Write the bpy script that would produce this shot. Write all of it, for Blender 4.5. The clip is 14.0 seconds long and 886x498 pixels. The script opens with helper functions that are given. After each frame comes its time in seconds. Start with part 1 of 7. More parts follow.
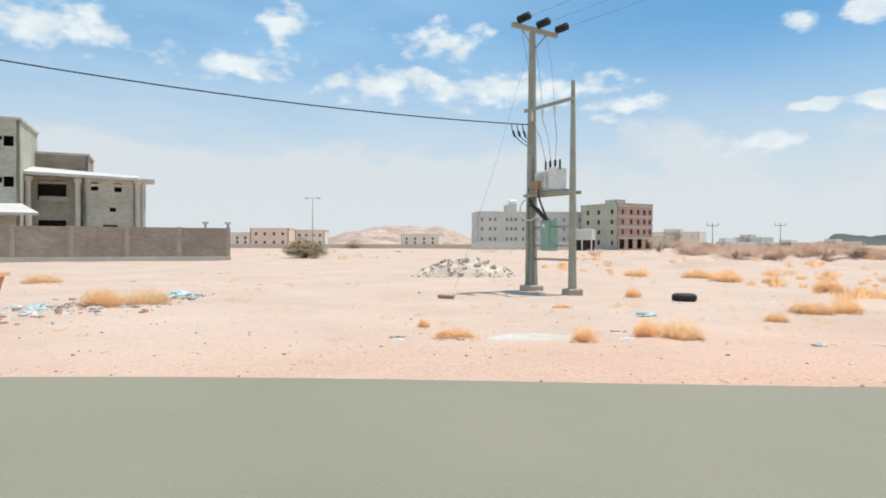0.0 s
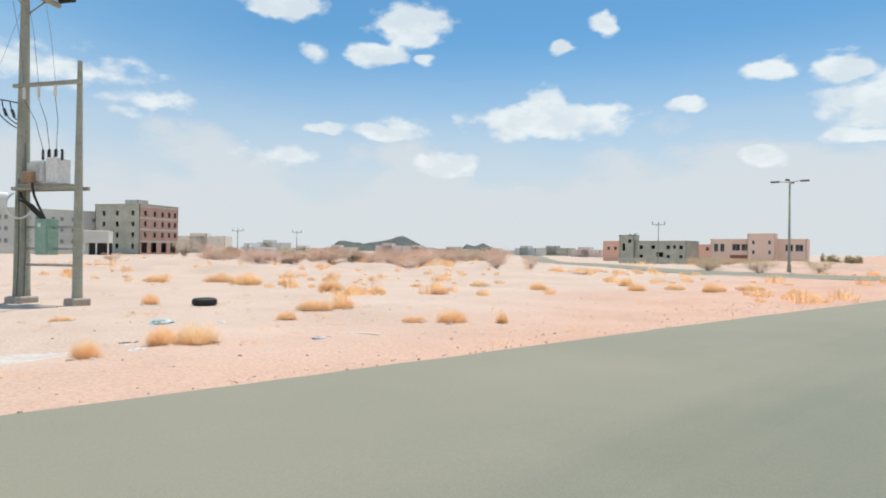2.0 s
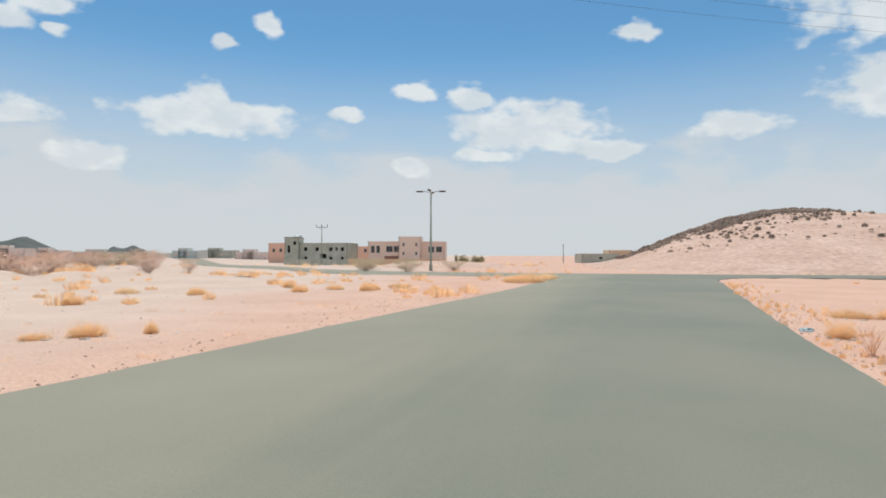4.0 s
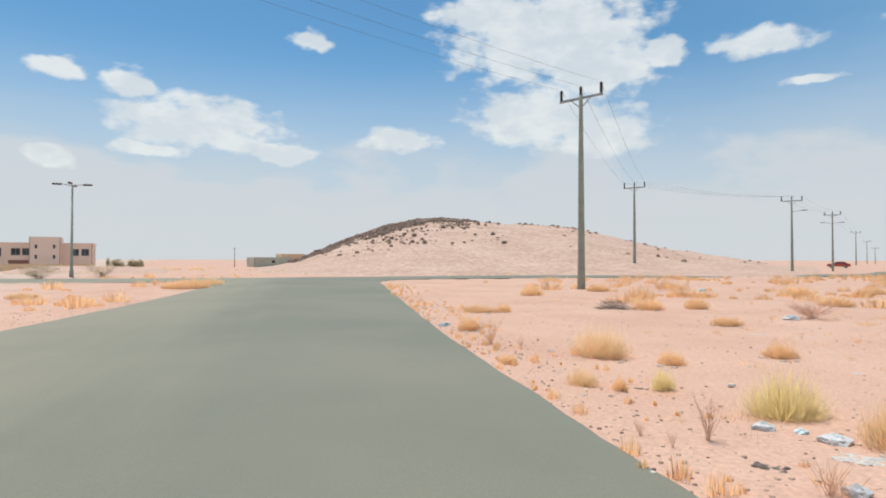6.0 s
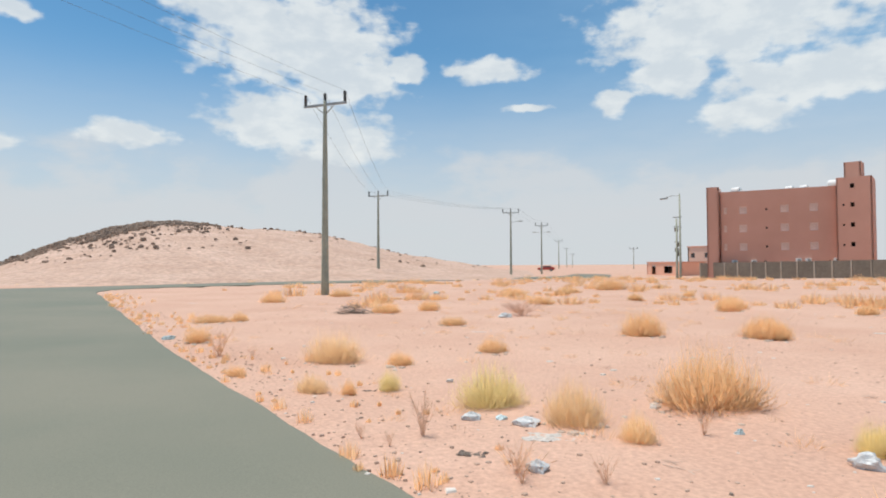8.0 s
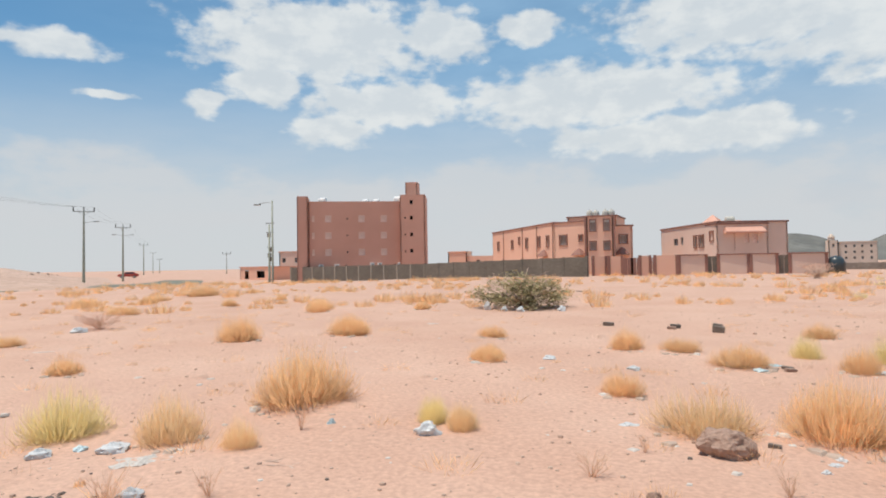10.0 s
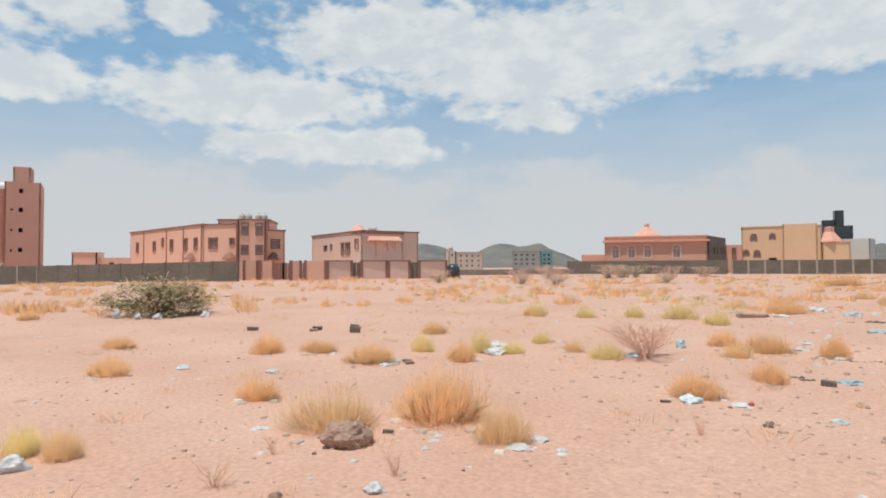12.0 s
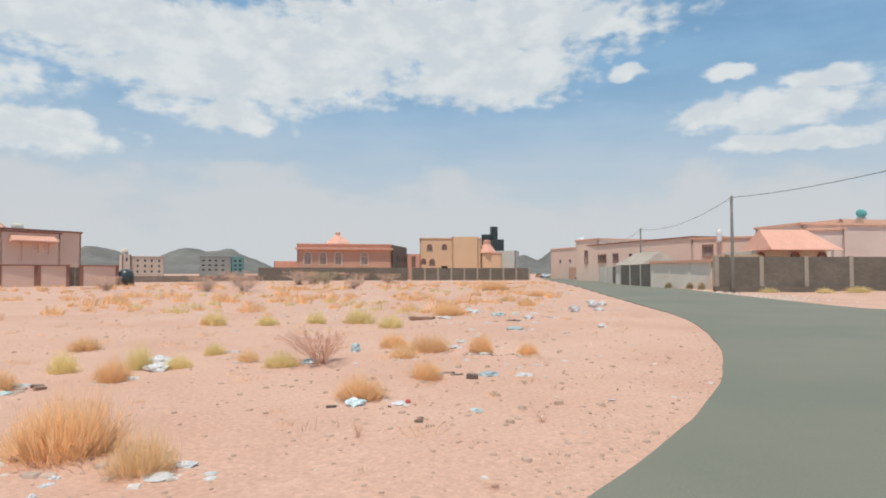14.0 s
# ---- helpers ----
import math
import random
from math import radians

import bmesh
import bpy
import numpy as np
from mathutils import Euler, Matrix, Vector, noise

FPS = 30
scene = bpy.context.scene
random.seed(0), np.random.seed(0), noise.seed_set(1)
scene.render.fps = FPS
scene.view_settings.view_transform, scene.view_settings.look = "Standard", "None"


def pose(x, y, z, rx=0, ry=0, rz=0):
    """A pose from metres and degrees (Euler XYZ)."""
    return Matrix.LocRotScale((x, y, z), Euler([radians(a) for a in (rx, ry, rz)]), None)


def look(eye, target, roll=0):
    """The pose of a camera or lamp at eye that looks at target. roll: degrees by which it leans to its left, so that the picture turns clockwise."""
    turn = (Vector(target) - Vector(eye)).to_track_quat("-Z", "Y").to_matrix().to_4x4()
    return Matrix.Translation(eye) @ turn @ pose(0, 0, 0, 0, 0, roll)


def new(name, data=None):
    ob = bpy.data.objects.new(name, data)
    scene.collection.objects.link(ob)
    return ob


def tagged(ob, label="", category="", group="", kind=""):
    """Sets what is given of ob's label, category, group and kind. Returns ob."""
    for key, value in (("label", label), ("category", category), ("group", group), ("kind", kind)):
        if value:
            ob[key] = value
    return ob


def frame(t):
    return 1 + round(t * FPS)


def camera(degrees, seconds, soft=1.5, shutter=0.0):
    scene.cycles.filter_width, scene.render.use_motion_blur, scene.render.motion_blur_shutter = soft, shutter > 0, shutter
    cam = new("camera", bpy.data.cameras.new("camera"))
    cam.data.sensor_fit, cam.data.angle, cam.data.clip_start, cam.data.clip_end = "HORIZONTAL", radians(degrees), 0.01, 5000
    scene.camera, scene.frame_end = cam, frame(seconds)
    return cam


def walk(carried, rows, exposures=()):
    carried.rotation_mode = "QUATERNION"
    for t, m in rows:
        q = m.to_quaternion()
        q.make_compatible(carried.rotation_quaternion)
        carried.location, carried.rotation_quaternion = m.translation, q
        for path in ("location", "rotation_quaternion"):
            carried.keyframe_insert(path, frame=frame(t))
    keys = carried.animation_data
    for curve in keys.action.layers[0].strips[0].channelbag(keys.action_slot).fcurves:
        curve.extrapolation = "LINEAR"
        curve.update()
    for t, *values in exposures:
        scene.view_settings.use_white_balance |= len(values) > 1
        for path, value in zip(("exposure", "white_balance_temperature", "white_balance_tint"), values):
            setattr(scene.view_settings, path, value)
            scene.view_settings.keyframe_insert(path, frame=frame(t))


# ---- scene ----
cam = camera(71.8, 14.0, soft=1.85)
PATH = [
    (0, 0.000, 0.000, 1.601, 89.507, -0.143, 0.000),
    (0.5, 0.082, -0.014, 1.597, 89.534, -0.415, -9.325),
    (1, 0.160, 0.025, 1.595, 89.998, -0.533, -21.224),
    (1.5, 0.167, 0.030, 1.598, 90.091, -0.647, -32.449),
    (2, 0.175, -0.002, 1.601, 90.201, -0.607, -42.269),
    (2.5, 0.187, -0.036, 1.604, 90.264, -0.444, -50.324),
    (3, 0.187, -0.092, 1.609, 90.374, -0.355, -57.765),
    (3.5, 0.214, -0.065, 1.605, 90.469, -0.259, -65.222),
    (4, 0.263, -0.063, 1.605, 90.601, -0.155, -72.829),
    (4.2, 0.291, -0.079, 1.600, 90.606, -0.022, -76.083),
    (4.55, 0.335, -0.098, 1.599, 90.675, 0.050, -81.589),
    (4.9, 0.387, -0.136, 1.600, 90.747, 0.050, -87.120),
    (5.25, 0.439, -0.188, 1.602, 90.823, 0.008, -92.481),
    (5.6, 0.485, -0.246, 1.605, 90.904, -0.044, -97.480),
    (5.95, 0.517, -0.304, 1.607, 90.994, -0.077, -101.922),
    (6.3, 0.529, -0.355, 1.607, 91.093, -0.061, -105.614),
    (6.5, 0.515, -0.365, 1.613, 91.135, -0.018, -107.580),
    (7, 0.528, -0.447, 1.607, 91.301, 0.042, -112.119),
    (7.5, 0.517, -0.519, 1.604, 91.364, 0.276, -118.001),
    (8, 0.533, -0.578, 1.600, 91.518, 0.304, -125.914),
    (8.5, 0.559, -0.606, 1.605, 91.511, 0.699, -135.772),
    (8.7, 0.562, -0.615, 1.599, 91.521, 0.797, -139.869),
    (9.05, 0.573, -0.612, 1.600, 91.527, 0.970, -146.550),
    (9.4, 0.578, -0.578, 1.604, 91.541, 1.019, -152.734),
    (9.75, 0.575, -0.526, 1.608, 91.561, 0.973, -158.567),
    (10.1, 0.565, -0.472, 1.612, 91.585, 0.861, -164.194),
    (10.45, 0.548, -0.432, 1.613, 91.612, 0.715, -169.763),
    (10.8, 0.522, -0.421, 1.611, 91.641, 0.563, -175.418),
    (11, 0.512, -0.411, 1.604, 91.636, 0.433, -178.950),
    (11.5, 0.464, -0.436, 1.602, 91.699, 0.273, -186.913),
    (12, 0.407, -0.509, 1.593, 91.701, 0.251, -194.379),
    (12.5, 0.316, -0.542, 1.592, 91.676, 0.100, -202.055),
    (13, 0.219, -0.568, 1.588, 91.847, 0.063, -208.664),
    (13.5, 0.128, -0.559, 1.589, 92.071, 0.002, -215.210),
    (14, 0.053, -0.585, 1.586, 92.250, 0.021, -222.497),
]
EXPOSURES = [(0, 0.08, 6420, 6.5), (2, 0.02, 6380, 7), (4, -0.14, 6430, 8), (6.5, -0.1, 6430, 8), (8.5, -0.1, 6480, 8.5), (11.5, -0.2, 6600, 9), (14, -0.2, 6520, 8.5)]
walk(cam, [(t, pose(*p)) for t, *p in PATH], EXPOSURES)

# ---------------------------------------------------------------- light
SUN_BEARING, SUN_HEIGHT = 64.0, 73.0
sun_data = bpy.data.lights.new("sun", "SUN")
sun_data.energy, sun_data.angle, sun_data.color = 4.3, radians(0.6), (1.0, 0.93, 0.84)
sun = new("sun", sun_data)
_b, _e = radians(SUN_BEARING), radians(SUN_HEIGHT)
sun.matrix_world = look((math.sin(_b) * math.cos(_e) * 50, math.cos(_b) * math.cos(_e) * 50, math.sin(_e) * 50), (0, 0, 0))

world = bpy.data.worlds.new("desert_sky")
scene.world = world
world.use_nodes = True
wt = world.node_tree
wt.nodes.clear()


def wnode(kind):
    return wt.nodes.new(kind)


def feed(node, i, source):
    if isinstance(source, bpy.types.NodeSocket):
        wt.links.new(source, node.inputs[i])
    else:
        node.inputs[i].default_value = source


def wmath(op, a, b=0.0, c=0.0, clamp=False):
    n = wnode("ShaderNodeMath")
    n.operation, n.use_clamp = op, clamp
    for i, s in enumerate((a, b, c)):
        feed(n, i, s)
    return n.outputs[0]


def wvec(op, a, b=(0, 0, 0), c=(0, 0, 0)):
    n = wnode("ShaderNodeVectorMath")
    n.operation = op
    for i, s in enumerate((a, b, c)):
        if i < len(n.inputs):
            feed(n, i, s)
    return n.outputs["Value"] if op == "LENGTH" else n.outputs[0]


def wmap(value, a, b, c=0.0, d=1.0):
    n = wnode("ShaderNodeMapRange")
    n.interpolation_type = "SMOOTHSTEP"
    for i, s in enumerate((value, a, b, c, d)):
        feed(n, i, s)
    return n.outputs[0]


def wmix(factor, a, b):
    n = wnode("ShaderNodeMix")
    n.data_type = "RGBA"
    feed(n, 0, factor)
    feed(n, 6, a)
    feed(n, 7, b)
    return n.outputs[2]


# clouds: bearing, height and half-sizes of the puffs, in degrees
CLOUDS_NORTH = [(-32.2, 16.7, 5.1, 1.9), (-18.1, 15.4, 5.5, 1.1), (-4.5, 14.5, 7.1, 1.4), (6.1, 14.0, 9.7, 1.4), (15.7, 12.4, 4.0, 0.7), (-0.3, 18.4, 4.2, 1.3), (-14.5, 19.2, 2.4, 1.6), (30.1, 17.5, 1.2, 0.7), (14.7, 11.1, 1.3, 0.4), (27.3, 8.3, 3.4, 0.9)]
CLOUDS_NORTHEAST = [(39.1, 20.1, 3.4, 1.8), (27.2, 21.4, 3.4, 1.2), (35.7, 17.6, 2.7, 1.0), (39.9, 17.3, 0.9, 0.5), (53.0, 18.0, 1.4, 0.6), (56.9, 19.9, 1.0, 1.0), (51.7, 11.9, 7.0, 1.5), (51.7, 13.5, 2.2, 1.3), (36.9, 11.1, 3.8, 0.9), (31.3, 11.1, 1.7, 0.6), (42.6, 8.0, 3.1, 1.0)]
CLOUDS_EAST = [(70.5, 15.0, 2.3, 0.8), (75.4, 14.6, 2.1, 1.2), (80.6, 11.7, 6.7, 2.0), (76.9, 9.4, 2.9, 0.7), (88.2, 9.6, 3.1, 0.8), (70.0, 8.1, 1.8, 0.7), (64.1, 12.9, 1.4, 0.6), (90.4, 19.3, 1.8, 0.8), (98.7, 11.1, 3.8, 1.0)]
CLOUDS_SOUTHEAST = [(112.4, 19.8, 9.2, 3.8), (117.2, 17.0, 4.8, 2.5), (106.6, 21.9, 4.6, 1.8), (111.4, 12.9, 5.9, 2.4), (117.1, 11.5, 4.5, 2.1), (130.4, 17.7, 4.3, 1.0), (122.3, 17.9, 1.9, 1.3), (141.5, 14.2, 1.7, 1.0), (133.9, 14.4, 1.9, 0.4), (151.3, 20.2, 10.9, 3.6), (146.6, 16.2, 3.9, 1.8), (152.7, 12.5, 3.4, 1.6)]
CLOUDS_SOUTH = [(157.6, 14.8, 7.5, 2.1), (162.9, 20.8, 4.7, 2.3), (171.0, 21.1, 2.8, 1.3), (176.8, 15.0, 12.6, 2.6), (183.6, 11.1, 10.7, 1.7), (191.1, 20.6, 12.5, 3.6), (203.1, 17.9, 12.2, 4.1), (203.5, 13.3, 3.9, 1.0), (208.2, 19.1, 12.6, 4.1)]
CLOUDS_SOUTHWEST = [(226.6, 18.2, 9.2, 2.9), (224.0, 22.1, 18.8, 3.2), (189.1, 11.1, 4.8, 1.6), (250.9, 13.3, 7.7, 1.5), (255.0, 15.2, 3.8, 0.9), (239.3, 17.7, 1.5, 0.7), (248.0, 16.8, 1.9, 0.7), (252.9, 10.7, 6.1, 0.7)]
MIDDLE = 110.0
way = wnode("ShaderNodeTexCoord").outputs["Generated"]
turned = wnode("ShaderNodeVectorRotate")
turned.rotation_type = "Z_AXIS"
feed(turned, 0, way)
turned.inputs["Angle"].default_value = radians(MIDDLE)
parts = wnode("ShaderNodeSeparateXYZ")
feed(parts, 0, turned.outputs[0])
bearing = wmath("DEGREES", wmath("ARCTAN2", parts.outputs[0], parts.outputs[1]))
height = wmath("DEGREES", wmath("ARCSINE", parts.outputs[2]))
flat = wnode("ShaderNodeCombineXYZ")
feed(flat, 0, bearing)
feed(flat, 1, height)
spread = wvec("MULTIPLY", flat.outputs[0], (0.55, 1.0, 1.0))


def wnoise(vector, scale, detail, rough=0.55):
    n = wnode("ShaderNodeTexNoise")
    n.noise_dimensions = "2D"
    feed(n, 0, vector)
    n.inputs["Scale"].default_value, n.inputs["Detail"].default_value, n.inputs["Roughness"].default_value = scale, detail, rough
    return n.outputs


swirl = wvec("MULTIPLY", wvec("SUBTRACT", wnoise(spread, 0.35, 3.0)["Color"], (0.5, 0.5, 0.5)), (2.2, 1.5, 0.0))
bent = wvec("ADD", flat.outputs[0], swirl)
puffs = 0.0
for a, h, w, t in CLOUDS_NORTH:
    off = wvec("LENGTH", wvec("MULTIPLY_ADD", bent, (0.75 / w, 0.7 / t, 0), (-(a - MIDDLE) * 0.75 / w, -h * 0.7 / t, 0)))
    one = wmath("MULTIPLY_ADD", off, -0.5, 0.47)
    puffs = one if puffs == 0.0 else wmath("MAXIMUM", puffs, one)
for a, h, w, t in CLOUDS_NORTHEAST + CLOUDS_EAST + CLOUDS_SOUTHEAST + CLOUDS_SOUTH + CLOUDS_SOUTHWEST:
    w, t = w * 1.25, t * 1.3
    off = wvec("LENGTH", wvec("MULTIPLY_ADD", bent, (1 / w, 1 / t, 0), (-(a - MIDDLE) / w, -h / t, 0)))
    one = wmath("SUBTRACT", 1.0, off)
    puffs = one if puffs == 0.0 else wmath("MAXIMUM", puffs, one)
fray = wmath("MULTIPLY", wmath("SUBTRACT", wnoise(spread, 0.75, 4.5, 0.5)["Fac"], 0.5), 0.95)
cover = wmap(wmath("ADD", puffs, fray), 0.02, 0.42)
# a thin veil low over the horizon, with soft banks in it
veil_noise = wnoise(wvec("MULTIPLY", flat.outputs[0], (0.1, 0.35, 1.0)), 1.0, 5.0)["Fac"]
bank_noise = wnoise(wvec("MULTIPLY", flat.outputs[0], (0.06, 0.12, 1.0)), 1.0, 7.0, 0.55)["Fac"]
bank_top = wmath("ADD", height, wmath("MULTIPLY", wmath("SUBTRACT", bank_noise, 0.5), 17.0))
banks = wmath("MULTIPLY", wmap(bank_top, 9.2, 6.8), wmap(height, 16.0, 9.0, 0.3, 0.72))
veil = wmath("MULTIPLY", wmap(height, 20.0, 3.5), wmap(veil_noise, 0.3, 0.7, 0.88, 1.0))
sky = wnode("ShaderNodeTexSky")
sky.sky_type, sky.sun_disc = "NISHITA", False
sky.sun_elevation, sky.sun_rotation = radians(SUN_HEIGHT), radians(SUN_BEARING)
sky.altitude, sky.air_density, sky.dust_density, sky.ozone_density = 600.0, 1.0, 0.35, 1.2
SKY_STRENGTH = 0.12
CLOUD = (7.4, 7.6, 7.6, 1)
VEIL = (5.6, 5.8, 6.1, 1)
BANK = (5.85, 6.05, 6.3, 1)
tint = wnode("ShaderNodeMix")
tint.data_type, tint.blend_type = "RGBA", "MULTIPLY"
feed(tint, 0, 1.0)
feed(tint, 6, sky.outputs[0])
feed(tint, 7, (0.63, 0.98, 1.06, 1))
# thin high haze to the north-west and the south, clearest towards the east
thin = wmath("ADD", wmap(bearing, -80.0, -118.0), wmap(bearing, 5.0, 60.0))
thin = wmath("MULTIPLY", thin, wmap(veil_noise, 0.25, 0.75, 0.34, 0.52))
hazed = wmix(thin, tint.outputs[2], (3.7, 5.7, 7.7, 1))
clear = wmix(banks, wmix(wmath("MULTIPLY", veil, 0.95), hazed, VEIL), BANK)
shade = wmap(wnoise(spread, 0.5, 4.0)["Fac"], 0.35, 0.7)
cloud_colour = wmix(shade, (6.2, 6.6, 6.9, 1), CLOUD)
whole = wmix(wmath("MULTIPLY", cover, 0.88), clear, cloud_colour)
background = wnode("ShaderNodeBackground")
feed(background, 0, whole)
background.inputs[1].default_value = SKY_STRENGTH
wt.links.new(background.outputs[0], wnode("ShaderNodeOutputWorld").inputs[0])


# ---------------------------------------------------------------- materials
def surface(name, low, high, rough=0.9, size=1.0, grain=30.0, bump=0.3, depth=0.02, metal=0.0, speckle=0.12, per_object=0.0, blocks=None, zone=None):
    """Two colours blended by large patches, a fine grain on top, and a relief. blocks: width and height of masonry courses.
    zone: two more colours and a function that says where on the plan they take over."""
    m = bpy.data.materials.new(name)
    m.use_nodes = True
    nt = m.node_tree
    bsdf = nt.nodes["Principled BSDF"]
    bsdf.inputs["Roughness"].default_value, bsdf.inputs["Metallic"].default_value = rough, metal
    place = nt.nodes.new("ShaderNodeTexCoord").outputs["Object"]

    def tex(scale, detail, rough_):
        n = nt.nodes.new("ShaderNodeTexNoise")
        nt.links.new(place, n.inputs["Vector"])
        n.inputs["Scale"].default_value, n.inputs["Detail"].default_value, n.inputs["Roughness"].default_value = scale, detail, rough_
        return n.outputs["Fac"]

    def ramp(value, a, b, c=0.0, d=1.0):
        n = nt.nodes.new("ShaderNodeMapRange")
        nt.links.new(value, n.inputs[0])
        for i, s in enumerate((a, b, c, d)):
            n.inputs[i + 1].default_value = s
        return n.outputs[0]

    def blend(kind, factor, a, b):
        n = nt.nodes.new("ShaderNodeMix")
        n.data_type, n.blend_type = "RGBA", kind
        for i, s in ((0, factor), (6, a), (7, b)):
            if isinstance(s, bpy.types.NodeSocket):
                nt.links.new(s, n.inputs[i])
            else:
                n.inputs[i].default_value = s
        return n.outputs[2]

    patches = ramp(tex(1.0 / size, 4.0, 0.6), 0.32, 0.68)
    fine = tex(grain, 3.0, 0.65)
    colour = blend("MIX", patches, (*low, 1), (*high, 1))
    if zone:
        other = blend("MIX", patches, (*zone[0], 1), (*zone[1], 1))
        colour = blend("MIX", zone[2](nt, place), colour, other)
    n = nt.nodes.new("ShaderNodeCombineXYZ")
    tone = ramp(fine, 0.3, 0.7, 1 - speckle, 1 + speckle)
    for i in range(3):
        nt.links.new(tone, n.inputs[i])
    colour = blend("MULTIPLY", 1.0, colour, n.outputs[0])
    relief = fine
    if per_object:
        info = nt.nodes.new("ShaderNodeObjectInfo").outputs["Random"]
        hs = nt.nodes.new("ShaderNodeHueSaturation")
        nt.links.new(ramp(info, 0, 1, 1 - per_object, 1 + per_object), hs.inputs["Value"])
        nt.links.new(colour, hs.inputs["Color"])
        colour = hs.outputs[0]
    if blocks:
        sp = nt.nodes.new("ShaderNodeSeparateXYZ")
        nt.links.new(place, sp.inputs[0])
        cb = nt.nodes.new("ShaderNodeCombineXYZ")
        nt.links.new(sp.outputs[0], cb.inputs[0])
        nt.links.new(sp.outputs[2], cb.inputs[1])
        br = nt.nodes.new("ShaderNodeTexBrick")
        nt.links.new(cb.outputs[0], br.inputs["Vector"])
        br.inputs["Scale"].default_value = 1.0
        br.inputs["Brick Width"].default_value, br.inputs["Row Height"].default_value = blocks
        br.inputs["Mortar Size"].default_value = 0.012
        br.inputs["Color1"].default_value, br.inputs["Color2"].default_value, br.inputs["Mortar"].default_value = (1.1, 1.1, 1.1, 1), (0.88, 0.88, 0.88, 1), (0.95, 0.95, 0.95, 1)
        colour = blend("MULTIPLY", 0.9, colour, br.outputs["Color"])
        relief = blend("MULTIPLY", 0.6, fine, br.outputs["Fac"])
    nt.links.new(colour, bsdf.inputs["Base Color"])
    if bump:
        b = nt.nodes.new("ShaderNodeBump")
        b.inputs["Strength"].default_value, b.inputs["Distance"].default_value = bump, depth
        nt.links.new(relief, b.inputs["Height"])
        nt.links.new(b.outputs[0], bsdf.inputs["Normal"])
    return m


def straw(name, low, high, root, through_light=0.6):
    """Dry leaves and stems: colour varies from blade to blade and from plant to plant, some light passes through."""
    m = bpy.data.materials.new(name)
    m.use_nodes = True
    nt = m.node_tree
    bsdf = nt.nodes["Principled BSDF"]
    bsdf.inputs["Roughness"].default_value = 0.8
    island = nt.nodes.new("ShaderNodeNewGeometry").outputs["Random Per Island"]
    mix = nt.nodes.new("ShaderNodeMix")
    mix.data_type = "RGBA"
    nt.links.new(island, mix.inputs[0])
    mix.inputs[6].default_value, mix.inputs[7].default_value = (*low, 1), (*high, 1)
    hs = nt.nodes.new("ShaderNodeHueSaturation")
    info = nt.nodes.new("ShaderNodeObjectInfo").outputs["Random"]
    mr = nt.nodes.new("ShaderNodeMapRange")
    nt.links.new(info, mr.inputs[0])
    mr.inputs[3].default_value, mr.inputs[4].default_value = 0.96, 1.08
    nt.links.new(mr.outputs[0], hs.inputs["Value"])
    nt.links.new(mix.outputs[2], hs.inputs["Color"])
    nt.links.new(hs.outputs[0], bsdf.inputs["Base Color"])
    tl = nt.nodes.new("ShaderNodeBsdfTranslucent")
    nt.links.new(hs.outputs[0], tl.inputs[0])
    ms = nt.nodes.new("ShaderNodeMixShader")
    ms.inputs[0].default_value = through_light
    nt.links.new(bsdf.outputs[0], ms.inputs[1])
    nt.links.new(tl.outputs[0], ms.inputs[2])
    nt.links.new(ms.outputs[0], nt.nodes["Material Output"].inputs[0])
    return m


def plan_zone(nt, place, stretch, scale, axis, wobble, start, end):
    """A soft-edged zone of the plan: the distance along an axis, bent by noise, from none to full."""
    def mul(vector, by, kind):
        n = nt.nodes.new("ShaderNodeVectorMath")
        n.operation = kind
        nt.links.new(vector, n.inputs[0])
        n.inputs[1].default_value = by
        return n.outputs["Value"] if kind == "DOT_PRODUCT" else n.outputs[0]

    tex = nt.nodes.new("ShaderNodeTexNoise")
    nt.links.new(mul(place, stretch, "MULTIPLY"), tex.inputs["Vector"])
    tex.inputs["Scale"].default_value, tex.inputs["Detail"].default_value, tex.inputs["Roughness"].default_value = scale, 5.0, 0.6
    ma = nt.nodes.new("ShaderNodeMath")
    ma.operation = "MULTIPLY_ADD"
    nt.links.new(tex.outputs["Fac"], ma.inputs[0])
    ma.inputs[1].default_value = wobble
    nt.links.new(mul(place, axis, "DOT_PRODUCT"), ma.inputs[2])
    mr = nt.nodes.new("ShaderNodeMapRange")
    mr.interpolation_type = "SMOOTHSTEP"
    nt.links.new(ma.outputs[0], mr.inputs[0])
    mr.inputs[1].default_value, mr.inputs[2].default_value = start + wobble / 2, end + wobble / 2
    return mr.outputs[0]


# paler, greyer soil on the northern lot; the road is paler towards its northern edge
SAND = surface("sand", (0.535, 0.315, 0.222), (0.60, 0.38, 0.28), 0.95, 3.5, 19.0, 0.2, 0.02, speckle=0.15, zone=((0.51, 0.375, 0.292), (0.585, 0.445, 0.355), lambda nt, place: plan_zone(nt, place, (0.5, 1.0, 1.0), 0.25, (-0.22, 1.0, 0.0), 9.0, 3.0, 13.0)))
ASPHALT = surface("asphalt", (0.160, 0.166, 0.123), (0.208, 0.197, 0.146), 0.85, 6.5, 60.0, 0.25, 0.008, speckle=0.10, zone=((0.220, 0.208, 0.149), (0.268, 0.245, 0.176), lambda nt, place: plan_zone(nt, place, (0.07, 1.0, 1.0), 0.9, (0.0, 1.0, 0.0), 5.0, 0.3, 4.2)))
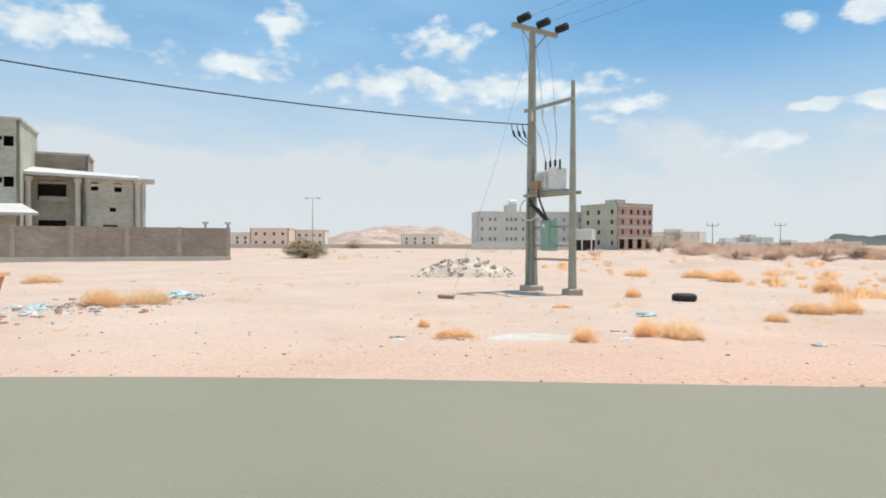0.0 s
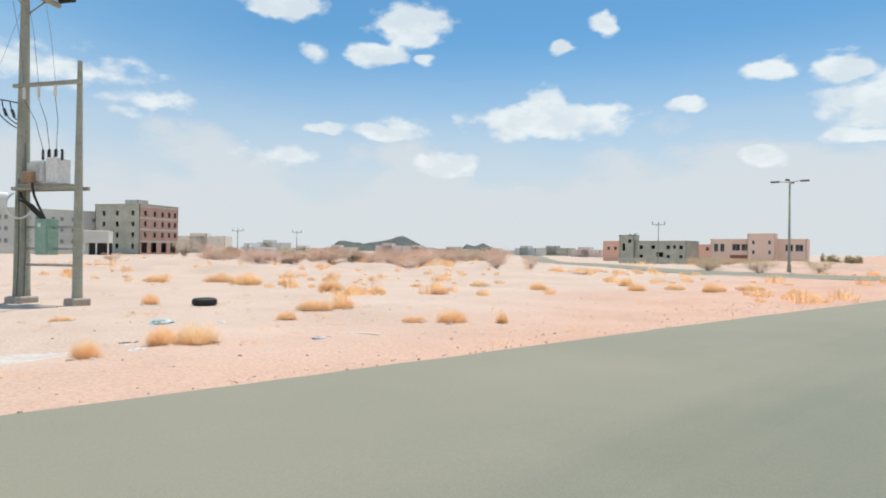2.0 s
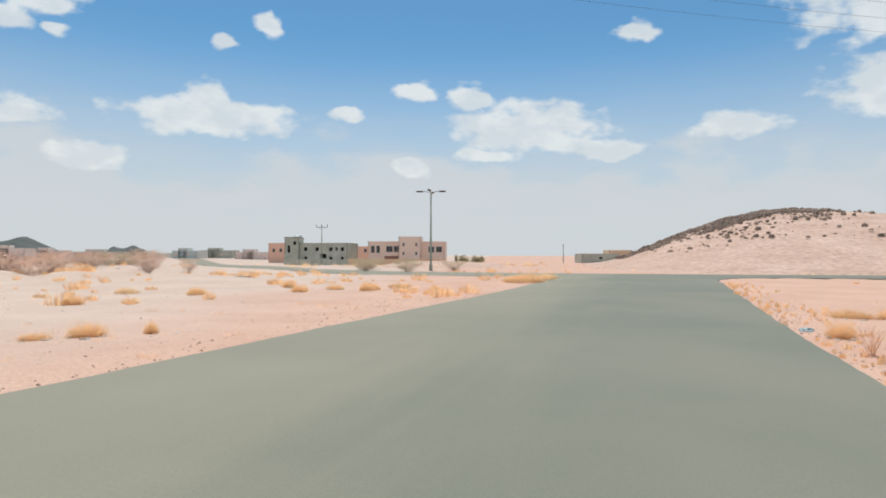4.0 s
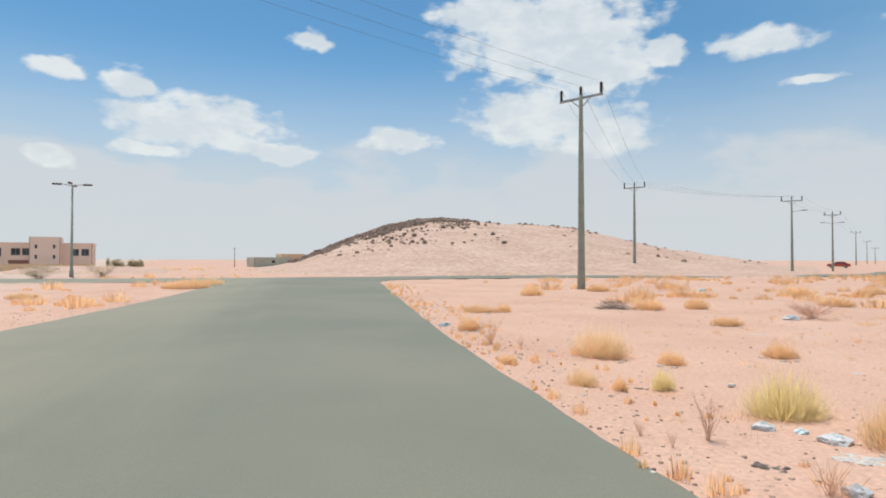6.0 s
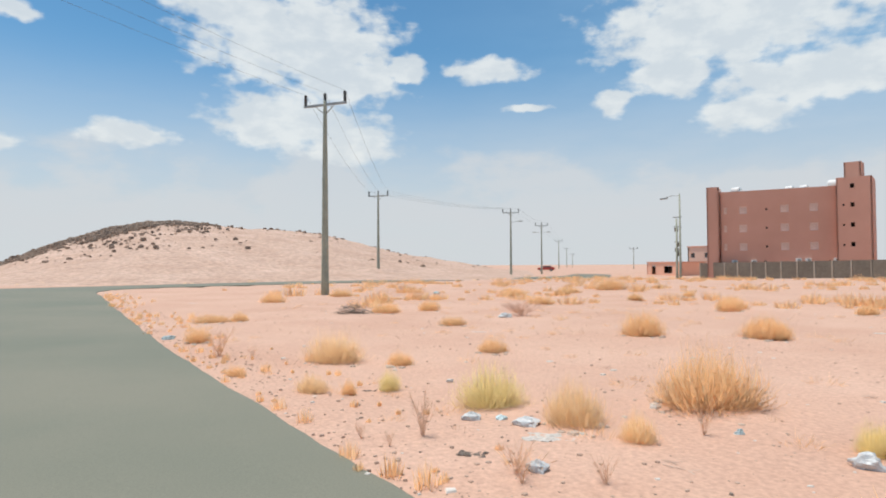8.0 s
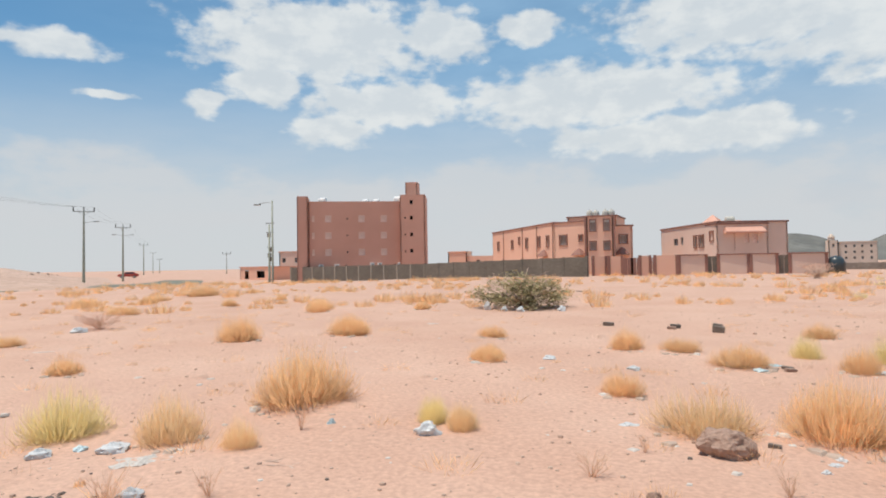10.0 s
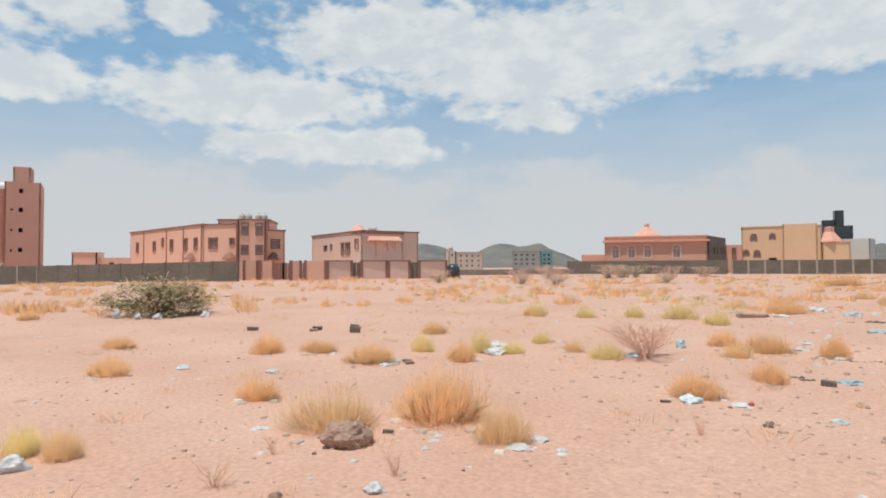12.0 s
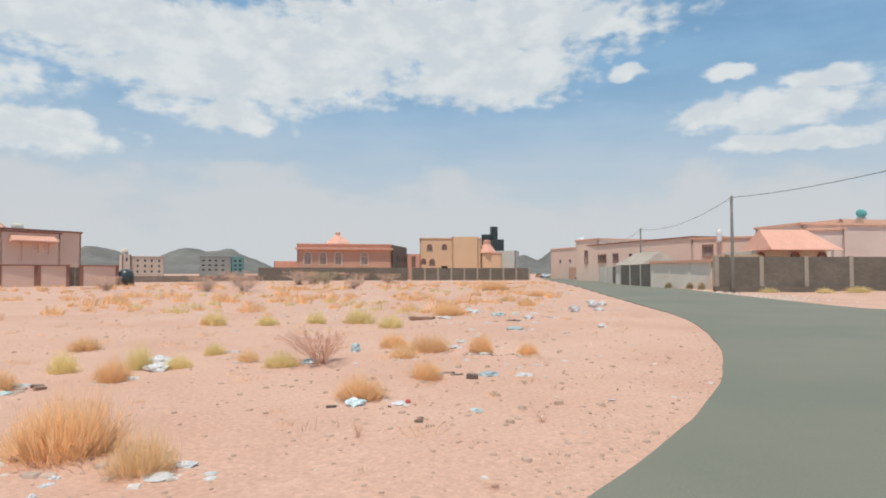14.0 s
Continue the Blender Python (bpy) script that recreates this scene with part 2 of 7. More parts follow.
HILL = surface("hill_sand", (0.49, 0.32, 0.235), (0.58, 0.40, 0.31), 0.95, 6.0, 1.6, 0.8, 0.35, speckle=0.24)
ROCK = surface("rock", (0.19, 0.135, 0.10), (0.38, 0.265, 0.19), 0.9, 2.0, 6.0, 0.6, 0.1)
FARROCK = surface("far_rock", (0.125, 0.12, 0.105), (0.19, 0.18, 0.155), 0.95, 90.0, 0.05, 0.5, 5.0)
FARDARK = surface("far_dark_rock", (0.06, 0.068, 0.058), (0.10, 0.105, 0.09), 0.95, 60.0, 0.05, 0.5, 5.0)
FARTAN = surface("far_tan_rock", (0.36, 0.25, 0.19), (0.58, 0.45, 0.37), 0.95, 11.0, 0.3, 0.6, 2.0, speckle=0.25)
BLOCK = surface("grey_block", (0.40, 0.40, 0.32), (0.54, 0.535, 0.435), 0.95, 3.5, 9.0, 0.5, 0.02, blocks=(0.4, 0.2))
WALLBLOCK = surface("brown_grey_block", (0.30, 0.25, 0.195), (0.41, 0.35, 0.28), 0.95, 3.0, 9.0, 0.5, 0.02, blocks=(0.4, 0.2))
DARKBLOCK = surface("dark_block", (0.155, 0.133, 0.105), (0.205, 0.177, 0.142), 0.95, 3.0, 9.0, 0.4, 0.02, blocks=(0.4, 0.2))
CONCRETE = surface("concrete", (0.48, 0.455, 0.39), (0.60, 0.57, 0.50), 0.9, 2.0, 14.0, 0.3, 0.01)
PALEGREY = surface("pale_grey_plaster", (0.58, 0.585, 0.53), (0.66, 0.66, 0.60), 0.9, 6.0, 5.0, 0.2, 0.01)
BRICKRED = surface("red_brick", (0.46, 0.30, 0.245), (0.54, 0.36, 0.30), 0.9, 3.0, 6.0, 0.4, 0.02, blocks=(0.4, 0.2))
ROSE = surface("terracotta_plaster", (0.60, 0.325, 0.24), (0.66, 0.365, 0.275), 0.9, 6.0, 10.0, 0.2, 0.01, speckle=0.05)
PEACH = surface("peach_plaster", (0.82, 0.48, 0.34), (0.87, 0.53, 0.385), 0.9, 6.0, 10.0, 0.2, 0.01, speckle=0.05)
BROWN = surface("brown_trim", (0.28, 0.14, 0.105), (0.34, 0.17, 0.13), 0.8, 2.0, 10.0, 0.2, 0.01)
PALEPEACH = surface("pale_peach_plaster", (0.80, 0.59, 0.47), (0.85, 0.65, 0.53), 0.9, 6.0, 10.0, 0.2, 0.01, speckle=0.05)
PINK = surface("pink_beige_plaster", (0.70, 0.505, 0.405), (0.76, 0.56, 0.46), 0.9, 6.0, 10.0, 0.2, 0.01, speckle=0.05)
SALMON = surface("salmon_tile", (0.67, 0.35, 0.25), (0.75, 0.41, 0.30), 0.7, 1.5, 8.0, 0.4, 0.02)
ARCHBROWN = surface("brown_plaster", (0.66, 0.365, 0.25), (0.72, 0.41, 0.285), 0.9, 5.0, 10.0, 0.2, 0.01)
TAN = surface("tan_plaster", (0.74, 0.49, 0.30), (0.79, 0.54, 0.34), 0.9, 5.0, 10.0, 0.2, 0.01)
CREAM = surface("cream_plaster", (0.76, 0.67, 0.55), (0.82, 0.74, 0.63), 0.9, 4.0, 10.0, 0.2, 0.01)
WHITE = surface("white_paint", (0.74, 0.73, 0.70), (0.82, 0.81, 0.78), 0.7, 2.0, 12.0, 0.1, 0.01)
ORANGE = surface("orange_plaster", (0.80, 0.44, 0.27), (0.85, 0.50, 0.33), 0.9, 5.0, 10.0, 0.2, 0.01)
ROOF = surface("roof_screed", (0.55, 0.53, 0.49), (0.66, 0.64, 0.60), 0.9, 3.0, 10.0, 0.2, 0.01)
BLACKGLASS = surface("dark_cladding", (0.03, 0.045, 0.05), (0.05, 0.065, 0.07), 0.3, 2.0, 5.0, 0.0)
PANE = surface("window_glass", (0.03, 0.035, 0.04), (0.06, 0.065, 0.07), 0.12, 1.0, 2.0, 0.0)
PALEPANE = surface("pale_glass", (0.68, 0.48, 0.40), (0.78, 0.58, 0.49), 0.35, 0.6, 4.0, 0.0)
DARKPOLE = surface("dark_pole", (0.15, 0.14, 0.12), (0.21, 0.20, 0.17), 0.8, 0.8, 12.0, 0.3, 0.01)
TANPILLAR = surface("tan_pillar", (0.36, 0.31, 0.25), (0.45, 0.39, 0.32), 0.9, 1.0, 12.0, 0.3, 0.01)
BROWNPANE = surface("brown_glass", (0.26, 0.18, 0.14), (0.34, 0.24, 0.19), 0.3, 0.6, 4.0, 0.0)
# near-black colour that stands for the shade inside empty rooms
INTERIORSHADE = surface("interior_shade", (0.035, 0.03, 0.028), (0.06, 0.055, 0.05), 0.95, 1.0, 4.0, 0.0)
POLE = surface("weathered_pole", (0.29, 0.305, 0.24), (0.39, 0.40, 0.32), 0.8, 0.8, 12.0, 0.4, 0.01)
STEEL = surface("galvanised_steel", (0.30, 0.31, 0.30), (0.40, 0.41, 0.40), 0.5, 0.4, 20.0, 0.1, 0.003, metal=0.6)
RUBBER = surface("black_rubber", (0.018, 0.018, 0.018), (0.035, 0.035, 0.034), 0.7, 0.3, 20.0, 0.2, 0.004)
GREENBOX = surface("green_enamel", (0.22, 0.37, 0.29), (0.28, 0.44, 0.345), 0.5, 0.5, 10.0, 0.1, 0.004)
GREYTANK = surface("pale_grey_enamel", (0.68, 0.69, 0.65), (0.77, 0.78, 0.74), 0.5, 0.5, 10.0, 0.1, 0.004)
RUST = surface("rusty_sheet", (0.28, 0.16, 0.09), (0.38, 0.24, 0.15), 0.8, 0.3, 15.0, 0.3, 0.004)
PLASTIC_W = surface("white_plastic", (0.50, 0.495, 0.48), (0.63, 0.625, 0.61), 0.45, 0.2, 20.0, 0.2, 0.004, per_object=0.08)
PLASTIC_C = surface("pale_blue_plastic", (0.34, 0.45, 0.46), (0.50, 0.58, 0.58), 0.45, 0.2, 20.0, 0.2, 0.004, per_object=0.25)
PAPER = surface("dusty_paper", (0.52, 0.46, 0.40), (0.64, 0.58, 0.52), 0.9, 0.2, 20.0, 0.2, 0.004, per_object=0.12)
SCRAP = surface("dark_scrap", (0.10, 0.08, 0.065), (0.22, 0.17, 0.135), 0.9, 0.2, 20.0, 0.4, 0.006, per_object=0.3)
STONE = surface("brown_stone", (0.33, 0.205, 0.15), (0.45, 0.295, 0.22), 0.9, 0.3, 14.0, 0.8, 0.02)
PEBBLE = surface("pebbles", (0.40, 0.265, 0.195), (0.54, 0.39, 0.30), 0.95, 0.5, 20.0, 0.2, 0.004)
RUBBLE = surface("rubble", (0.52, 0.42, 0.34), (0.72, 0.62, 0.53), 0.95, 0.8, 6.0, 0.5, 0.02)
BAREGREY = surface("pale_patch", (0.50, 0.42, 0.35), (0.60, 0.56, 0.51), 0.95, 0.6, 9.0, 0.3, 0.01)
TWIG = surface("dry_twigs", (0.42, 0.31, 0.24), (0.56, 0.42, 0.33), 0.9, 0.4, 12.0, 0.2, 0.004)
WIRE = surface("dull_wire", (0.10, 0.10, 0.10), (0.15, 0.15, 0.145), 0.9, 1.0, 12.0, 0.0)
RED = surface("faded_red", (0.40, 0.06, 0.04), (0.48, 0.10, 0.07), 0.6, 0.3, 12.0, 0.1, 0.004)
BEIGE = surface("beige_plaster", (0.58, 0.48, 0.39), (0.65, 0.55, 0.46), 0.9, 5.0, 10.0, 0.2, 0.01)
ROSEWHITE = surface("pale_rose_plaster", (0.74, 0.58, 0.50), (0.80, 0.65, 0.57), 0.9, 5.0, 10.0, 0.2, 0.01)
DUSKY = surface("dusky_grey_render", (0.27, 0.28, 0.26), (0.34, 0.34, 0.31), 0.9, 6.0, 5.0, 0.2, 0.01)
TEALPANEL = surface("teal_cladding", (0.10, 0.25, 0.25), (0.14, 0.31, 0.30), 0.5, 3.0, 5.0, 0.1, 0.01)
ARCHPANE = surface("tinted_glass", (0.42, 0.30, 0.235), (0.50, 0.37, 0.29), 0.3, 0.6, 4.0, 0.0)
TEAL = surface("teal_plastic", (0.10, 0.38, 0.36), (0.16, 0.46, 0.43), 0.5, 0.4, 12.0, 0.1, 0.004)
CARPAINT = surface("car_paint", (0.42, 0.47, 0.50), (0.48, 0.53, 0.56), 0.3, 1.0, 5.0, 0.0, per_object=0.4)
STRAW_O = straw("orange_straw", (0.99, 0.58, 0.28), (0.99, 0.71, 0.43), 0, 0.62)
STRAW_Y = straw("yellow_straw", (0.98, 0.64, 0.33), (0.99, 0.76, 0.49), 0, 0.62)
STRAW_G = straw("green_yellow_grass", (0.94, 0.74, 0.33), (0.97, 0.81, 0.45), 0)
STEMS = straw("grey_brown_stems", (0.78, 0.54, 0.38), (0.88, 0.68, 0.50), 0, 0.4)
OLIVE = straw("olive_leaves", (0.42, 0.36, 0.19), (0.56, 0.48, 0.27), 0, 0.4)
REDBROWN = straw("red_brown_twigs", (0.78, 0.48, 0.35), (0.88, 0.60, 0.46), 0, 0.5)
BRANCHES = straw("pinkish_brown_twigs", (0.74, 0.52, 0.40), (0.86, 0.64, 0.51), 0, 0.3)
KHAKI = straw("khaki_leaves", (0.56, 0.46, 0.29), (0.70, 0.58, 0.38), 0, 0.35)


# ---------------------------------------------------------------- mesh tools
WORLD = {}


def part(name, bm, material, parent=None, label="", at=None, smooth=False):
    """One mesh object from bm, at the world pose 'at', under a thing or a part."""
    me = bpy.data.meshes.new(name)
    bm.normal_update()
    bm.to_mesh(me)
    bm.free()
    if smooth:
        for p in me.polygons:
            p.use_smooth = True
    for one in material if isinstance(material, (list, tuple)) else [material]:
        me.materials.append(one)
    return hang(new(name, me), parent, label, at)


def hang(ob, parent=None, label="", at=None):
    at = at or Matrix()
    WORLD[ob] = at
    ob.parent = parent
    ob.matrix_basis = WORLD[parent].inverted() @ at if parent else at
    if label:
        ob["label"] = label
    return ob


def thing(name, x, y, z, label, category, group="", kind="", turn=0.0):
    ob = new(name)
    ob.empty_display_size = 0.3
    WORLD[ob] = ob.matrix_basis = pose(x, y, z, 0, 0, turn)
    return tagged(ob, label, category, group, kind)


def box(bm, x, y, z, sx, sy, sz, turn=None, bevel=0.0):
    """A box of full sizes centred at x, y, z."""
    m = Matrix.Translation((x, y, z)) @ (turn or Matrix()) @ Matrix.Diagonal((sx, sy, sz, 1))
    got = bmesh.ops.create_cube(bm, size=1.0, matrix=m)
    if bevel:
        edges = list({e for v in got["verts"] for e in v.link_edges})
        bmesh.ops.bevel(bm, geom=edges, offset=bevel, segments=2, affect="EDGES", profile=0.5)
    return bm


def lathe(bm, profile, x=0.0, y=0.0, sides=14, m=None):
    rings = []
    for r, z in profile:
        ring = []
        for k in range(sides):
            a = math.tau * k / sides
            p = Vector((x + r * math.cos(a), y + r * math.sin(a), z))
            ring.append(bm.verts.new(m @ p if m else p))
        rings.append(ring)
    for lo, hi in zip(rings, rings[1:]):
        for k in range(sides):
            bm.faces.new((lo[k], lo[(k + 1) % sides], hi[(k + 1) % sides], hi[k]))
    bm.faces.new(rings[0][::-1])
    bm.faces.new(rings[-1])
    return bm


def tube(bm, points, r0, r1=None, sides=6):
    r1 = r0 if r1 is None else r1
    pts = [Vector(p) for p in points]
    rings = []
    for i, p in enumerate(pts):
        d = (pts[min(i + 1, len(pts) - 1)] - pts[max(i - 1, 0)]).normalized()
        u = d.cross(Vector((0, 0, 1)) if abs(d.z) < 0.95 else Vector((1, 0, 0))).normalized()
        v = d.cross(u)
        r = r0 + (r1 - r0) * i / (len(pts) - 1)
        rings.append([bm.verts.new(p + (u * math.cos(math.tau * k / sides) + v * math.sin(math.tau * k / sides)) * r) for k in range(sides)])
    for lo, hi in zip(rings, rings[1:]):
        for k in range(sides):
            bm.faces.new((lo[k], lo[(k + 1) % sides], hi[(k + 1) % sides], hi[k]))
    bm.faces.new(rings[0][::-1])
    bm.faces.new(rings[-1])
    return bm


def smooth01(x):
    x = np.clip(x, 0, 1)
    return x * x * (3 - 2 * x)


def curve_points(rows, step):
    """A smooth line through the rows, sampled about every step metres."""
    p = np.array(rows, float)
    out = []
    for i in range(len(p) - 1):
        a, b, c, d = p[max(i - 1, 0)], p[i], p[i + 1], p[min(i + 2, len(p) - 1)]
        n = max(2, int(np.linalg.norm(c[:2] - b[:2]) / step))
        for s in np.arange(n) / n:
            out.append(0.5 * (2 * b + (c - a) * s + (2 * a - 5 * b + 4 * c - d) * s * s + (3 * b - a - 3 * c + d) * s**3))
    out.append(p[-1])
    return np.array(out)


# ---------------------------------------------------------------- ground and roads
# both edges of each road: x, y of one edge and x, y of the other
MAIN = [(-330, -268, -336, -261), (-150, -119.5, -156, -112), (-74.2, -54.8, -80.3, -47.3), (-31.5, -19.6, -37.0, -12.5), (-21.1, -11.1, -31, -6.1), (-14.5, -7.0, -23.5, 0.6), (-10.4, -5.04, -16.5, 4.5), (-7.5, -4.0, -10.5, 6.6), (-3.8, -3.11, -5.2, 7.13), (0, -2.87, 0, 7.03), (4.0, -2.85, 4.7, 6.74), (9.5, -3.06, 10.6, 6.46), (16, -3.4, 16.5, 6.15), (28.5, -4.3, 27, 5.48), (38, -5.05, 38, 5.3), (44, -5.5, 45.6, 5.3), (48.5, -7.2, 47.3, 7.2), (51.4, -11, 48.3, 10.5), (53, -11, 50, 10.5)]
CROSS = [(89, -111, 95.5, -106.5), (66, -80, 75, -75), (56, -60, 66, -56), (52.5, -44, 62.6, -43), (51.8, -30, 61, -29), (51.3, -15, 59.4, -15), (49.6, -5, 57.8, -5), (47.8, 5, 56.6, 5), (46.2, 12, 56.4, 14), (46.6, 20, 57.6, 22), (50.5, 27, 61, 29.5), (59.5, 36.5, 68, 38), (87, 68, 94, 62), (150, 125, 157, 119), (300, 262, 307, 256)]
main_line, cross_line = curve_points(MAIN, 0.4), curve_points(CROSS, 0.8)


def terrain(x, y):
    """The lie of the land, in metres: level round the road, two shallow hollows far off."""
    x, y = np.asarray(x, float), np.asarray(y, float)
    z = -1.3 * np.exp(-((x - 168) ** 2 + (y - 90) ** 2) / (2 * 48**2))
    return z - 1.1 * np.exp(-((x - 66) ** 2 + (y + 108) ** 2) / (2 * 26**2))


def level(x, y):
    return float(terrain(x, y))


def inside_by(x, y, line):
    """How far points lie inside a road (positive) or outside it (negative)."""
    rows = line[::2]
    ring = np.concatenate([rows[:, :2], rows[::-1, 2:]])
    ax, ay = ring[:, 0], ring[:, 1]
    bx, by = np.roll(ax, -1), np.roll(ay, -1)
    inside = np.zeros(x.shape, bool)
    near2 = np.full(x.shape, 1e12)
    for k in range(len(ring)):
        crosses = (ay[k] > y) != (by[k] > y)
        if crosses.any():
            inside ^= crosses & (x < (bx[k] - ax[k]) * (y - ay[k]) / (by[k] - ay[k] + 1e-12) + ax[k])
        dx, dy = bx[k] - ax[k], by[k] - ay[k]
        s = np.clip(((x - ax[k]) * dx + (y - ay[k]) * dy) / (dx * dx + dy * dy + 1e-12), 0, 1)
        near2 = np.minimum(near2, (x - ax[k] - s * dx) ** 2 + (y - ay[k] - s * dy) ** 2)
    return np.where(inside, 1, -1) * np.sqrt(near2)


def grid_noise(x, y, scale, seed):
    """Smooth value noise on plain arrays."""
    r = np.random.RandomState(seed).rand(256, 256)
    u, v = x / scale + 1000.3, y / scale + 1000.7
    i, j = np.floor(u).astype(int), np.floor(v).astype(int)
    fu, fv = smooth01(u - i), smooth01(v - j)
    g = lambda a, b: r[a % 256, b % 256]
    return (g(i, j) * (1 - fu) + g(i + 1, j) * fu) * (1 - fv) + (g(i, j + 1) * (1 - fu) + g(i + 1, j + 1) * fu) * fv - 0.5


def mesh_object(name, verts, faces, material, smooth=True):
    me = bpy.data.meshes.new(name)
    me.from_pydata([tuple(v) for v in verts], [], [tuple(f) for f in faces])
    me.update()
    if smooth:
        me.polygons.foreach_set("use_smooth", np.ones(len(me.polygons), bool))
    me.materials.append(material)
    ob = new(name, me)
    WORLD[ob] = Matrix()
    return ob


def ground_bumps(x, y):
    d = np.hypot(x, y)
    fade = smooth01((d - 2) / 6) * (1 - 0.6 * smooth01((d - 60) / 100))
    b = grid_noise(x, y, 6.0, 1) * 0.16 + grid_noise(x, y, 1.7, 2) * 0.07 + grid_noise(x, y, 0.45, 3) * 0.03
    # low hummocks of blown sand before the thorn thicket to the north-east
    turn = np.degrees(np.arctan2(x, y))
    thicket = smooth01((d - 38) / 8) * smooth01((78 - d) / 8) * smooth01((turn - 10) / 8) * smooth01((56 - turn) / 8)
    return b * (0.35 + 0.65 * fade) + thicket * np.maximum(0, grid_noise(x, y, 2.6, 4) + 0.12) * 1.1


radii = np.concatenate([[0.0], 1.5 * 1.026 ** np.arange(0, 309)])
sectors = 540
ang = np.arange(sectors) / sectors * math.tau
gx, gy = (radii[:, None] * np.sin(ang)).ravel(), (radii[:, None] * np.cos(ang)).ravel()
gz = terrain(gx, gy)
near = np.hypot(gx, gy) < 420
deep = np.full(gx.shape, -99.0)
deep[near] = np.maximum(inside_by(gx[near], gy[near], main_line), inside_by(gx[near], gy[near], cross_line))
side = smooth01((-deep) / 1.6)
gz = gz + ground_bumps(gx, gy) * (0.12 + 0.88 * side) + 0.012
# old wheel ruts along the inner bend of the road
ruts = smooth01((-deep - 0.5) / 0.6) * smooth01((4.6 + deep) / 1.2) * smooth01((-gx - 3.2) / 2.5) * smooth01((-gy - 2.5) / 1.0) * smooth01((26 - np.hypot(gx, gy)) / 8)
gz = gz + ruts * 0.035 * np.sin(deep * 9.0 + 3.0 * grid_noise(gx, gy, 3.0, 9)) * (0.5 + grid_noise(gx, gy, 1.3, 10))
gz = gz - 0.16 * smooth01((deep - 0.02) / 0.45)
n = len(radii)
idx = np.arange(n * sectors).reshape(n, sectors)
quads = np.stack([idx[:-1], np.roll(idx[:-1], -1, 1), np.roll(idx[1:], -1, 1), idx[1:]], -1)[1:].reshape(-1, 4)
ground = mesh_object("ground", np.stack([gx, gy, gz], 1), quads[:, ::-1].tolist(), SAND)
tagged(ground, "pinkish sandy desert ground with low bumps", "ground", kind="structure")


def road(name, line, lift, label):
    s = np.linspace(0, 1, 15)
    rows = len(line)
    edge = np.random.RandomState(len(line)).randn(rows, 2) * 0.018
    for k in range(2):
        edge[:, k] = np.convolve(edge[:, k], np.ones(3) / 2, "same")
    a, b = line[:, :2], line[:, 2:]
    u = (b - a) / np.linalg.norm(b - a, axis=1)[:, None]
    a, b = a + u * edge[:, :1], b + u * edge[:, 1:]
    p = a[:, None] * (1 - s)[None, :, None] + b[:, None] * s[None, :, None]
    z = terrain(p[..., 0], p[..., 1]) + lift + 0.05 * (1 - (2 * s - 1) ** 2)
    # a skirt down to the soil on both edges
    p = np.concatenate([p[:, :1], p, p[:, -1:]], 1)
    z = np.concatenate([z[:, :1] - 0.22, z, z[:, -1:] - 0.22], 1)
    w = p.shape[1]
    idx = np.arange(rows * w).reshape(rows, w)
    quads = np.stack([idx[:-1, :-1], idx[1:, :-1], idx[1:, 1:], idx[:-1, 1:]], -1).reshape(-1, 4)
    ob = mesh_object(name, np.stack([p[..., 0].ravel(), p[..., 1].ravel(), z.ravel()], 1), quads.tolist(), ASPHALT, False)
    return tagged(ob, label, "road", kind="structure")


road("road", main_line, 0.03, "sun-bleached grey asphalt road with no markings")
road("road", cross_line, 0.036, "grey asphalt crossing road at the foot of the hill")


def mound(name, outline, ridge, front, back, material, label, rough=0.6, steps=40, seed=5, sharp=1.0):
    """A hill: its crest line as bearing and rise per metre, the distance of crest, foot and far foot."""
    b = np.array([r[0] for r in outline], float)
    h = np.maximum(np.array([r[1] for r in outline]) * ridge + 1.6, 0.0)
    bb = np.linspace(b[0] - 2, b[-1] + 2, 220)
    hh = np.interp(bb, b, h, left=0, right=0)
    hh = np.convolve(np.pad(hh, 4, "edge"), np.ones(9) / 9, "valid")
    d = np.concatenate([np.linspace(front, ridge, steps), np.linspace(ridge, back, steps // 2)[1:]])
    prof = np.where(d <= ridge, (np.clip((d - front) / (ridge - front), 0, 1)) ** sharp, np.clip((back - d) / (back - ridge), 0, 1))
    prof = np.where(d <= ridge, 0.55 * prof + 0.45 * smooth01(prof), smooth01(prof))
    x, y = d[:, None] * np.sin(np.radians(bb)), d[:, None] * np.cos(np.radians(bb))
    z = hh[None] * prof[:, None]
    k = ridge / 130
    z = z + (grid_noise(x, y, 9 * k, seed) * 1.1 + grid_noise(x, y, 3 * k, seed + 1) * 0.6 + grid_noise(x, y, 1.2 * k, seed + 2) * 0.3) * rough * np.clip(z / (2 * k), 0, 1) * k
    z = z + terrain(x, y) - 0.25 * k * (z < 0.05)
    n, m = z.shape
    idx = np.arange(n * m).reshape(n, m)
    quads = np.stack([idx[:-1, :-1], idx[:-1, 1:], idx[1:, 1:], idx[1:, :-1]], -1).reshape(-1, 4)
    ob = mesh_object(name, np.stack([x.ravel(), y.ravel(), z.ravel()], 1), quads[:, ::-1].tolist(), material)
    return tagged(ob, label, "hill", kind="structure"), (bb, d, z)


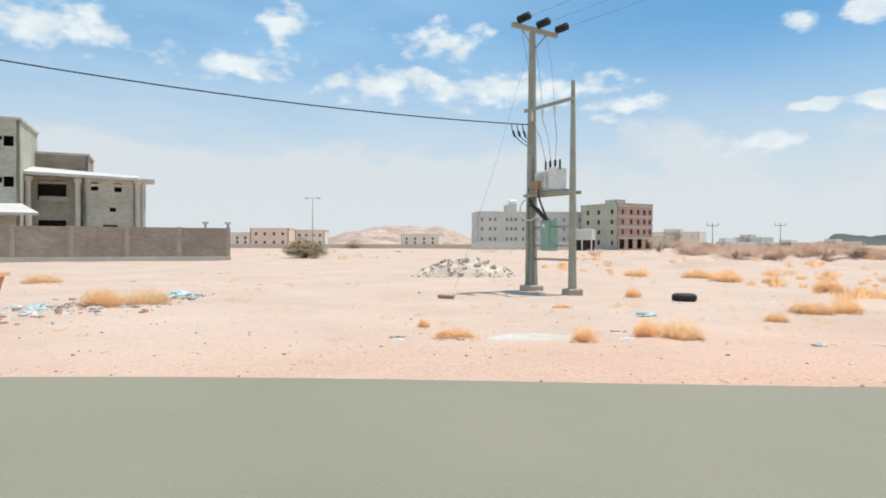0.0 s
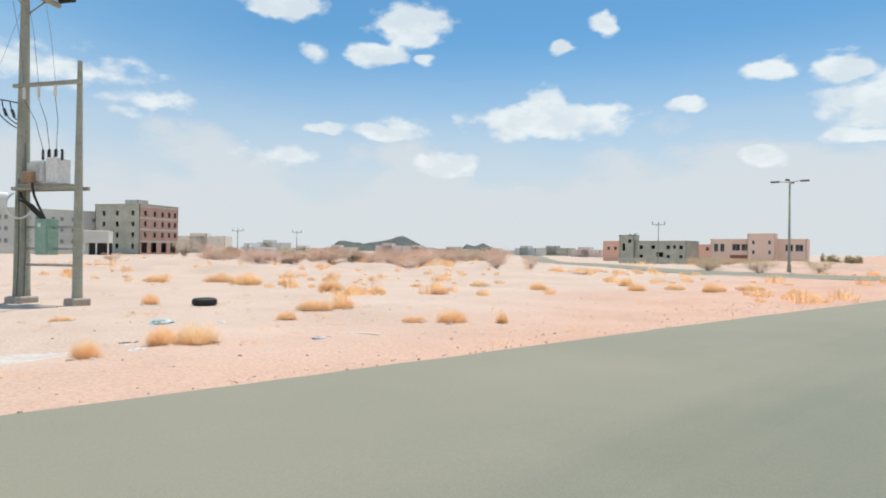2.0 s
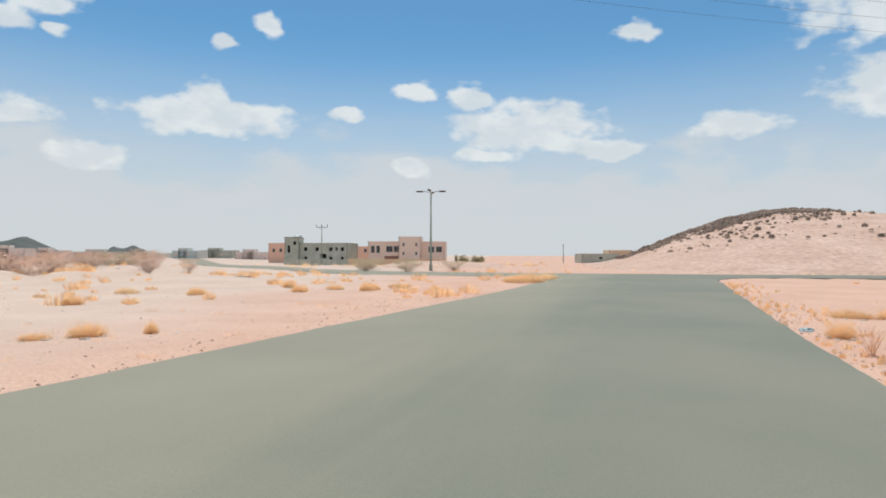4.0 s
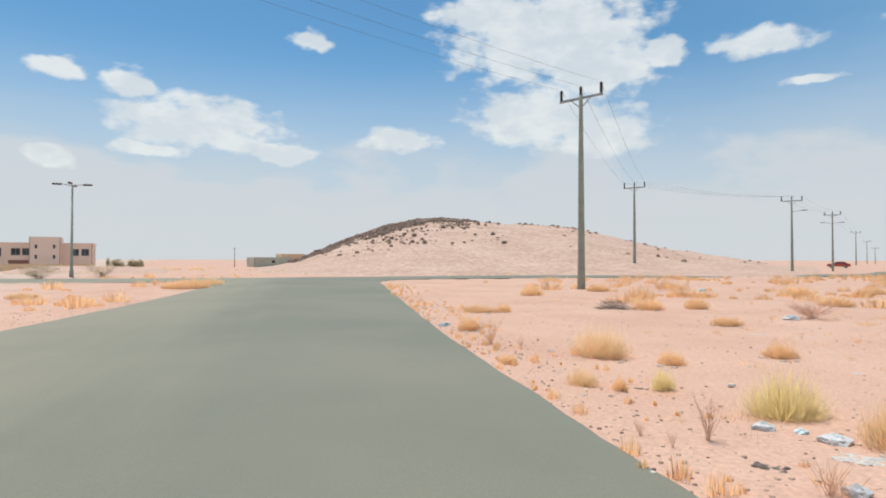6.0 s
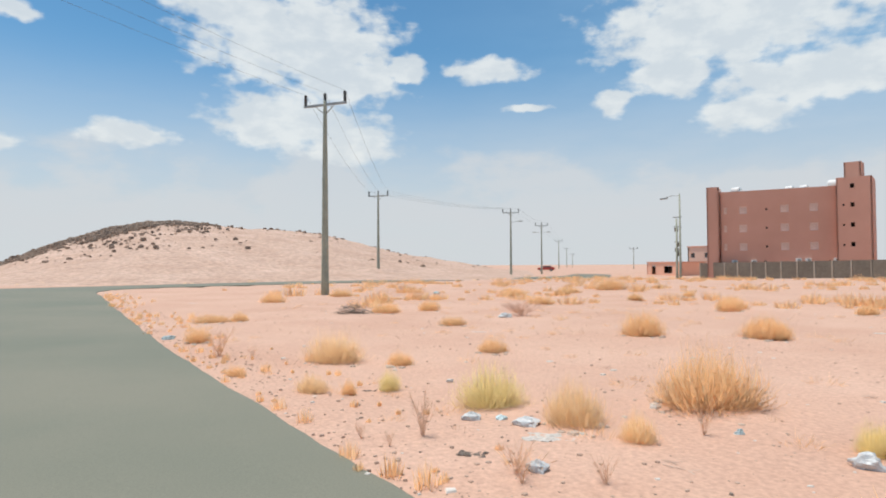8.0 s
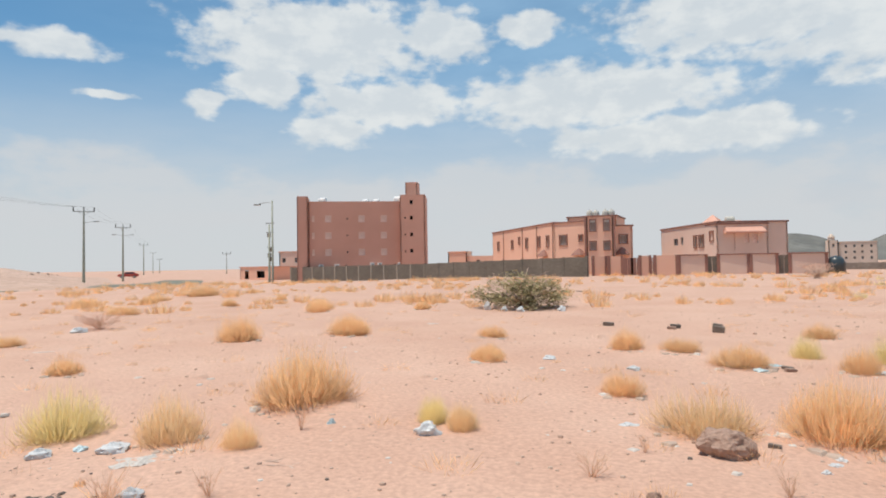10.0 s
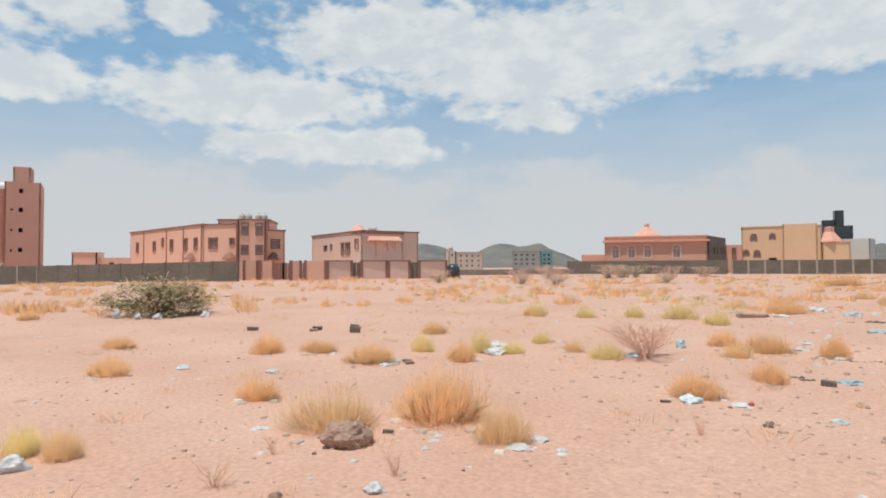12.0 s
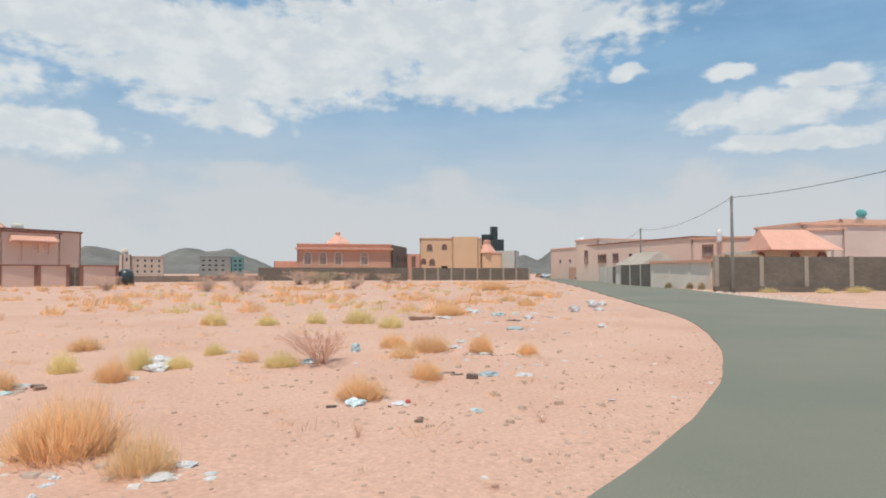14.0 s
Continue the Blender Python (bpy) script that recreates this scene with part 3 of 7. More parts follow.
hill, (hill_b, hill_d, hill_z) = mound("hill", [(83.7, -0.016), (86.3, -0.0120), (89.1, -0.0023), (94.0, 0.0337), (98.1, 0.0578), (101.0, 0.0682), (106.0, 0.0621), (111.2, 0.0555), (115.4, 0.0504), (118.9, 0.0337), (122.4, 0.0182), (126.6, 0.0084), (130.6, -0.0035), (134.0, -0.0122)], 130, 63, 210, HILL, "low pale sandy hill with dark rocks along its crest", 0.55)
mound("hill", [(349.1, 0.0052), (351.4, 0.0209), (355.0, 0.0304), (358.7, 0.0252), (360.8, 0.0234), (363.2, 0.0014)], 330, 260, 430, FARTAN, "pale rocky hill far behind the houses", 1.2, seed=11)
mound("backdrop", [(31.9, 0.0), (32.4, 0.0150), (33.1, 0.0160), (34.9, 0.0113), (36.6, 0.0140), (38.45, 0.0210), (39.6, 0.0140), (41.2, 0.0)], 1900, 1500, 2300, FARDARK, "dark rocky mountains on the horizon", 0.9, seed=21)
mound("backdrop", [(43.6, 0.0), (44.5, 0.0120), (45.2, 0.0080), (46.0, 0.0118), (47.6, 0.0)], 1900, 1500, 2300, FARDARK, "small dark crags on the horizon", 0.9, seed=22)
mound("backdrop", [(188.5, 0.0), (190.2, 0.0165), (192.0, 0.0383), (194.5, 0.0302), (196.1, 0.0165), (199.5, 0.0413), (201.6, 0.032), (203.2, 0.0384), (206.1, 0.0133), (208.0, 0.0)], 1700, 1300, 2200, FARROCK, "dark dusty mountains behind the town", 0.9, seed=31)
mound("backdrop", [(226.5, 0.0), (228.7, 0.0165), (230.0, 0.0283), (231.3, 0.0191), (232.8, 0.039), (234.4, 0.0342), (238.0, 0.0)], 1700, 1300, 2200, FARROCK, "dusty mountains at the end of the street", 0.9, seed=41)
mound("hill", [(67.5, -0.012), (70.0, -0.007), (74.5, -0.008), (78.5, -0.012)], 100, 80, 125, HILL, "low bank of pale sand beyond the crossing road", 0.3, seed=51)


# ---------------------------------------------------------------- buildings
def facade(parent, p0, p1, z0, z1, material, openings=(), thick=0.25, name="wall"):
    """A wall from p0 to p1 (inside on its left), pierced by openings: u, z of the centre, width, height, kind."""
    p0, p1 = Vector((*p0, 0)), Vector((*p1, 0))
    d = p1 - p0
    w = d.length
    at = pose(p0.x, p0.y, 0, 0, 0, math.degrees(math.atan2(d.y, d.x)))
    cuts = [(u * w - ww / 2, u * w + ww / 2, z - hh / 2, z + hh / 2) for u, z, ww, hh, *_ in openings]
    us = sorted({0.0, w, *[c[0] for c in cuts], *[c[1] for c in cuts]})
    zs = sorted({z0, z1, *[c[2] for c in cuts], *[c[3] for c in cuts]})
    bm = bmesh.new()
    keep = {}

    def v(a, b, c):
        k = (round(a, 4), b, round(c, 4))
        if k not in keep:
            keep[k] = bm.verts.new((a, b, c))
        return keep[k]

    for a, b in zip(us, us[1:]):
        for c, e in zip(zs, zs[1:]):
            if b - a < 1e-4 or e - c < 1e-4 or any(q[0] - 1e-4 <= a and b <= q[1] + 1e-4 and q[2] - 1e-4 <= c and e <= q[3] + 1e-4 for q in cuts):
                continue
            bm.faces.new((v(a, 0, c), v(b, 0, c), v(b, 0, e), v(a, 0, e)))
            bm.faces.new((v(a, thick, e), v(b, thick, e), v(b, thick, c), v(a, thick, c)))
    rim = [e for e in bm.edges if e.is_boundary and all(abs(q.co.y) < 1e-5 for q in e.verts)]
    for e in rim:
        a, b = e.verts
        try:
            bm.faces.new((a, b, v(b.co.x, thick, b.co.z), v(a.co.x, thick, a.co.z)))
        except ValueError:
            pass
    bmesh.ops.recalc_face_normals(bm, faces=bm.faces)
    wall = part(name, bm, material, parent, at=at)
    for u, z, ww, hh, *kind in openings:
        window(parent, at @ pose(u * w, 0, z), ww, hh, thick, kind[0] if kind else "glass")
    return wall


def window(parent, at, w, h, thick, kind):
    """A window in a wall's gap; 'void' has only a near-black sheet standing for the shade inside; 'trim' and 'arch'
    have a surround proud of the wall.
    """
    bm = bmesh.new()
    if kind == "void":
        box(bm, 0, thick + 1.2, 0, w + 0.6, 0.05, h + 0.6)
        part("opening", bm, INTERIORSHADE, parent, at=at)
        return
    if kind == "door":
        box(bm, 0, thick * 0.7, 0, w - 0.02, 0.06, h - 0.02)
        for k in (-1, 1):
            box(bm, k * w * 0.24, thick * 0.7 - 0.04, 0, w * 0.36, 0.03, h * 0.8)
        part("door", bm, BROWN, parent, at=at)
        return
    f = min(0.09, w * 0.09)
    for k in (-1, 1):
        box(bm, k * (w / 2 - f / 2), thick * 0.6, 0, f, 0.07, h - 0.004)
        box(bm, 0, thick * 0.6, k * (h / 2 - f / 2), w - 2 * f, 0.07, f)
    box(bm, 0, thick * 0.6, 0, f * 0.7, 0.06, h - 2 * f)
    frame_ob = part("window", bm, {"pale": PALEPANE, "arch": CREAM}.get(kind, STEEL), parent, at=at)
    bm = bmesh.new()
    box(bm, 0, thick * 0.6 + 0.02, 0, w - f, 0.02, h - f)
    part("pane", bm, {"pale": PALEPANE, "dim": DUSKY, "trim": BROWNPANE, "arch": ARCHPANE, "brownarch": BROWNPANE}.get(kind, PANE), frame_ob, at=at)
    if kind == "trim":
        bm = bmesh.new()
        for k in (-1, 1):
            box(bm, k * (w / 2 + 0.07), -0.06, 0, 0.14, 0.12, h + 0.1)
            box(bm, 0, -0.07, k * (h / 2 + 0.09), w + 0.32, 0.14, 0.15)
        part("surround", bm, BROWN, frame_ob, at=at)
    if kind in ("arch", "brownarch"):
        bm = bmesh.new()
        s = 0.22 if kind == "arch" else 0.14
        for k in (-1, 1):
            box(bm, k * (w / 2 + s / 2), -0.05, 0, s, 0.1, h)
            box(bm, k * (w / 2 + s * 0.7), -0.07, -h / 2 + h * 0.45, s * 1.6, 0.14, 0.2)
        r = w / 2
        tube(bm, [((r + s / 2) * math.cos(a), -0.05, h / 2 + (r + s / 2) * math.sin(a)) for a in np.linspace(0, math.pi, 13)], s / 2, sides=6)
        part("surround", bm, ROSEWHITE if kind == "arch" else BROWN, frame_ob, at=at)
        bm = bmesh.new()
        ring = [bm.verts.new((r * math.cos(a), -0.012, h / 2 + r * math.sin(a))) for a in np.linspace(0, math.pi, 13)]
        back = [bm.verts.new((q.co.x, 0.03, q.co.z)) for q in ring]
        bm.faces.new(ring[::-1])
        for a, b, c, d in zip(ring, ring[1:], back, back[1:]):
            bm.faces.new((a, b, d, c))
        part("fanlight", bm, ARCHPANE if kind == "arch" else BROWNPANE, frame_ob, at=at)


def corners(fl, fr, deep):
    """Front left and front right corner, seen from outside, and the depth: four corners, counter-clockwise."""
    a, b = Vector(fl), Vector(fr)
    d = (b - a).normalized()
    n = Vector((-d.y, d.x)) * deep
    return [tuple(a), tuple(b), tuple(b + n), tuple(a + n)]


def volume(parent, fl, fr, deep, z1, material, front=(), right=(), left=(), back=(), z0=None, coping=None, parapet=0.7, roof=ROOF, thick=0.25, left_material=None):
    """A block of a building: four walls, a roof slab behind the parapet and a coping."""
    c = corners(fl, fr, deep)
    z0 = min(level(*p) for p in c) - 0.4 if z0 is None else z0
    for k, ops in enumerate((front, right, back, left)):
        facade(parent, c[k], c[(k + 1) % 4], z0, z1, left_material if k == 3 and left_material else material, ops, thick)
    cx, cy = sum(p[0] for p in c) / 4, sum(p[1] for p in c) / 4
    d = Vector(fr) - Vector(fl)
    w = d.length
    at = pose(cx, cy, 0, 0, 0, math.degrees(math.atan2(d.y, d.x)))
    part("roof", box(bmesh.new(), 0, 0, z1 - parapet, w - 0.1, deep - 0.1, 0.25), roof, parent, at=at)
    if coping:
        bm = bmesh.new()
        for k in (-1, 1):
            box(bm, 0, k * (deep / 2 - 0.1), z1 + 0.1, w + 0.3, 0.5, 0.22)
            box(bm, k * (w / 2 - 0.1), 0, z1 + 0.1, 0.5, deep - 0.3, 0.22)
        part("coping", bm, coping, parent, at=at)
    return at, w


def house(name, fl, label, category="building", group=""):
    return thing(name, fl[0], fl[1], level(*fl), label, category, group)


def grid(us, zs, w, h, kind="glass"):
    return [(u, z, w, h, kind) for z in zs for u in us]


def boundary(fl, fr, z1, material, label, bays=6, deep=0.2, pillar=CONCRETE, z1b=None, plinth=0.0, post=0.34):
    """A garden wall with pillars between its bays."""
    ob = house("boundary_wall", fl, label, "wall")
    a, b = Vector(fl), Vector(fr)
    d = b - a
    at = pose(a.x, a.y, 0, 0, 0, math.degrees(math.atan2(d.y, d.x)))
    w = d.length
    step = w / bays
    for k in range(bays):
        m = a + d * ((k + 0.5) / bays)
        zb = level(m.x, m.y)
        zt = z1 + ((z1b - z1) * (k + 0.5) / bays if z1b is not None else 0)
        bm = bmesh.new()
        box(bm, (k + 0.5) * step, 0, (zb - 0.3 + zt) / 2, step - 0.32, deep, zt - zb + 0.3)
        part("panel", bm, material, ob, at=at)
    for k in range(bays + 1):
        m = a + d * (k / bays)
        zb = level(m.x, m.y)
        zt = z1 + ((z1b - z1) * k / bays if z1b is not None else 0)
        part("pillar", box(bmesh.new(), k * step, 0, (zb - 0.3 + zt + 0.06) / 2, post, deep + 0.1, zt - zb + 0.36), pillar, ob, at=at)
    if plinth:
        part("plinth", box(bmesh.new(), w / 2, -0.05, plinth / 2 - 0.2, w + 0.4, deep + 0.35, plinth + 0.4), material if material is DARKBLOCK else CONCRETE, ob, at=at)
    return ob


def water_tank(x, y, z, r=0.7, upright=False, material=WHITE, on="the flat roof"):
    ob = thing("water_tank", x, y, z, "white plastic water tank standing on " + on, "tank")
    bm = bmesh.new()
    if upright:
        lathe(bm, [(r * 0.96, 0.12), (r, 0.25), (r, 1.3), (r * 0.8, 1.55), (r * 0.3, 1.7), (r * 0.3, 1.8)], sides=18)
    else:
        m = pose(0, 0, r + 0.15, 0, 90, 0)
        lathe(bm, [(r * 0.5, -r * 1.3), (r * 0.9, -r * 1.15), (r, -r * 0.9), (r, r * 0.9), (r * 0.9, r * 1.15), (r * 0.5, r * 1.3)], sides=18, m=m)
    part("body", bm, material, ob, at=WORLD[ob], smooth=False)
    bm = bmesh.new()
    for k in (-1, 1):
        box(bm, k * r * 0.7, 0, 0.08, 0.15, r * 1.6, 0.17)
    part("base", bm, CONCRETE, ob, at=WORLD[ob])
    return ob


# grey unfinished villa behind its block wall
villa = house("unfinished_villa", (-40, 64), "unfinished villa of bare grey blocks with empty window openings", "house")
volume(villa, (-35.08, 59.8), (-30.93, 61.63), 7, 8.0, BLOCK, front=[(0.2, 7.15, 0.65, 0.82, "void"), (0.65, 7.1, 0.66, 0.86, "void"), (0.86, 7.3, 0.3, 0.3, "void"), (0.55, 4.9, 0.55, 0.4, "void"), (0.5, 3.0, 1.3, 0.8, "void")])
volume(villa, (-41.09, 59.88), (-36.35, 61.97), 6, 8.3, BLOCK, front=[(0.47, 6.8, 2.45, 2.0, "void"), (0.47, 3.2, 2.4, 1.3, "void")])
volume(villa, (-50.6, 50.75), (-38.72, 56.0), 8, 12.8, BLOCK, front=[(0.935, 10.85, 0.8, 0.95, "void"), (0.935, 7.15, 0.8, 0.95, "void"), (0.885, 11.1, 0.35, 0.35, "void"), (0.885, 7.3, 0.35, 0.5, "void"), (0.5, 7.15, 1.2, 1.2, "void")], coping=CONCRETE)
volume(villa, (-42.74, 61.88), (-37.29, 64.29), 5, 10.7, WALLBLOCK, coping=CONCRETE)
bm = bmesh.new()
q = [bm.verts.new((x, y, z + k)) for k in (0, -0.28) for x, y, z in ((-39.46, 57.21, 8.33), (-30.4, 61.2, 8.08), (-32.2, 64.9, 8.65), (-41.83, 60.64, 9.25))]
for f in ((0, 1, 2, 3), (7, 6, 5, 4), (0, 4, 5, 1), (1, 5, 6, 2), (2, 6, 7, 3), (3, 7, 4, 0)):
    bm.faces.new([q[i] for i in f])
part("roof_slab", bm, ROOF, villa, "white screeded sloping roof slab")
part("roof_slab", box(bmesh.new(), 0, 0, 0, 1.3, 2.6, 0.3), CONCRETE, villa, at=pose(-30.2, 62.6, 7.85, 0, 0, 24))
r = random.Random(3)
for k in range(7):
    part("rubble_lump", box(bmesh.new(), 0, 0, 0, r.uniform(0.3, 0.5), 0.3, r.uniform(0.3, 0.55), pose(0, 0, 0, 0, r.uniform(-15, 15), 0), bevel=0.04), CONCRETE, villa, at=pose(-39.72 + 0.32 * k, 60.56 + 0.14 * k, 6.0, 0, 0, 24))
for px, py in ((-39.28, 57.94), (-35.56, 59.59), (-30.7, 61.6), (-30.36, 62.0)):
    bm = lathe(bmesh.new(), [(0.32, 0), (0.32, 0.3), (0.24, 0.4), (0.24, 7.4), (0.40, 7.65), (0.40, 7.9)], sides=16)
    part("column", bm, CONCRETE, villa, at=pose(px, py, 0))
bm = bmesh.new()
q = [bm.verts.new((x, y, z + k)) for k in (0, -0.25) for x, y, z in ((-46.0, 49.5, 4.25), (-35.7, 54.05, 4.25), (-38.6, 56.1, 5.2), (-46.5, 52.6, 5.2))]
for f in ((0, 1, 2, 3), (7, 6, 5, 4), (0, 4, 5, 1), (1, 5, 6, 2), (2, 6, 7, 3), (3, 7, 4, 0)):
    bm.faces.new([q[i] for i in f])
part("canopy", bm, ROOF, villa, "pale sloping porch canopy")
for px, py in ((-36.44, 53.85), (-42.5, 51.2)):
    part("column", lathe(bmesh.new(), [(0.25, 0), (0.25, 4.05)], sides=14), CONCRETE, villa, at=pose(px, py, 0))
villa_wall = boundary((-41.5, 45.2), (-19.3, 55.0), 2.95, WALLBLOCK, "grey concrete block boundary wall with pale pillars on a plinth", 6, plinth=0.45, pillar=TANPILLAR)
for px, py in ((-19.4, 55.2), (-21.2, 54.6)):
    cap = tagged(part("pillar_cap", lathe(bmesh.new(), [(0.12, 0), (0.12, 0.25), (0.3, 0.42), (0.3, 0.5)], sides=10), CONCRETE, at=pose(px, py, 3.0)), "small concrete flower-shaped cap on the block wall", "ornament")
# far houses to the north
for fl, fr, z1, m, lab in (((-69.3, 220), (-55.6, 220), 6.9, PALEPEACH, "pale peach two-storey house far off"), ((-56.1, 232), (-45.0, 232), 6.6, CREAM, "pale cream house far off"), ((-84, 235), (-71, 235), 5.6, CREAM, "low pale house far off"), ((-18, 262), (-2, 258), 5.6, CREAM, "low cream house at the foot of the rocky hill")):
    h = house("far_house", fl, lab, "house")
    volume(h, fl, fr, 9, z1, m, front=grid((0.15, 0.38, 0.62, 0.85), (2.0, z1 - 1.9), 0.9, 1.1), coping=m)
boundary((-130, 190), (10, 205), 1.4, BEIGE, "long low dusty boundary wall far off", 24, pillar=BEIGE)
# pale grey three-storey block
a = house("apartment_block", (9.9, 175), "long pale grey three-storey apartment block with small windows", "building")
cols = (0.04, 0.115, 0.16, 0.27, 0.31, 0.35, 0.42, 0.50, 0.55, 0.66, 0.72, 0.8, 0.86, 0.95)
volume(a, (9.9, 175), (41.3, 178), 12, 10.7, PALEGREY, front=grid(cols, (3.0, 5.9, 8.6), 0.75, 1.0, "dim"), left=grid((0.3, 0.7), (3.0, 5.9, 8.6), 0.8, 1.0), coping=PALEGREY)
volume(a, (18.2, 178.5), (21.4, 178.8), 3, 13.0, PALEGREY)
boundary((7.9, 168), (39.4, 170), 2.1, PALEGREY, "plain pale grey boundary wall before the apartment block", 8, pillar=PALEGREY)
water_tank(20.5, 180.2, 12.5, 1.0)
# four-storey block, one side of red brick
b = house("brick_block", (46.0, 161.1), "unfinished four-storey block of grey and red brick", "building")
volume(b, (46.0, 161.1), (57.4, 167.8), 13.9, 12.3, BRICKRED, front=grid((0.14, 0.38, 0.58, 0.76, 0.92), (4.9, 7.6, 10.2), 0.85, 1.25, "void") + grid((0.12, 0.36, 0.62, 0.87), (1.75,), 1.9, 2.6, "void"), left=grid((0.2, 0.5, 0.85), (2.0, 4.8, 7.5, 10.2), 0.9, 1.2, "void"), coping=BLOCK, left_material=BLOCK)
for z in (3.2, 6.2, 9.0, 11.9):
    d = Vector((57.4 - 46.0, 167.8 - 161.1))
    part("floor_band", box(bmesh.new(), d.length / 2, -0.06, z, d.length, 0.14, 0.45), CONCRETE, b, at=pose(46.0, 161.1, 0, 0, 0, math.degrees(math.atan2(d.y, d.x))))
for u in (2.4, 7.5):
    d = Vector((46.0 - 43.2, 161.1 - 174.7))
    part("drain_pipe", lathe(bmesh.new(), [(0.14, 0), (0.14, 12)], u, -0.2, 8), WHITE, b, at=pose(43.2, 174.7, 0, 0, 0, math.degrees(math.atan2(d.y, d.x))))
volume(b, (38.3, 183.7), (43.7, 176.7), 10, 11.0, BLOCK, front=grid((0.3, 0.7), (2, 4.8, 8.4), 1.0, 1.2, "void"))
volume(b, (47.0, 166.5), (50.0, 168.2), 4, 13.8, BLOCK)
kiosk = thing("shade_canopy", 34.5, 150, 0, "white framed open canopy with a flat roof", "canopy")
at = pose(34.5, 150, 0, 0, 0, -26)
part("roof", box(bmesh.new(), 0, 0, 3.9, 4.8, 4, 2.6), PALEGREY, kiosk, at=at)
for kx in (-2.3, 0, 2.3):
    part("post", box(bmesh.new(), kx, -1.9, 1.3, 0.25, 0.25, 2.7), WHITE, kiosk, at=at)
# added near-black sheet paints the shade under the canopy roof
part("back_panel", box(bmesh.new(), 0, 1.9, 1.3, 4.6, 0.15, 2.7), INTERIORSHADE, kiosk, at=at)
part("fascia", box(bmesh.new(), 0, -2.03, 5.2, 5.0, 0.08, 0.3), WHITE, kiosk, at=at)
# far white houses to the north-east; haze is put into their paler paint and panes
rng = random.Random(3)
FAR = [(18.9, 22.7, 0.0190, 255, CREAM), (24.0, 25.1, 0.0036, 200, WHITE), (25.4, 27.4, 0.0105, 290, PALEGREY), (28.2, 30.6, 0.0030, 310, CREAM), (31.4, 33.6, 0.0045, 320, ROSEWHITE), (36.0, 38.5, 0.0082, 300, ROSEWHITE), (38.9, 40.7, 0.0056, 310, ROSEWHITE), (41.7, 45.3, 0.0040, 340, BEIGE), (46.3, 48.2, 0.0025, 330, CREAM), (49.0, 50.9, 0.0062, 300, PALEGREY), (51.2, 53.8, 0.0068, 310, BLOCK), (54.1, 56.7, 0.0046, 270, ROSEWHITE)]


def bearing_point(b, d):
    return (math.sin(radians(b)) * d, math.cos(radians(b)) * d)


FAR = [(bearing_point(b0, d), bearing_point(b1, d * 0.98), 1.6 + rise * d, m) for b0, b1, rise, d, m in FAR]
for fl, fr, z1, m in FAR:
    h = house("far_house", fl, "pale distant house behind the scrub", "house", "distant houses")
    w = (Vector(fr) - Vector(fl)).length
    volume(h, fl, fr, 10, z1, m, front=grid((0.12, 0.35, 0.62, 0.86), (z1 - 1.8,), 0.8, 0.9, "pale") + grid((0.2, 0.7), (1.9,), 0.8, 0.9, "pale"))
    volume(h, tuple(Vector(fl).lerp(Vector(fr), 0.25)), tuple(Vector(fl).lerp(Vector(fr), 0.6)), 5, z1 + 1.1, m)
# grey two-storey house and its peach neighbours
c = house("grey_house", (165.4, 96.7), "grey two-storey block house with square windows", "house")
volume(c, (165.4, 96.7), (167.5, 81.8), 11, 5.1, BLOCK, front=grid((0.13, 0.37, 0.66, 0.9), (3.4,), 1.05, 1.05, "void") + grid((0.13, 0.66, 0.9), (0.7,), 0.9, 0.9, "void") + [(0.5, 1.3, 2.0, 1.4, "void"), (0.78, 3.5, 0.7, 0.9, "void")], coping=BLOCK)
volume(c, (163.3, 100.6), (164.6, 96.4), 6, 6.8, BLOCK, front=[(0.3, 3.4, 0.8, 2.2, "void"), (0.7, 5.2, 0.9, 1.0, "void")], coping=DARKBLOCK)
water_tank(166.5, 98.5, 6.3, 0.6)
water_tank(168.0, 98.0, 6.3, 0.6, True)
d = house("peach_house", (171.8, 76.8), "peach two-storey house with arched upper windows", "house")
volume(d, (171.8, 76.8), (177.2, 54.2), 12, 5.6, PALEPEACH, front=[(0.06, 3.4, 1.1, 2.2, "glass"), (0.13, 3.4, 1.1, 2.2, "glass"), (0.28, 3.5, 2.0, 1.8, "glass"), (0.38, 3.5, 2.0, 1.8, "glass"), (0.83, 3.4, 1.8, 1.8, "glass"), (0.93, 3.4, 1.8, 1.8, "glass"), (0.32, 0.8, 5.0, 1.2, "door")], coping=PALEPEACH)
volume(d, (170.5, 66.4), (172.1, 60.0), 7, 7.2, PALEPEACH, front=grid((0.22, 0.8), (4.8, 2.2), 0.6, 1.0))
boundary((155.1, 75.2), (160.0, 48.6), 0.55, TAN, "low brown boundary wall before the peach house", 8, pillar=TAN)
boundary((151.6, 93.3), (155.0, 75.4), 0.4, BLOCK, "low grey block wall with pale pillars", 5)
for fl, fr, z1 in (((183.0, 119.0), (183.6, 112.6), 5.7), ((193.6, 94.5), (196.4, 86.0), 4.7)):
    h = house("far_house", fl, "peach house behind the grey block house", "house")
    volume(h, fl, fr, 9, z1, PEACH, front=grid((0.3, 0.7), (3.2,), 1.0, 1.2))
ruin = house("block_shed", (167.1, 12.7), "low unfinished shed of grey blocks", "shed")
volume(ruin, (167.1, 12.7), (169.5, 3.1), 12, 2.2, BLOCK, front=grid((0.5,), (1.2,), 0.9, 0.9, "void"))
volume(ruin, (176, 6), (178, 0), 6, 3.2, TAN)
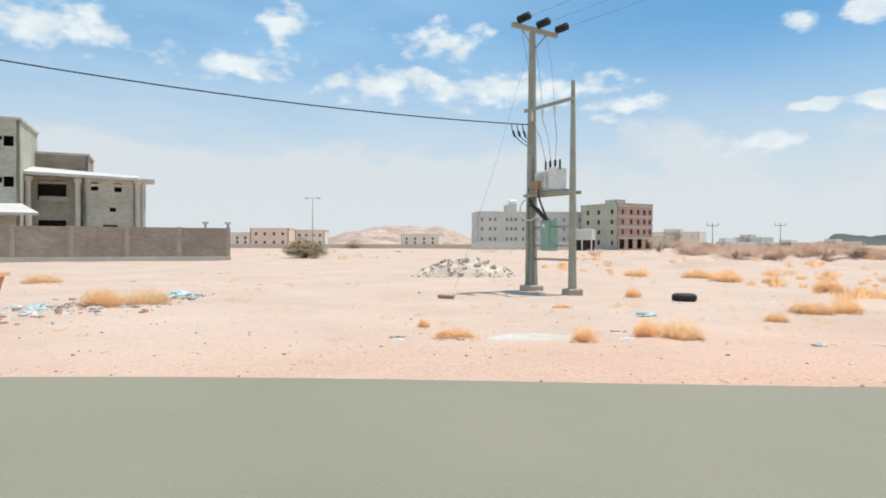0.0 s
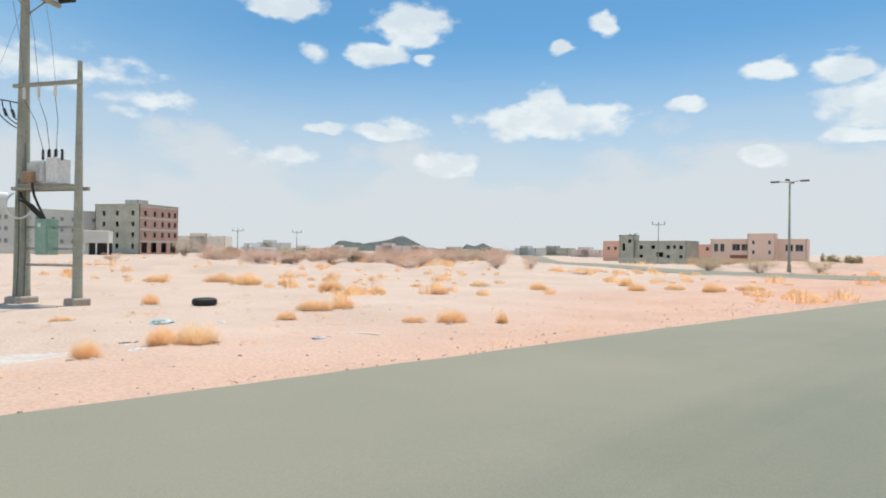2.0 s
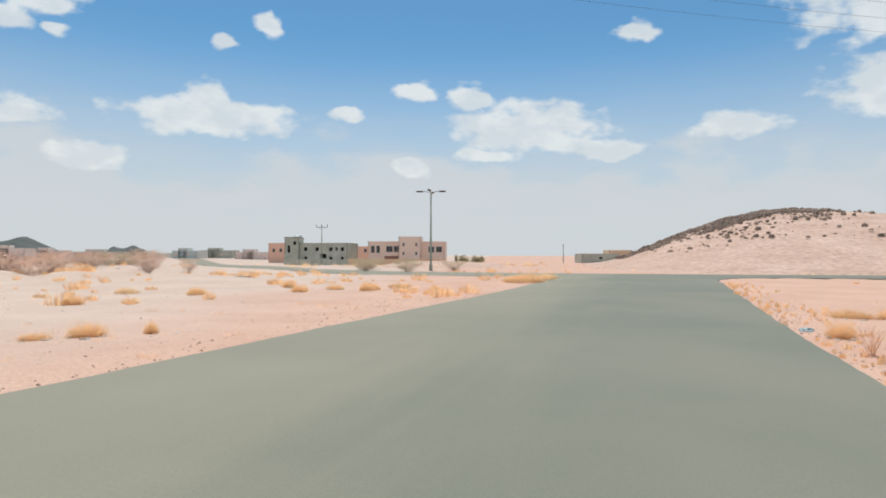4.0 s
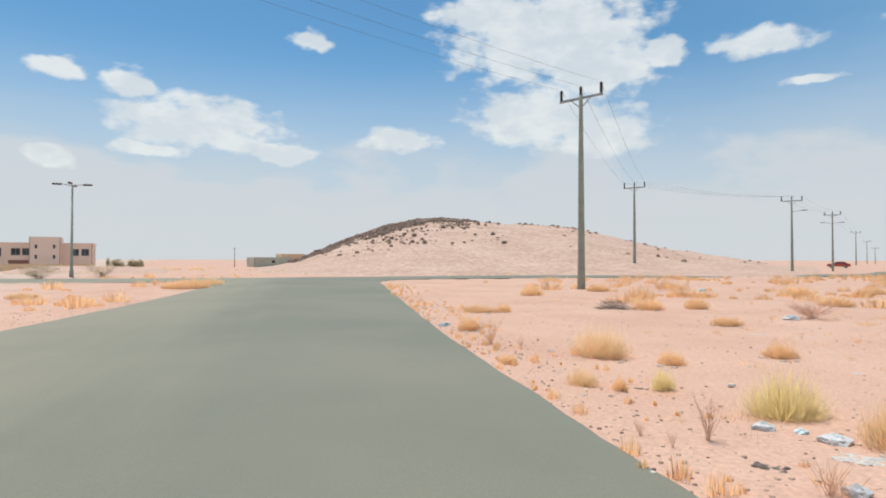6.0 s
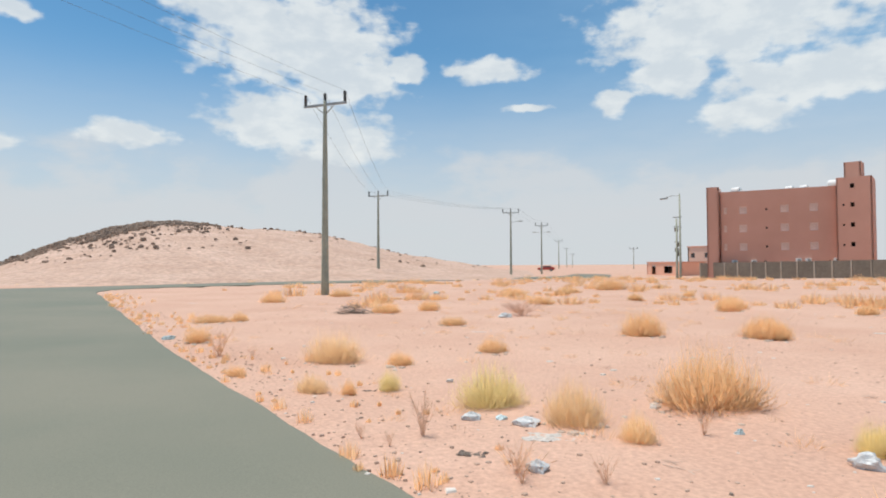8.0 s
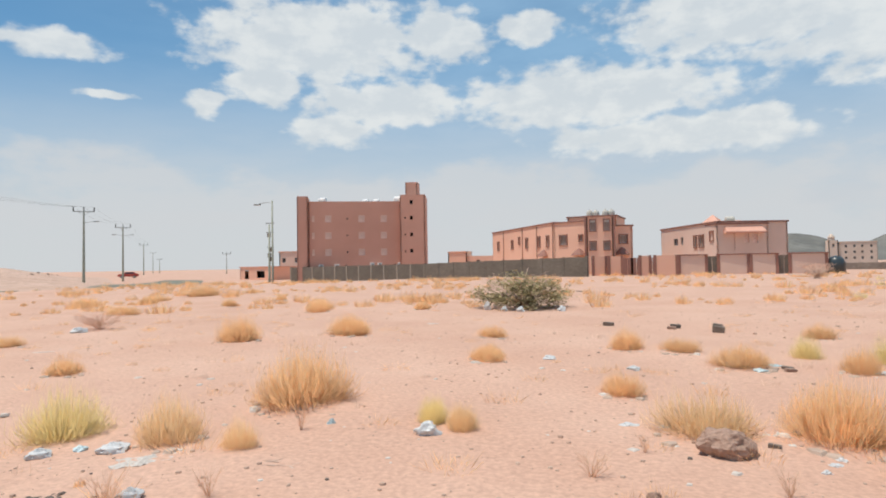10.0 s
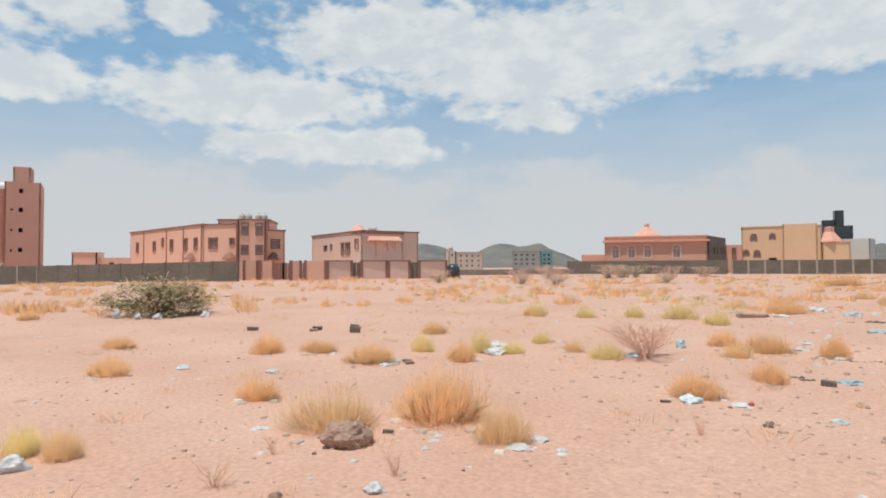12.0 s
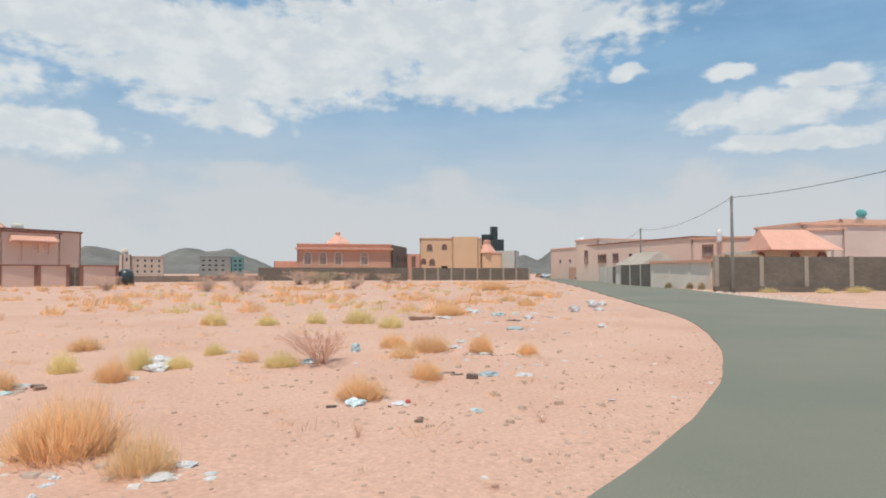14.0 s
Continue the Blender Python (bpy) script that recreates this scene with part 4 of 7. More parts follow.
# terracotta apartment block with a stair tower
r = house("terracotta_block", (59.2, -103.5), "plain terracotta four-storey apartment block with a stair tower", "building")
rows = (10.9, 7.7, 4.5)
volume(r, (59.2, -103.5), (43.2, -110.6), 14, 14.2, ROSE, front=grid((0.05,), rows, 0.5, 1.2, "pale") + grid((0.21, 0.57, 0.81), rows, 1.2, 1.3, "pale") + grid((0.415,), rows, 0.3, 0.35, "void") + grid((0.40, 0.93), (1.9,), 0.35, 0.4, "void"), coping=None, left=grid((0.3, 0.7), rows, 1.0, 1.2, "pale"))
volume(r, (60.8, -102.0), (59.0, -102.9), 8, 15.1, ROSE)
volume(r, (42.9, -109.4), (38.3, -110.7), 8, 15.3, ROSE, front=grid((0.2,), (10.9, 7.7, 4.5, 1.6), 0.28, 0.35, "void") + grid((0.45,), (13.9, 10.9, 7.7, 4.6, 1.6), 0.55, 0.7, "void"))
volume(r, (42.7, -111.9), (40.4, -112.4), 3.5, 18.0, ROSE)
for u, z in ((0.13, 1.9), (0.3, 1.9), (0.68, 2.1), (0.76, 2.1), (0.985, 2.1)):
    p = Vector((59.2, -103.5)).lerp(Vector((43.2, -110.6)), u)
    ac = thing("air_conditioner", p.x, p.y + 0.0, z, "white air conditioner box on the terracotta wall", "air conditioner", "air conditioners", turn=204)
    part("casing", box(bmesh.new(), 0, -0.22, 0, 0.9, 0.5, 0.65, bevel=0.03), WHITE, ac, at=WORLD[ac])
    part("grille", box(bmesh.new(), 0.12, -0.48, 0, 0.5, 0.03, 0.5), STEEL, ac, at=WORLD[ac])
for x, y, rr in ((57.5, -106, 0.6), (50.5, -110.5, 0.5), (48.5, -111.2, 0.5), (44.2, -112.2, 0.75)):
    water_tank(x, y, 13.75, rr, on="the terracotta block")
boundary((62.9, -103.3), (33.3, -95.5), 1.75, DARKBLOCK, "dark grey block boundary wall with pillars", 11, z1b=2.0, pillar=TANPILLAR, post=0.22)
boundary((33.3, -95.5), (6.1, -78.0), 2.0, DARKBLOCK, "long dark grey block boundary wall of the vacant lot", 9, z1b=2.45, pillar=DARKBLOCK)
h = house("small_house", (85.7, -119.3), "low peach roadside house with dark doorways", "house")
volume(h, (85.7, -119.3), (75.8, -117.4), 7, 1.9, PEACH, front=[(0.2, 0.3, 1.2, 2.0, "void"), (0.62, 0.4, 2.4, 1.6, "void")], coping=SALMON)
h = house("tiled_house", (85.0, -134.3), "peach house with a salmon tiled roof", "house")
volume(h, (85.0, -134.3), (78.6, -134.3), 8, 5.6, PINK, front=grid((0.2, 0.75), (3.6,), 1.0, 1.2), coping=SALMON)
h = house("low_house", (45.5, -149.6), "long low peach house beyond the wall", "house")
volume(h, (45.5, -149.6), (30.0, -149.7), 8, 4.0, PEACH, front=grid((0.2, 0.5), (2.4,), 1.0, 1.2))
volume(h, (45.4, -149.0), (40.5, -149.0), 5, 5.0, PEACH, coping=PEACH)
# peach villa with brown trim
p = house("peach_villa", (7.4, -96), "peach villa with brown window surrounds and a central tower", "house")
volume(p, (28.6, -125.8), (12.7, -99.9), 12, 8.2, PEACH, front=[(0.12, 5.4, 0.9, 1.6, "trim"), (0.38, 5.4, 0.9, 1.5, "trim"), (0.5, 6.0, 0.6, 1.2, "trim"), (0.62, 5.4, 1.0, 1.7, "trim"), (0.8, 5.4, 1.0, 1.7, "trim"), (0.92, 5.4, 1.0, 1.6, "trim")], coping=BROWN)
for u in (0.22, 0.55, 0.77, 0.985):
    q = Vector((28.6, -125.8)).lerp(Vector((12.7, -99.9)), u)
    part("pilaster", box(bmesh.new(), 0, 0, 4.0, 0.2, 0.2, 8.2), BROWN, p, at=pose(q.x, q.y, 0, 0, 0, 30))
volume(p, (12.7, -99.9), (7.5, -97.0), 10, 8.1, PEACH, front=[(0.3, 5.4, 1.3, 1.4, "trim"), (0.85, 5.6, 0.6, 0.8, "trim")], coping=BROWN)
volume(p, (10.5, -99.6), (3.0, -98.5), 8, 8.9, PEACH, coping=BROWN)
volume(p, (7.4, -96.0), (3.3, -96.0), 7, 8.7, PEACH, front=grid((0.25, 0.75), (7.4,), 0.8, 1.6, "trim") + grid((0.25, 0.75), (4.3,), 0.8, 1.2, "trim"), coping=BROWN)
for px in (7.45, 3.25):
    part("pilaster", box(bmesh.new(), 0, 0, 4.3, 0.3, 0.3, 8.8), BROWN, p, at=pose(px, -95.95, 0))
volume(p, (3.4, -98.0), (0.6, -99.0), 9, 7.3, PEACH, front=[(0.5, 5.3, 1.2, 1.2, "trim")], coping=BROWN)
for px, py in ((14.8, -102.8), (8.6, -97.2), (2.2, -98.1)):
    bm = bmesh.new()
    lathe(bm, [(1.2, 0), (1.05, 0.25), (0.3, 1.0), (0.05, 1.15)], sides=10)
    part("window_hood", bm, BROWN, p, "brown tiled hood", at=pose(px, py, 2.9))
for k, tx in enumerate((7.0, 6.0, 4.6, 3.7)):
    water_tank(tx, -99.5 - 0.2 * (k % 2), 8.3, 0.5, True, CONCRETE)
for k, (x0, x1) in enumerate(((5.6, 4.0), (3.6, 2.0), (-0.2, -1.4), (-2.0, -4.6))):
    boundary((x0, -82.2), (x1, -82.6), 2.5, PEACH, "peach gate wall with brown pillars", 1, pillar=BROWN)
for x in (4.0, 1.4, 0.3, -1.6):
    g = thing("metal_gate", x - 0.1, -82.5, 0, "dark brown double metal gate", "gate", "gates")
    for k in (-1, 1):
        part("leaf", box(bmesh.new(), k * 0.35, 0, 1.15, 0.66, 0.06, 2.2), BROWN, g, at=WORLD[g])
# pink house with a tiled canopy
q = house("pink_villa", (-10.5, -92.1), "dusty pink villa with a salmon tiled canopy", "house")
volume(q, (-4.0, -110.1), (-10.5, -92.1), 10, 7.0, PINK, front=[(0.3, 4.8, 1.6, 1.1, "glass"), (0.42, 4.9, 0.8, 1.2, "glass"), (0.66, 4.6, 0.9, 1.6, "trim"), (0.76, 4.6, 1.4, 1.6, "trim"), (0.92, 5.2, 0.9, 1.2, "trim")], coping=BROWN)
volume(q, (-10.5, -92.1), (-17.2, -94.2), 14, 6.7, PINK, front=[(0.33, 4.4, 0.3, 2.4, "glass"), (0.58, 4.8, 0.7, 1.2, "pale"), (0.75, 4.8, 0.8, 1.4, "pale")], coping=BROWN)
bm = bmesh.new()
w = 5.6
v = [bm.verts.new(t) for t in ((-w / 2, -0.9, 0), (w / 2, -0.9, 0), (w / 2 - 0.3, 0.1, 0.75), (-w / 2 + 0.3, 0.1, 0.75), (-w / 2, -0.9, -0.2), (w / 2, -0.9, -0.2), (w / 2, 0.1, -0.2), (-w / 2, 0.1, -0.2))]
for f in ((0, 1, 2, 3), (7, 6, 5, 4), (0, 4, 5, 1), (1, 5, 6, 2), (2, 6, 7, 3), (3, 7, 4, 0)):
    bm.faces.new([v[i] for i in f])
part("tiled_canopy", bm, SALMON, q, "salmon tiled canopy", at=pose(-14.0, -93.1, 5.7, 0, 0, 197))
part("roof_pyramid", lathe(bmesh.new(), [(1.9, 0), (1.6, 0.2), (0.1, 1.3)], sides=4), SALMON, q, "salmon tiled pyramid roof", at=pose(-10.6, -97, 7.1, 0, 0, 20))
part("roof_pyramid", lathe(bmesh.new(), [(2.4, 0), (2.2, 0.3), (0.6, 0.7)], sides=4), SALMON, q, at=pose(-14.0, -99, 6.9, 0, 0, 20))
water_tank(-12.9, -97.5, 7.0, 0.5, False, CONCRETE)
for k, (x0, x1) in enumerate(((-5.0, -8.2), (-9.6, -13.0), (-13.3, -16.2), (-17.6, -21.5))):
    boundary((x0, -84.1), (x1, -84.2), 2.4, PINK, "pink boundary wall with a brown coping", 1, pillar=BROWN)
    part_ob = tagged(part("wall_coping", box(bmesh.new(), (x0 + x1) / 2, -84.15, 2.5, x0 - x1 + 0.4, 0.5, 0.16), BROWN), "brown coping strip lying on the pink wall", "coping")
for x in (-8.9, -17.0):
    g = thing("metal_gate", x, -84.3, 0, "dark green double metal gate", "gate", "gates")
    for k in (-1, 1):
        part("leaf", box(bmesh.new(), k * 0.33, 0, 1.15, 0.62, 0.06, 2.3), DARKBLOCK, g, at=WORLD[g])
tk = thing("fuel_tank", -22.6, -84.5, 0, "dark domed metal tank beside the pink wall", "tank")
part("body", lathe(bmesh.new(), [(1.0, -0.1), (1.0, 1.2), (0.85, 1.7), (0.5, 2.0), (0.05, 2.1)], sides=18), BLACKGLASS, tk, at=WORLD[tk], smooth=True)
# pale block with a small minaret, and buildings beyond
mn = house("pale_block", (-66.4, -240.6), "cream four-storey block with a small domed corner tower", "building")
volume(mn, (-66.4, -240.6), (-78.0, -240.7), 12, 7.6, BEIGE, front=grid((0.2, 0.42, 0.62, 0.85), (2.2, 4.2, 6.2), 0.7, 0.9, "glass"), coping=BEIGE)
volume(mn, (-63.4, -240.0), (-66.3, -240.0), 4, 8.3, BEIGE, front=grid((0.5,), (6.5,), 0.7, 1.2))
part("dome", lathe(bmesh.new(), [(1.0, 0), (1.0, 1.0), (1.15, 1.1), (0.9, 1.7), (0.4, 2.3), (0.05, 2.4)], sides=14), BEIGE, mn, at=pose(-64.8, -242, 8.2))
h = house("far_office", (-150, -345), "far grey-green glazed office block", "building")
volume(h, (-130.5, -344.1), (-145.9, -337.8), 14, 10.8, DUSKY, front=grid((0.12, 0.32, 0.52, 0.74), (3.4, 6.0, 8.6), 1.6, 1.1), coping=DUSKY)
volume(h, (-146.0, -337.4), (-152.0, -334.9), 10, 10.9, TEALPANEL, front=grid((0.3, 0.7), (3.5, 6.0, 8.5), 1.6, 1.5))
boundary((-30, -110), (-72, -128), 1.1, WALLBLOCK, "low broken grey-brown boundary wall along the lot", 12, pillar=WALLBLOCK)
# brown house with arched windows
s = house("arched_house", (-67.2, -121.5), "brown house with white-framed arched windows and a pyramid roof light", "house")
arches = [(u, 4.4, 1.45, 2.0, "arch") for u in (0.11, 0.27, 0.43, 0.71)]
volume(s, (-67.2, -121.5), (-84.8, -110.5), 15.5, 7.9, ARCHBROWN, front=arches, coping=SALMON)
volume(s, (-85.0, -110.3), (-97.0, -120.0), 3, 7.95, DARKBLOCK, front=grid((0.3, 0.5, 0.7, 0.88), (5.0, 2.0), 0.9, 1.4, "void"))
d2 = Vector((-17.6, 11.0))
part("cornice", box(bmesh.new(), d2.length / 2, -0.3, 7.0, d2.length + 0.8, 0.8, 0.45), SALMON, s, "salmon tiled cornice", at=pose(-67.2, -121.5, 0, 0, 0, math.degrees(math.atan2(d2.y, d2.x))))
part("roof_pyramid", lathe(bmesh.new(), [(3.6, 0), (3.4, 0.4), (0.6, 2.4), (0.6, 3.0), (0.1, 3.2)], sides=6), SALMON, s, "salmon tiled pyramid roof light", at=pose(-77.2, -120.8, 7.9))
boundary((-58.4, -121.5), (-82.8, -102.5), 2.75, DARKBLOCK, "dark grey block wall with pale pillars before the brown house", 9, pillar=DARKBLOCK)
volume(house("salmon_house", (-57.7, -134.2), "low house with a salmon roof", "house"), (-68.3, -134.4), (-73.6, -131.4), 6, 4.4, SALMON)
h = house("narrow_house", (-96.7, -115.2), "narrow salmon house beside the grey wall", "house")
volume(h, (-96.9, -120.0), (-100.2, -118.4), 6, 6.4, SALMON, front=grid((0.5,), (4.4,), 0.7, 2.4, "trim"))
# tan house with small arched windows, dark tower behind
t_ = house("tan_house", (-101.7, -120.0), "tan house with small arched windows", "house")
volume(t_, (-101.4, -120.1), (-113.3, -109.8), 10, 10.4, TAN, front=[(0.16, 7.7, 1.1, 1.2, "brownarch"), (0.4, 7.9, 1.0, 1.0, "brownarch"), (0.06, 4.2, 1.0, 1.0, "brownarch"), (0.2, 3.9, 1.2, 1.2, "brownarch"), (0.62, 4.1, 1.3, 1.3, "brownarch"), (0.9, 4.6, 1.0, 1.0, "brownarch"), (0.4, 3.0, 1.6, 0.8, "void")], coping=TAN)
volume(t_, (-113.3, -109.6), (-117.2, -106.2), 8, 6.6, TAN, coping=SALMON)
volume(t_, (-107.5, -114.4), (-112.5, -110.1), 4, 10.9, TAN)
part("roof_pyramid", lathe(bmesh.new(), [(2.6, 0), (2.4, 0.4), (1.0, 2.2), (1.0, 3.2), (0.1, 3.4)], sides=6), SALMON, t_, at=pose(-115.6, -110.0, 6.8))
bk = house("dark_tower", (-132.9, -126.7), "dark glazed tower rising behind the tan house", "tower")
volume(bk, (-132.6, -127.1), (-136.7, -122.9), 6, 11.6, BLACKGLASS, z0=-0.3)
volume(bk, (-133.0, -128.5), (-135.8, -125.8), 3, 13.2, BLACKGLASS)
volume(bk, (-134.2, -125.6), (-135.8, -124.6), 2, 15.5, BLACKGLASS)
volume(bk, (-124.3, -115.6), (-127.4, -110.4), 6, 7.7, PALEGREY)
boundary((-85.1, -103.7), (-106.2, -88.2), 2.7, DARKBLOCK, "dark grey block wall with pale pillars before the tan house", 9, pillar=TANPILLAR)
# houses along the street
h1 = house("street_house", (-132.6, -103.0), "peach two-storey house at the far end of the street", "house", "street houses")
volume(h1, (-133.4, -103.0), (-126.8, -87.9), 14, 7.9, PALEPEACH, front=grid((0.3, 0.6), (4.6,), 1.0, 1.0), coping=PEACH)
volume(h1, (-127.0, -92.5), (-124.0, -84.5), 6, 3.0, ARCHBROWN)
h2 = house("street_house", (-99.7, -69.4), "long peach street house with a flat roof and air conditioners", "house", "street houses")
volume(h2, (-99.7, -69.4), (-86.0, -41.1), 12, 6.7, PALEPEACH, front=[(0.2, 4.2, 1.2, 1.2, "trim"), (0.24, 4.2, 1.2, 1.2, "trim"), (0.36, 4.2, 1.4, 1.3, "trim"), (0.5, 4.4, 0.9, 0.9, "glass")], coping=BROWN)
volume(h2, (-100.4, -71.6), (-97.4, -64.6), 12, 7.8, PALEPEACH, front=[(0.5, 4.6, 0.8, 2.2, "trim")], coping=SALMON)
h3 = house("street_house", (-82.1, -39.3), "pinkish street house with a small square window", "house", "street houses")
volume(h3, (-80.0, -38.6), (-82.4, -30.4), 6, 6.1, PINK, front=[(0.24, 4.5, 1.1, 1.4, "trim"), (0.85, 3.0, 1.0, 1.8, "trim")], coping=ARCHBROWN)
h4 = house("corner_house", (-62.8, -24.4), "pale pink corner house with a salmon tiled roof", "house")
volume(h4, (-66.5, -21.0), (-81.0, -11.2), 7, 6.35, ROSEWHITE, coping=PEACH)
volume(h4, (-74.0, -27.7), (-66.6, -21.1), 4, 5.8, ROSEWHITE, coping=PEACH)
volume(h4, (-73.5, -19.5), (-79.5, -15.5), 4, 7.2, PEACH, z0=5.5, parapet=0.3)
volume(h4, (-60.4, -23.4), (-66.8, -18.4), 5, 3.7, CREAM, front=[(0.1, 2.9, 0.6, 0.4, "brownarch"), (0.52, 2.9, 0.7, 0.4, "brownarch"), (0.85, 2.9, 0.7, 0.4, "brownarch")], parapet=0.2)
bm = bmesh.new()
v = [bm.verts.new(t) for t in ((-3.5, -2.4, 0), (3.6, -2.4, 0), (3.6, 2.4, 0), (-3.5, 2.4, 0), (-2.9, 0.3, 2.0), (1.9, 0.3, 2.0))]
for f in ((0, 1, 5, 4), (1, 2, 5), (2, 3, 4, 5), (3, 0, 4), (3, 2, 1, 0)):
    bm.faces.new([v[i] for i in f])
part("tiled_roof", bm, SALMON, h4, "salmon tiled hipped roof", at=pose(-63.4, -21.1, 3.7, 0, 0, 144))
boundary((-52.3, -23.3), (-68.9, -7.8), 2.95, DARKBLOCK, "dark block corner wall with tan concrete pillars", 6, plinth=0.45, pillar=TANPILLAR)
boundary((-61.4, -34.1), (-56.8, -25.7), 2.6, CREAM, "cream garden wall with a salmon coping", 3, pillar=CREAM)
tagged(part("wall_coping", box(bmesh.new(), 0, 0, 2.72, 10.2, 0.6, 0.25), SALMON, at=pose(-59.1, -29.9, 0, 0, 0, 61)), "salmon coping strip lying on the cream wall", "coping")
volume(house("gatehouse", (-56.4, -25.4), "small beige gatehouse with a dark door", "house"), (-56.8, -25.7), (-54.6, -23.4), 3, 3.2, TAN, front=[(0.75, 1.2, 0.7, 2.3, "void")])
boundary((-71.3, -43.9), (-63.2, -35.0), 2.6, DARKBLOCK, "dark block wall along the street", 3)
boundary((-90.4, -59.6), (-80.9, -51.1), 2.6, CREAM, "cream street wall with dark doors", 3)
boundary((-80.9, -51.1), (-74.9, -45.6), 2.5, DARKBLOCK, "dark block wall along the street beside a plot", 2)
shed = house("roof_shed", (-75.4, -41.1), "dusty gable roof behind the street wall", "shed")
bm = bmesh.new()
v = [bm.verts.new(t) for t in ((-3.8, -3, 0), (3.8, -3, 0), (3.8, 3, 0), (-3.8, 3, 0), (-3.0, 0, 1.7), (3.0, 0, 1.7))]
for f in ((0, 1, 5, 4), (1, 2, 5), (2, 3, 4, 5), (3, 0, 4), (3, 2, 1, 0)):
    bm.faces.new([v[i] for i in f])
part("roof", bm, TANPILLAR, shed, at=pose(-73.5, -41.3, 2.6, 0, 0, 58))
part("wall", box(bmesh.new(), 0, 0, 1.2, 7.2, 5.6, 2.8), CREAM, shed, at=pose(-73.5, -41.3, 0, 0, 0, 58))
water_tank(-75.0, -18.0, 7.2, 0.42, False, TEAL, on="the corner house")
water_tank(-100.9, -70.6, 7.4, 0.5)
water_tank(-80.6, -35.1, 5.6, 0.34, True)



# ---------------------------------------------------------------- poles and lines
def insulator(bm, m, length=0.55, r=0.09):
    prof = [(0.03, 0)]
    for k in range(7):
        z = length * (k + 0.3) / 7.6
        prof += [(r * 0.55, z), (r, z + length * 0.03), (r, z + length * 0.06), (r * 0.55, z + length * 0.09)]
    prof.append((0.03, length))
    lathe(bm, prof, sides=12, m=m)


def line_pole(x, y, h, turn, r=0.19, lamp=0, arm=1.3, label="tall weathered grey power pole with three upright insulators"):
    """A tapered pole with a crossarm, two braces and three insulators; lamp: number of street lamp heads."""
    ob = thing("power_pole", x, y, level(x, y), label, "power pole", "power line", turn=turn)
    at = WORLD[ob]
    part("pole", lathe(bmesh.new(), [(r * 1.15, -0.4), (r, 1.0), (r * 0.72, h * 0.6), (r * 0.5, h - 0.9), (r * 0.46, h - 0.55)], sides=16), POLE, ob, at=at, smooth=True)
    part("crossarm", box(bmesh.new(), 0, 0, h - 0.78, arm * 2 + 0.2, 0.11, 0.13, bevel=0.012), STEEL, ob, at=at)
    for k in (-1, 1):
        part("brace", tube(bmesh.new(), [(k * 0.62, 0, h - 0.84), (0, 0, h - 1.35)], 0.025), STEEL, ob, at=at)
    for k, lift in ((-arm, 0.0), (0, 0.0), (arm, 0.0)):
        bm = bmesh.new()
        insulator(bm, pose(k, 0, h - 0.72), 0.62, 0.10)
        part("insulator", bm, RUBBER, ob, at=at, smooth=False)
    for k in range(lamp):
        s = 1 if k else -1
        bm = tube(bmesh.new(), [(0, 0, h - 2.4), (s * 0.9, 0, h - 2.25), (s * 1.3, 0, h - 2.2)], 0.035)
        box(bm, s * 1.6, 0, h - 2.2, 0.75, 0.3, 0.14, bevel=0.04)
        part("lamp_arm", bm, STEEL, ob, at=at)
    return ob


def wire(points, r=0.008, label="thin bare overhead wire", material=None, name="wire"):
    bm = tube(bmesh.new(), points, r, sides=5)
    return tagged(part(name, bm, material or WIRE), label, "wire", "power line")


def sagging(a, b, sag, n=14):
    a, b = Vector(a), Vector(b)
    return [a.lerp(b, s) - Vector((0, 0, sag * 4 * s * (1 - s))) for s in [k / n for k in range(n + 1)]]


LINE = [(32.3, -14.9, 11.5), (70.0, -40.3, 11.5), (76.4, -69.5, 11.4), (97.5, -97.8, 11.5), (169.8, -179.8, 11.6), (238.7, -259.1, 11.3), (261.4, -288.9, 8.6)]
line_pole(32.3, -15.4, 11.5, 32, 0.21)
line_pole(70.0, -40.5, 11.5, 38, 0.2)
line_pole(76.4, -69.5, 11.4, 48, 0.2, lamp=1, label="tall grey power pole with a street lamp arm")
line_pole(97.5, -97.8, 11.5, 48, 0.2, lamp=2, label="tall grey power pole with two street lamp arms")
for x, y, h in LINE[4:]:
    line_pole(x, y, h, 46, 0.2)
for x, y, h, turn in ((132.4, -177, 7.1, 52), (132.7, 71.5, 9.5, -58), (177.3, 18.7, 4.9, 5), (68.6, 155.8, 6.7, -20), (91.9, 166.7, 7.2, -25)):
    line_pole(x, y, h + 0.5, turn, 0.14, label="distant slim power pole")


def pole_top(x, y, h, turn, k):
    a = radians(turn)
    return (x + math.cos(a) * k * 1.3, y + math.sin(a) * k * 1.3, level(x, y) + h - 0.1)


ends = [(32.3, -15.4, 11.5, 32), (70.0, -40.5, 11.5, 38), (76.4, -69.5, 11.4, 48), (97.5, -97.8, 11.5, 48), (169.8, -179.8, 11.6, 46)]
for a, b in zip(ends, ends[1:]):
    for k in (-1, 0, 1):
        wire(sagging(pole_top(*a, k), pole_top(*b, k), 0.6))


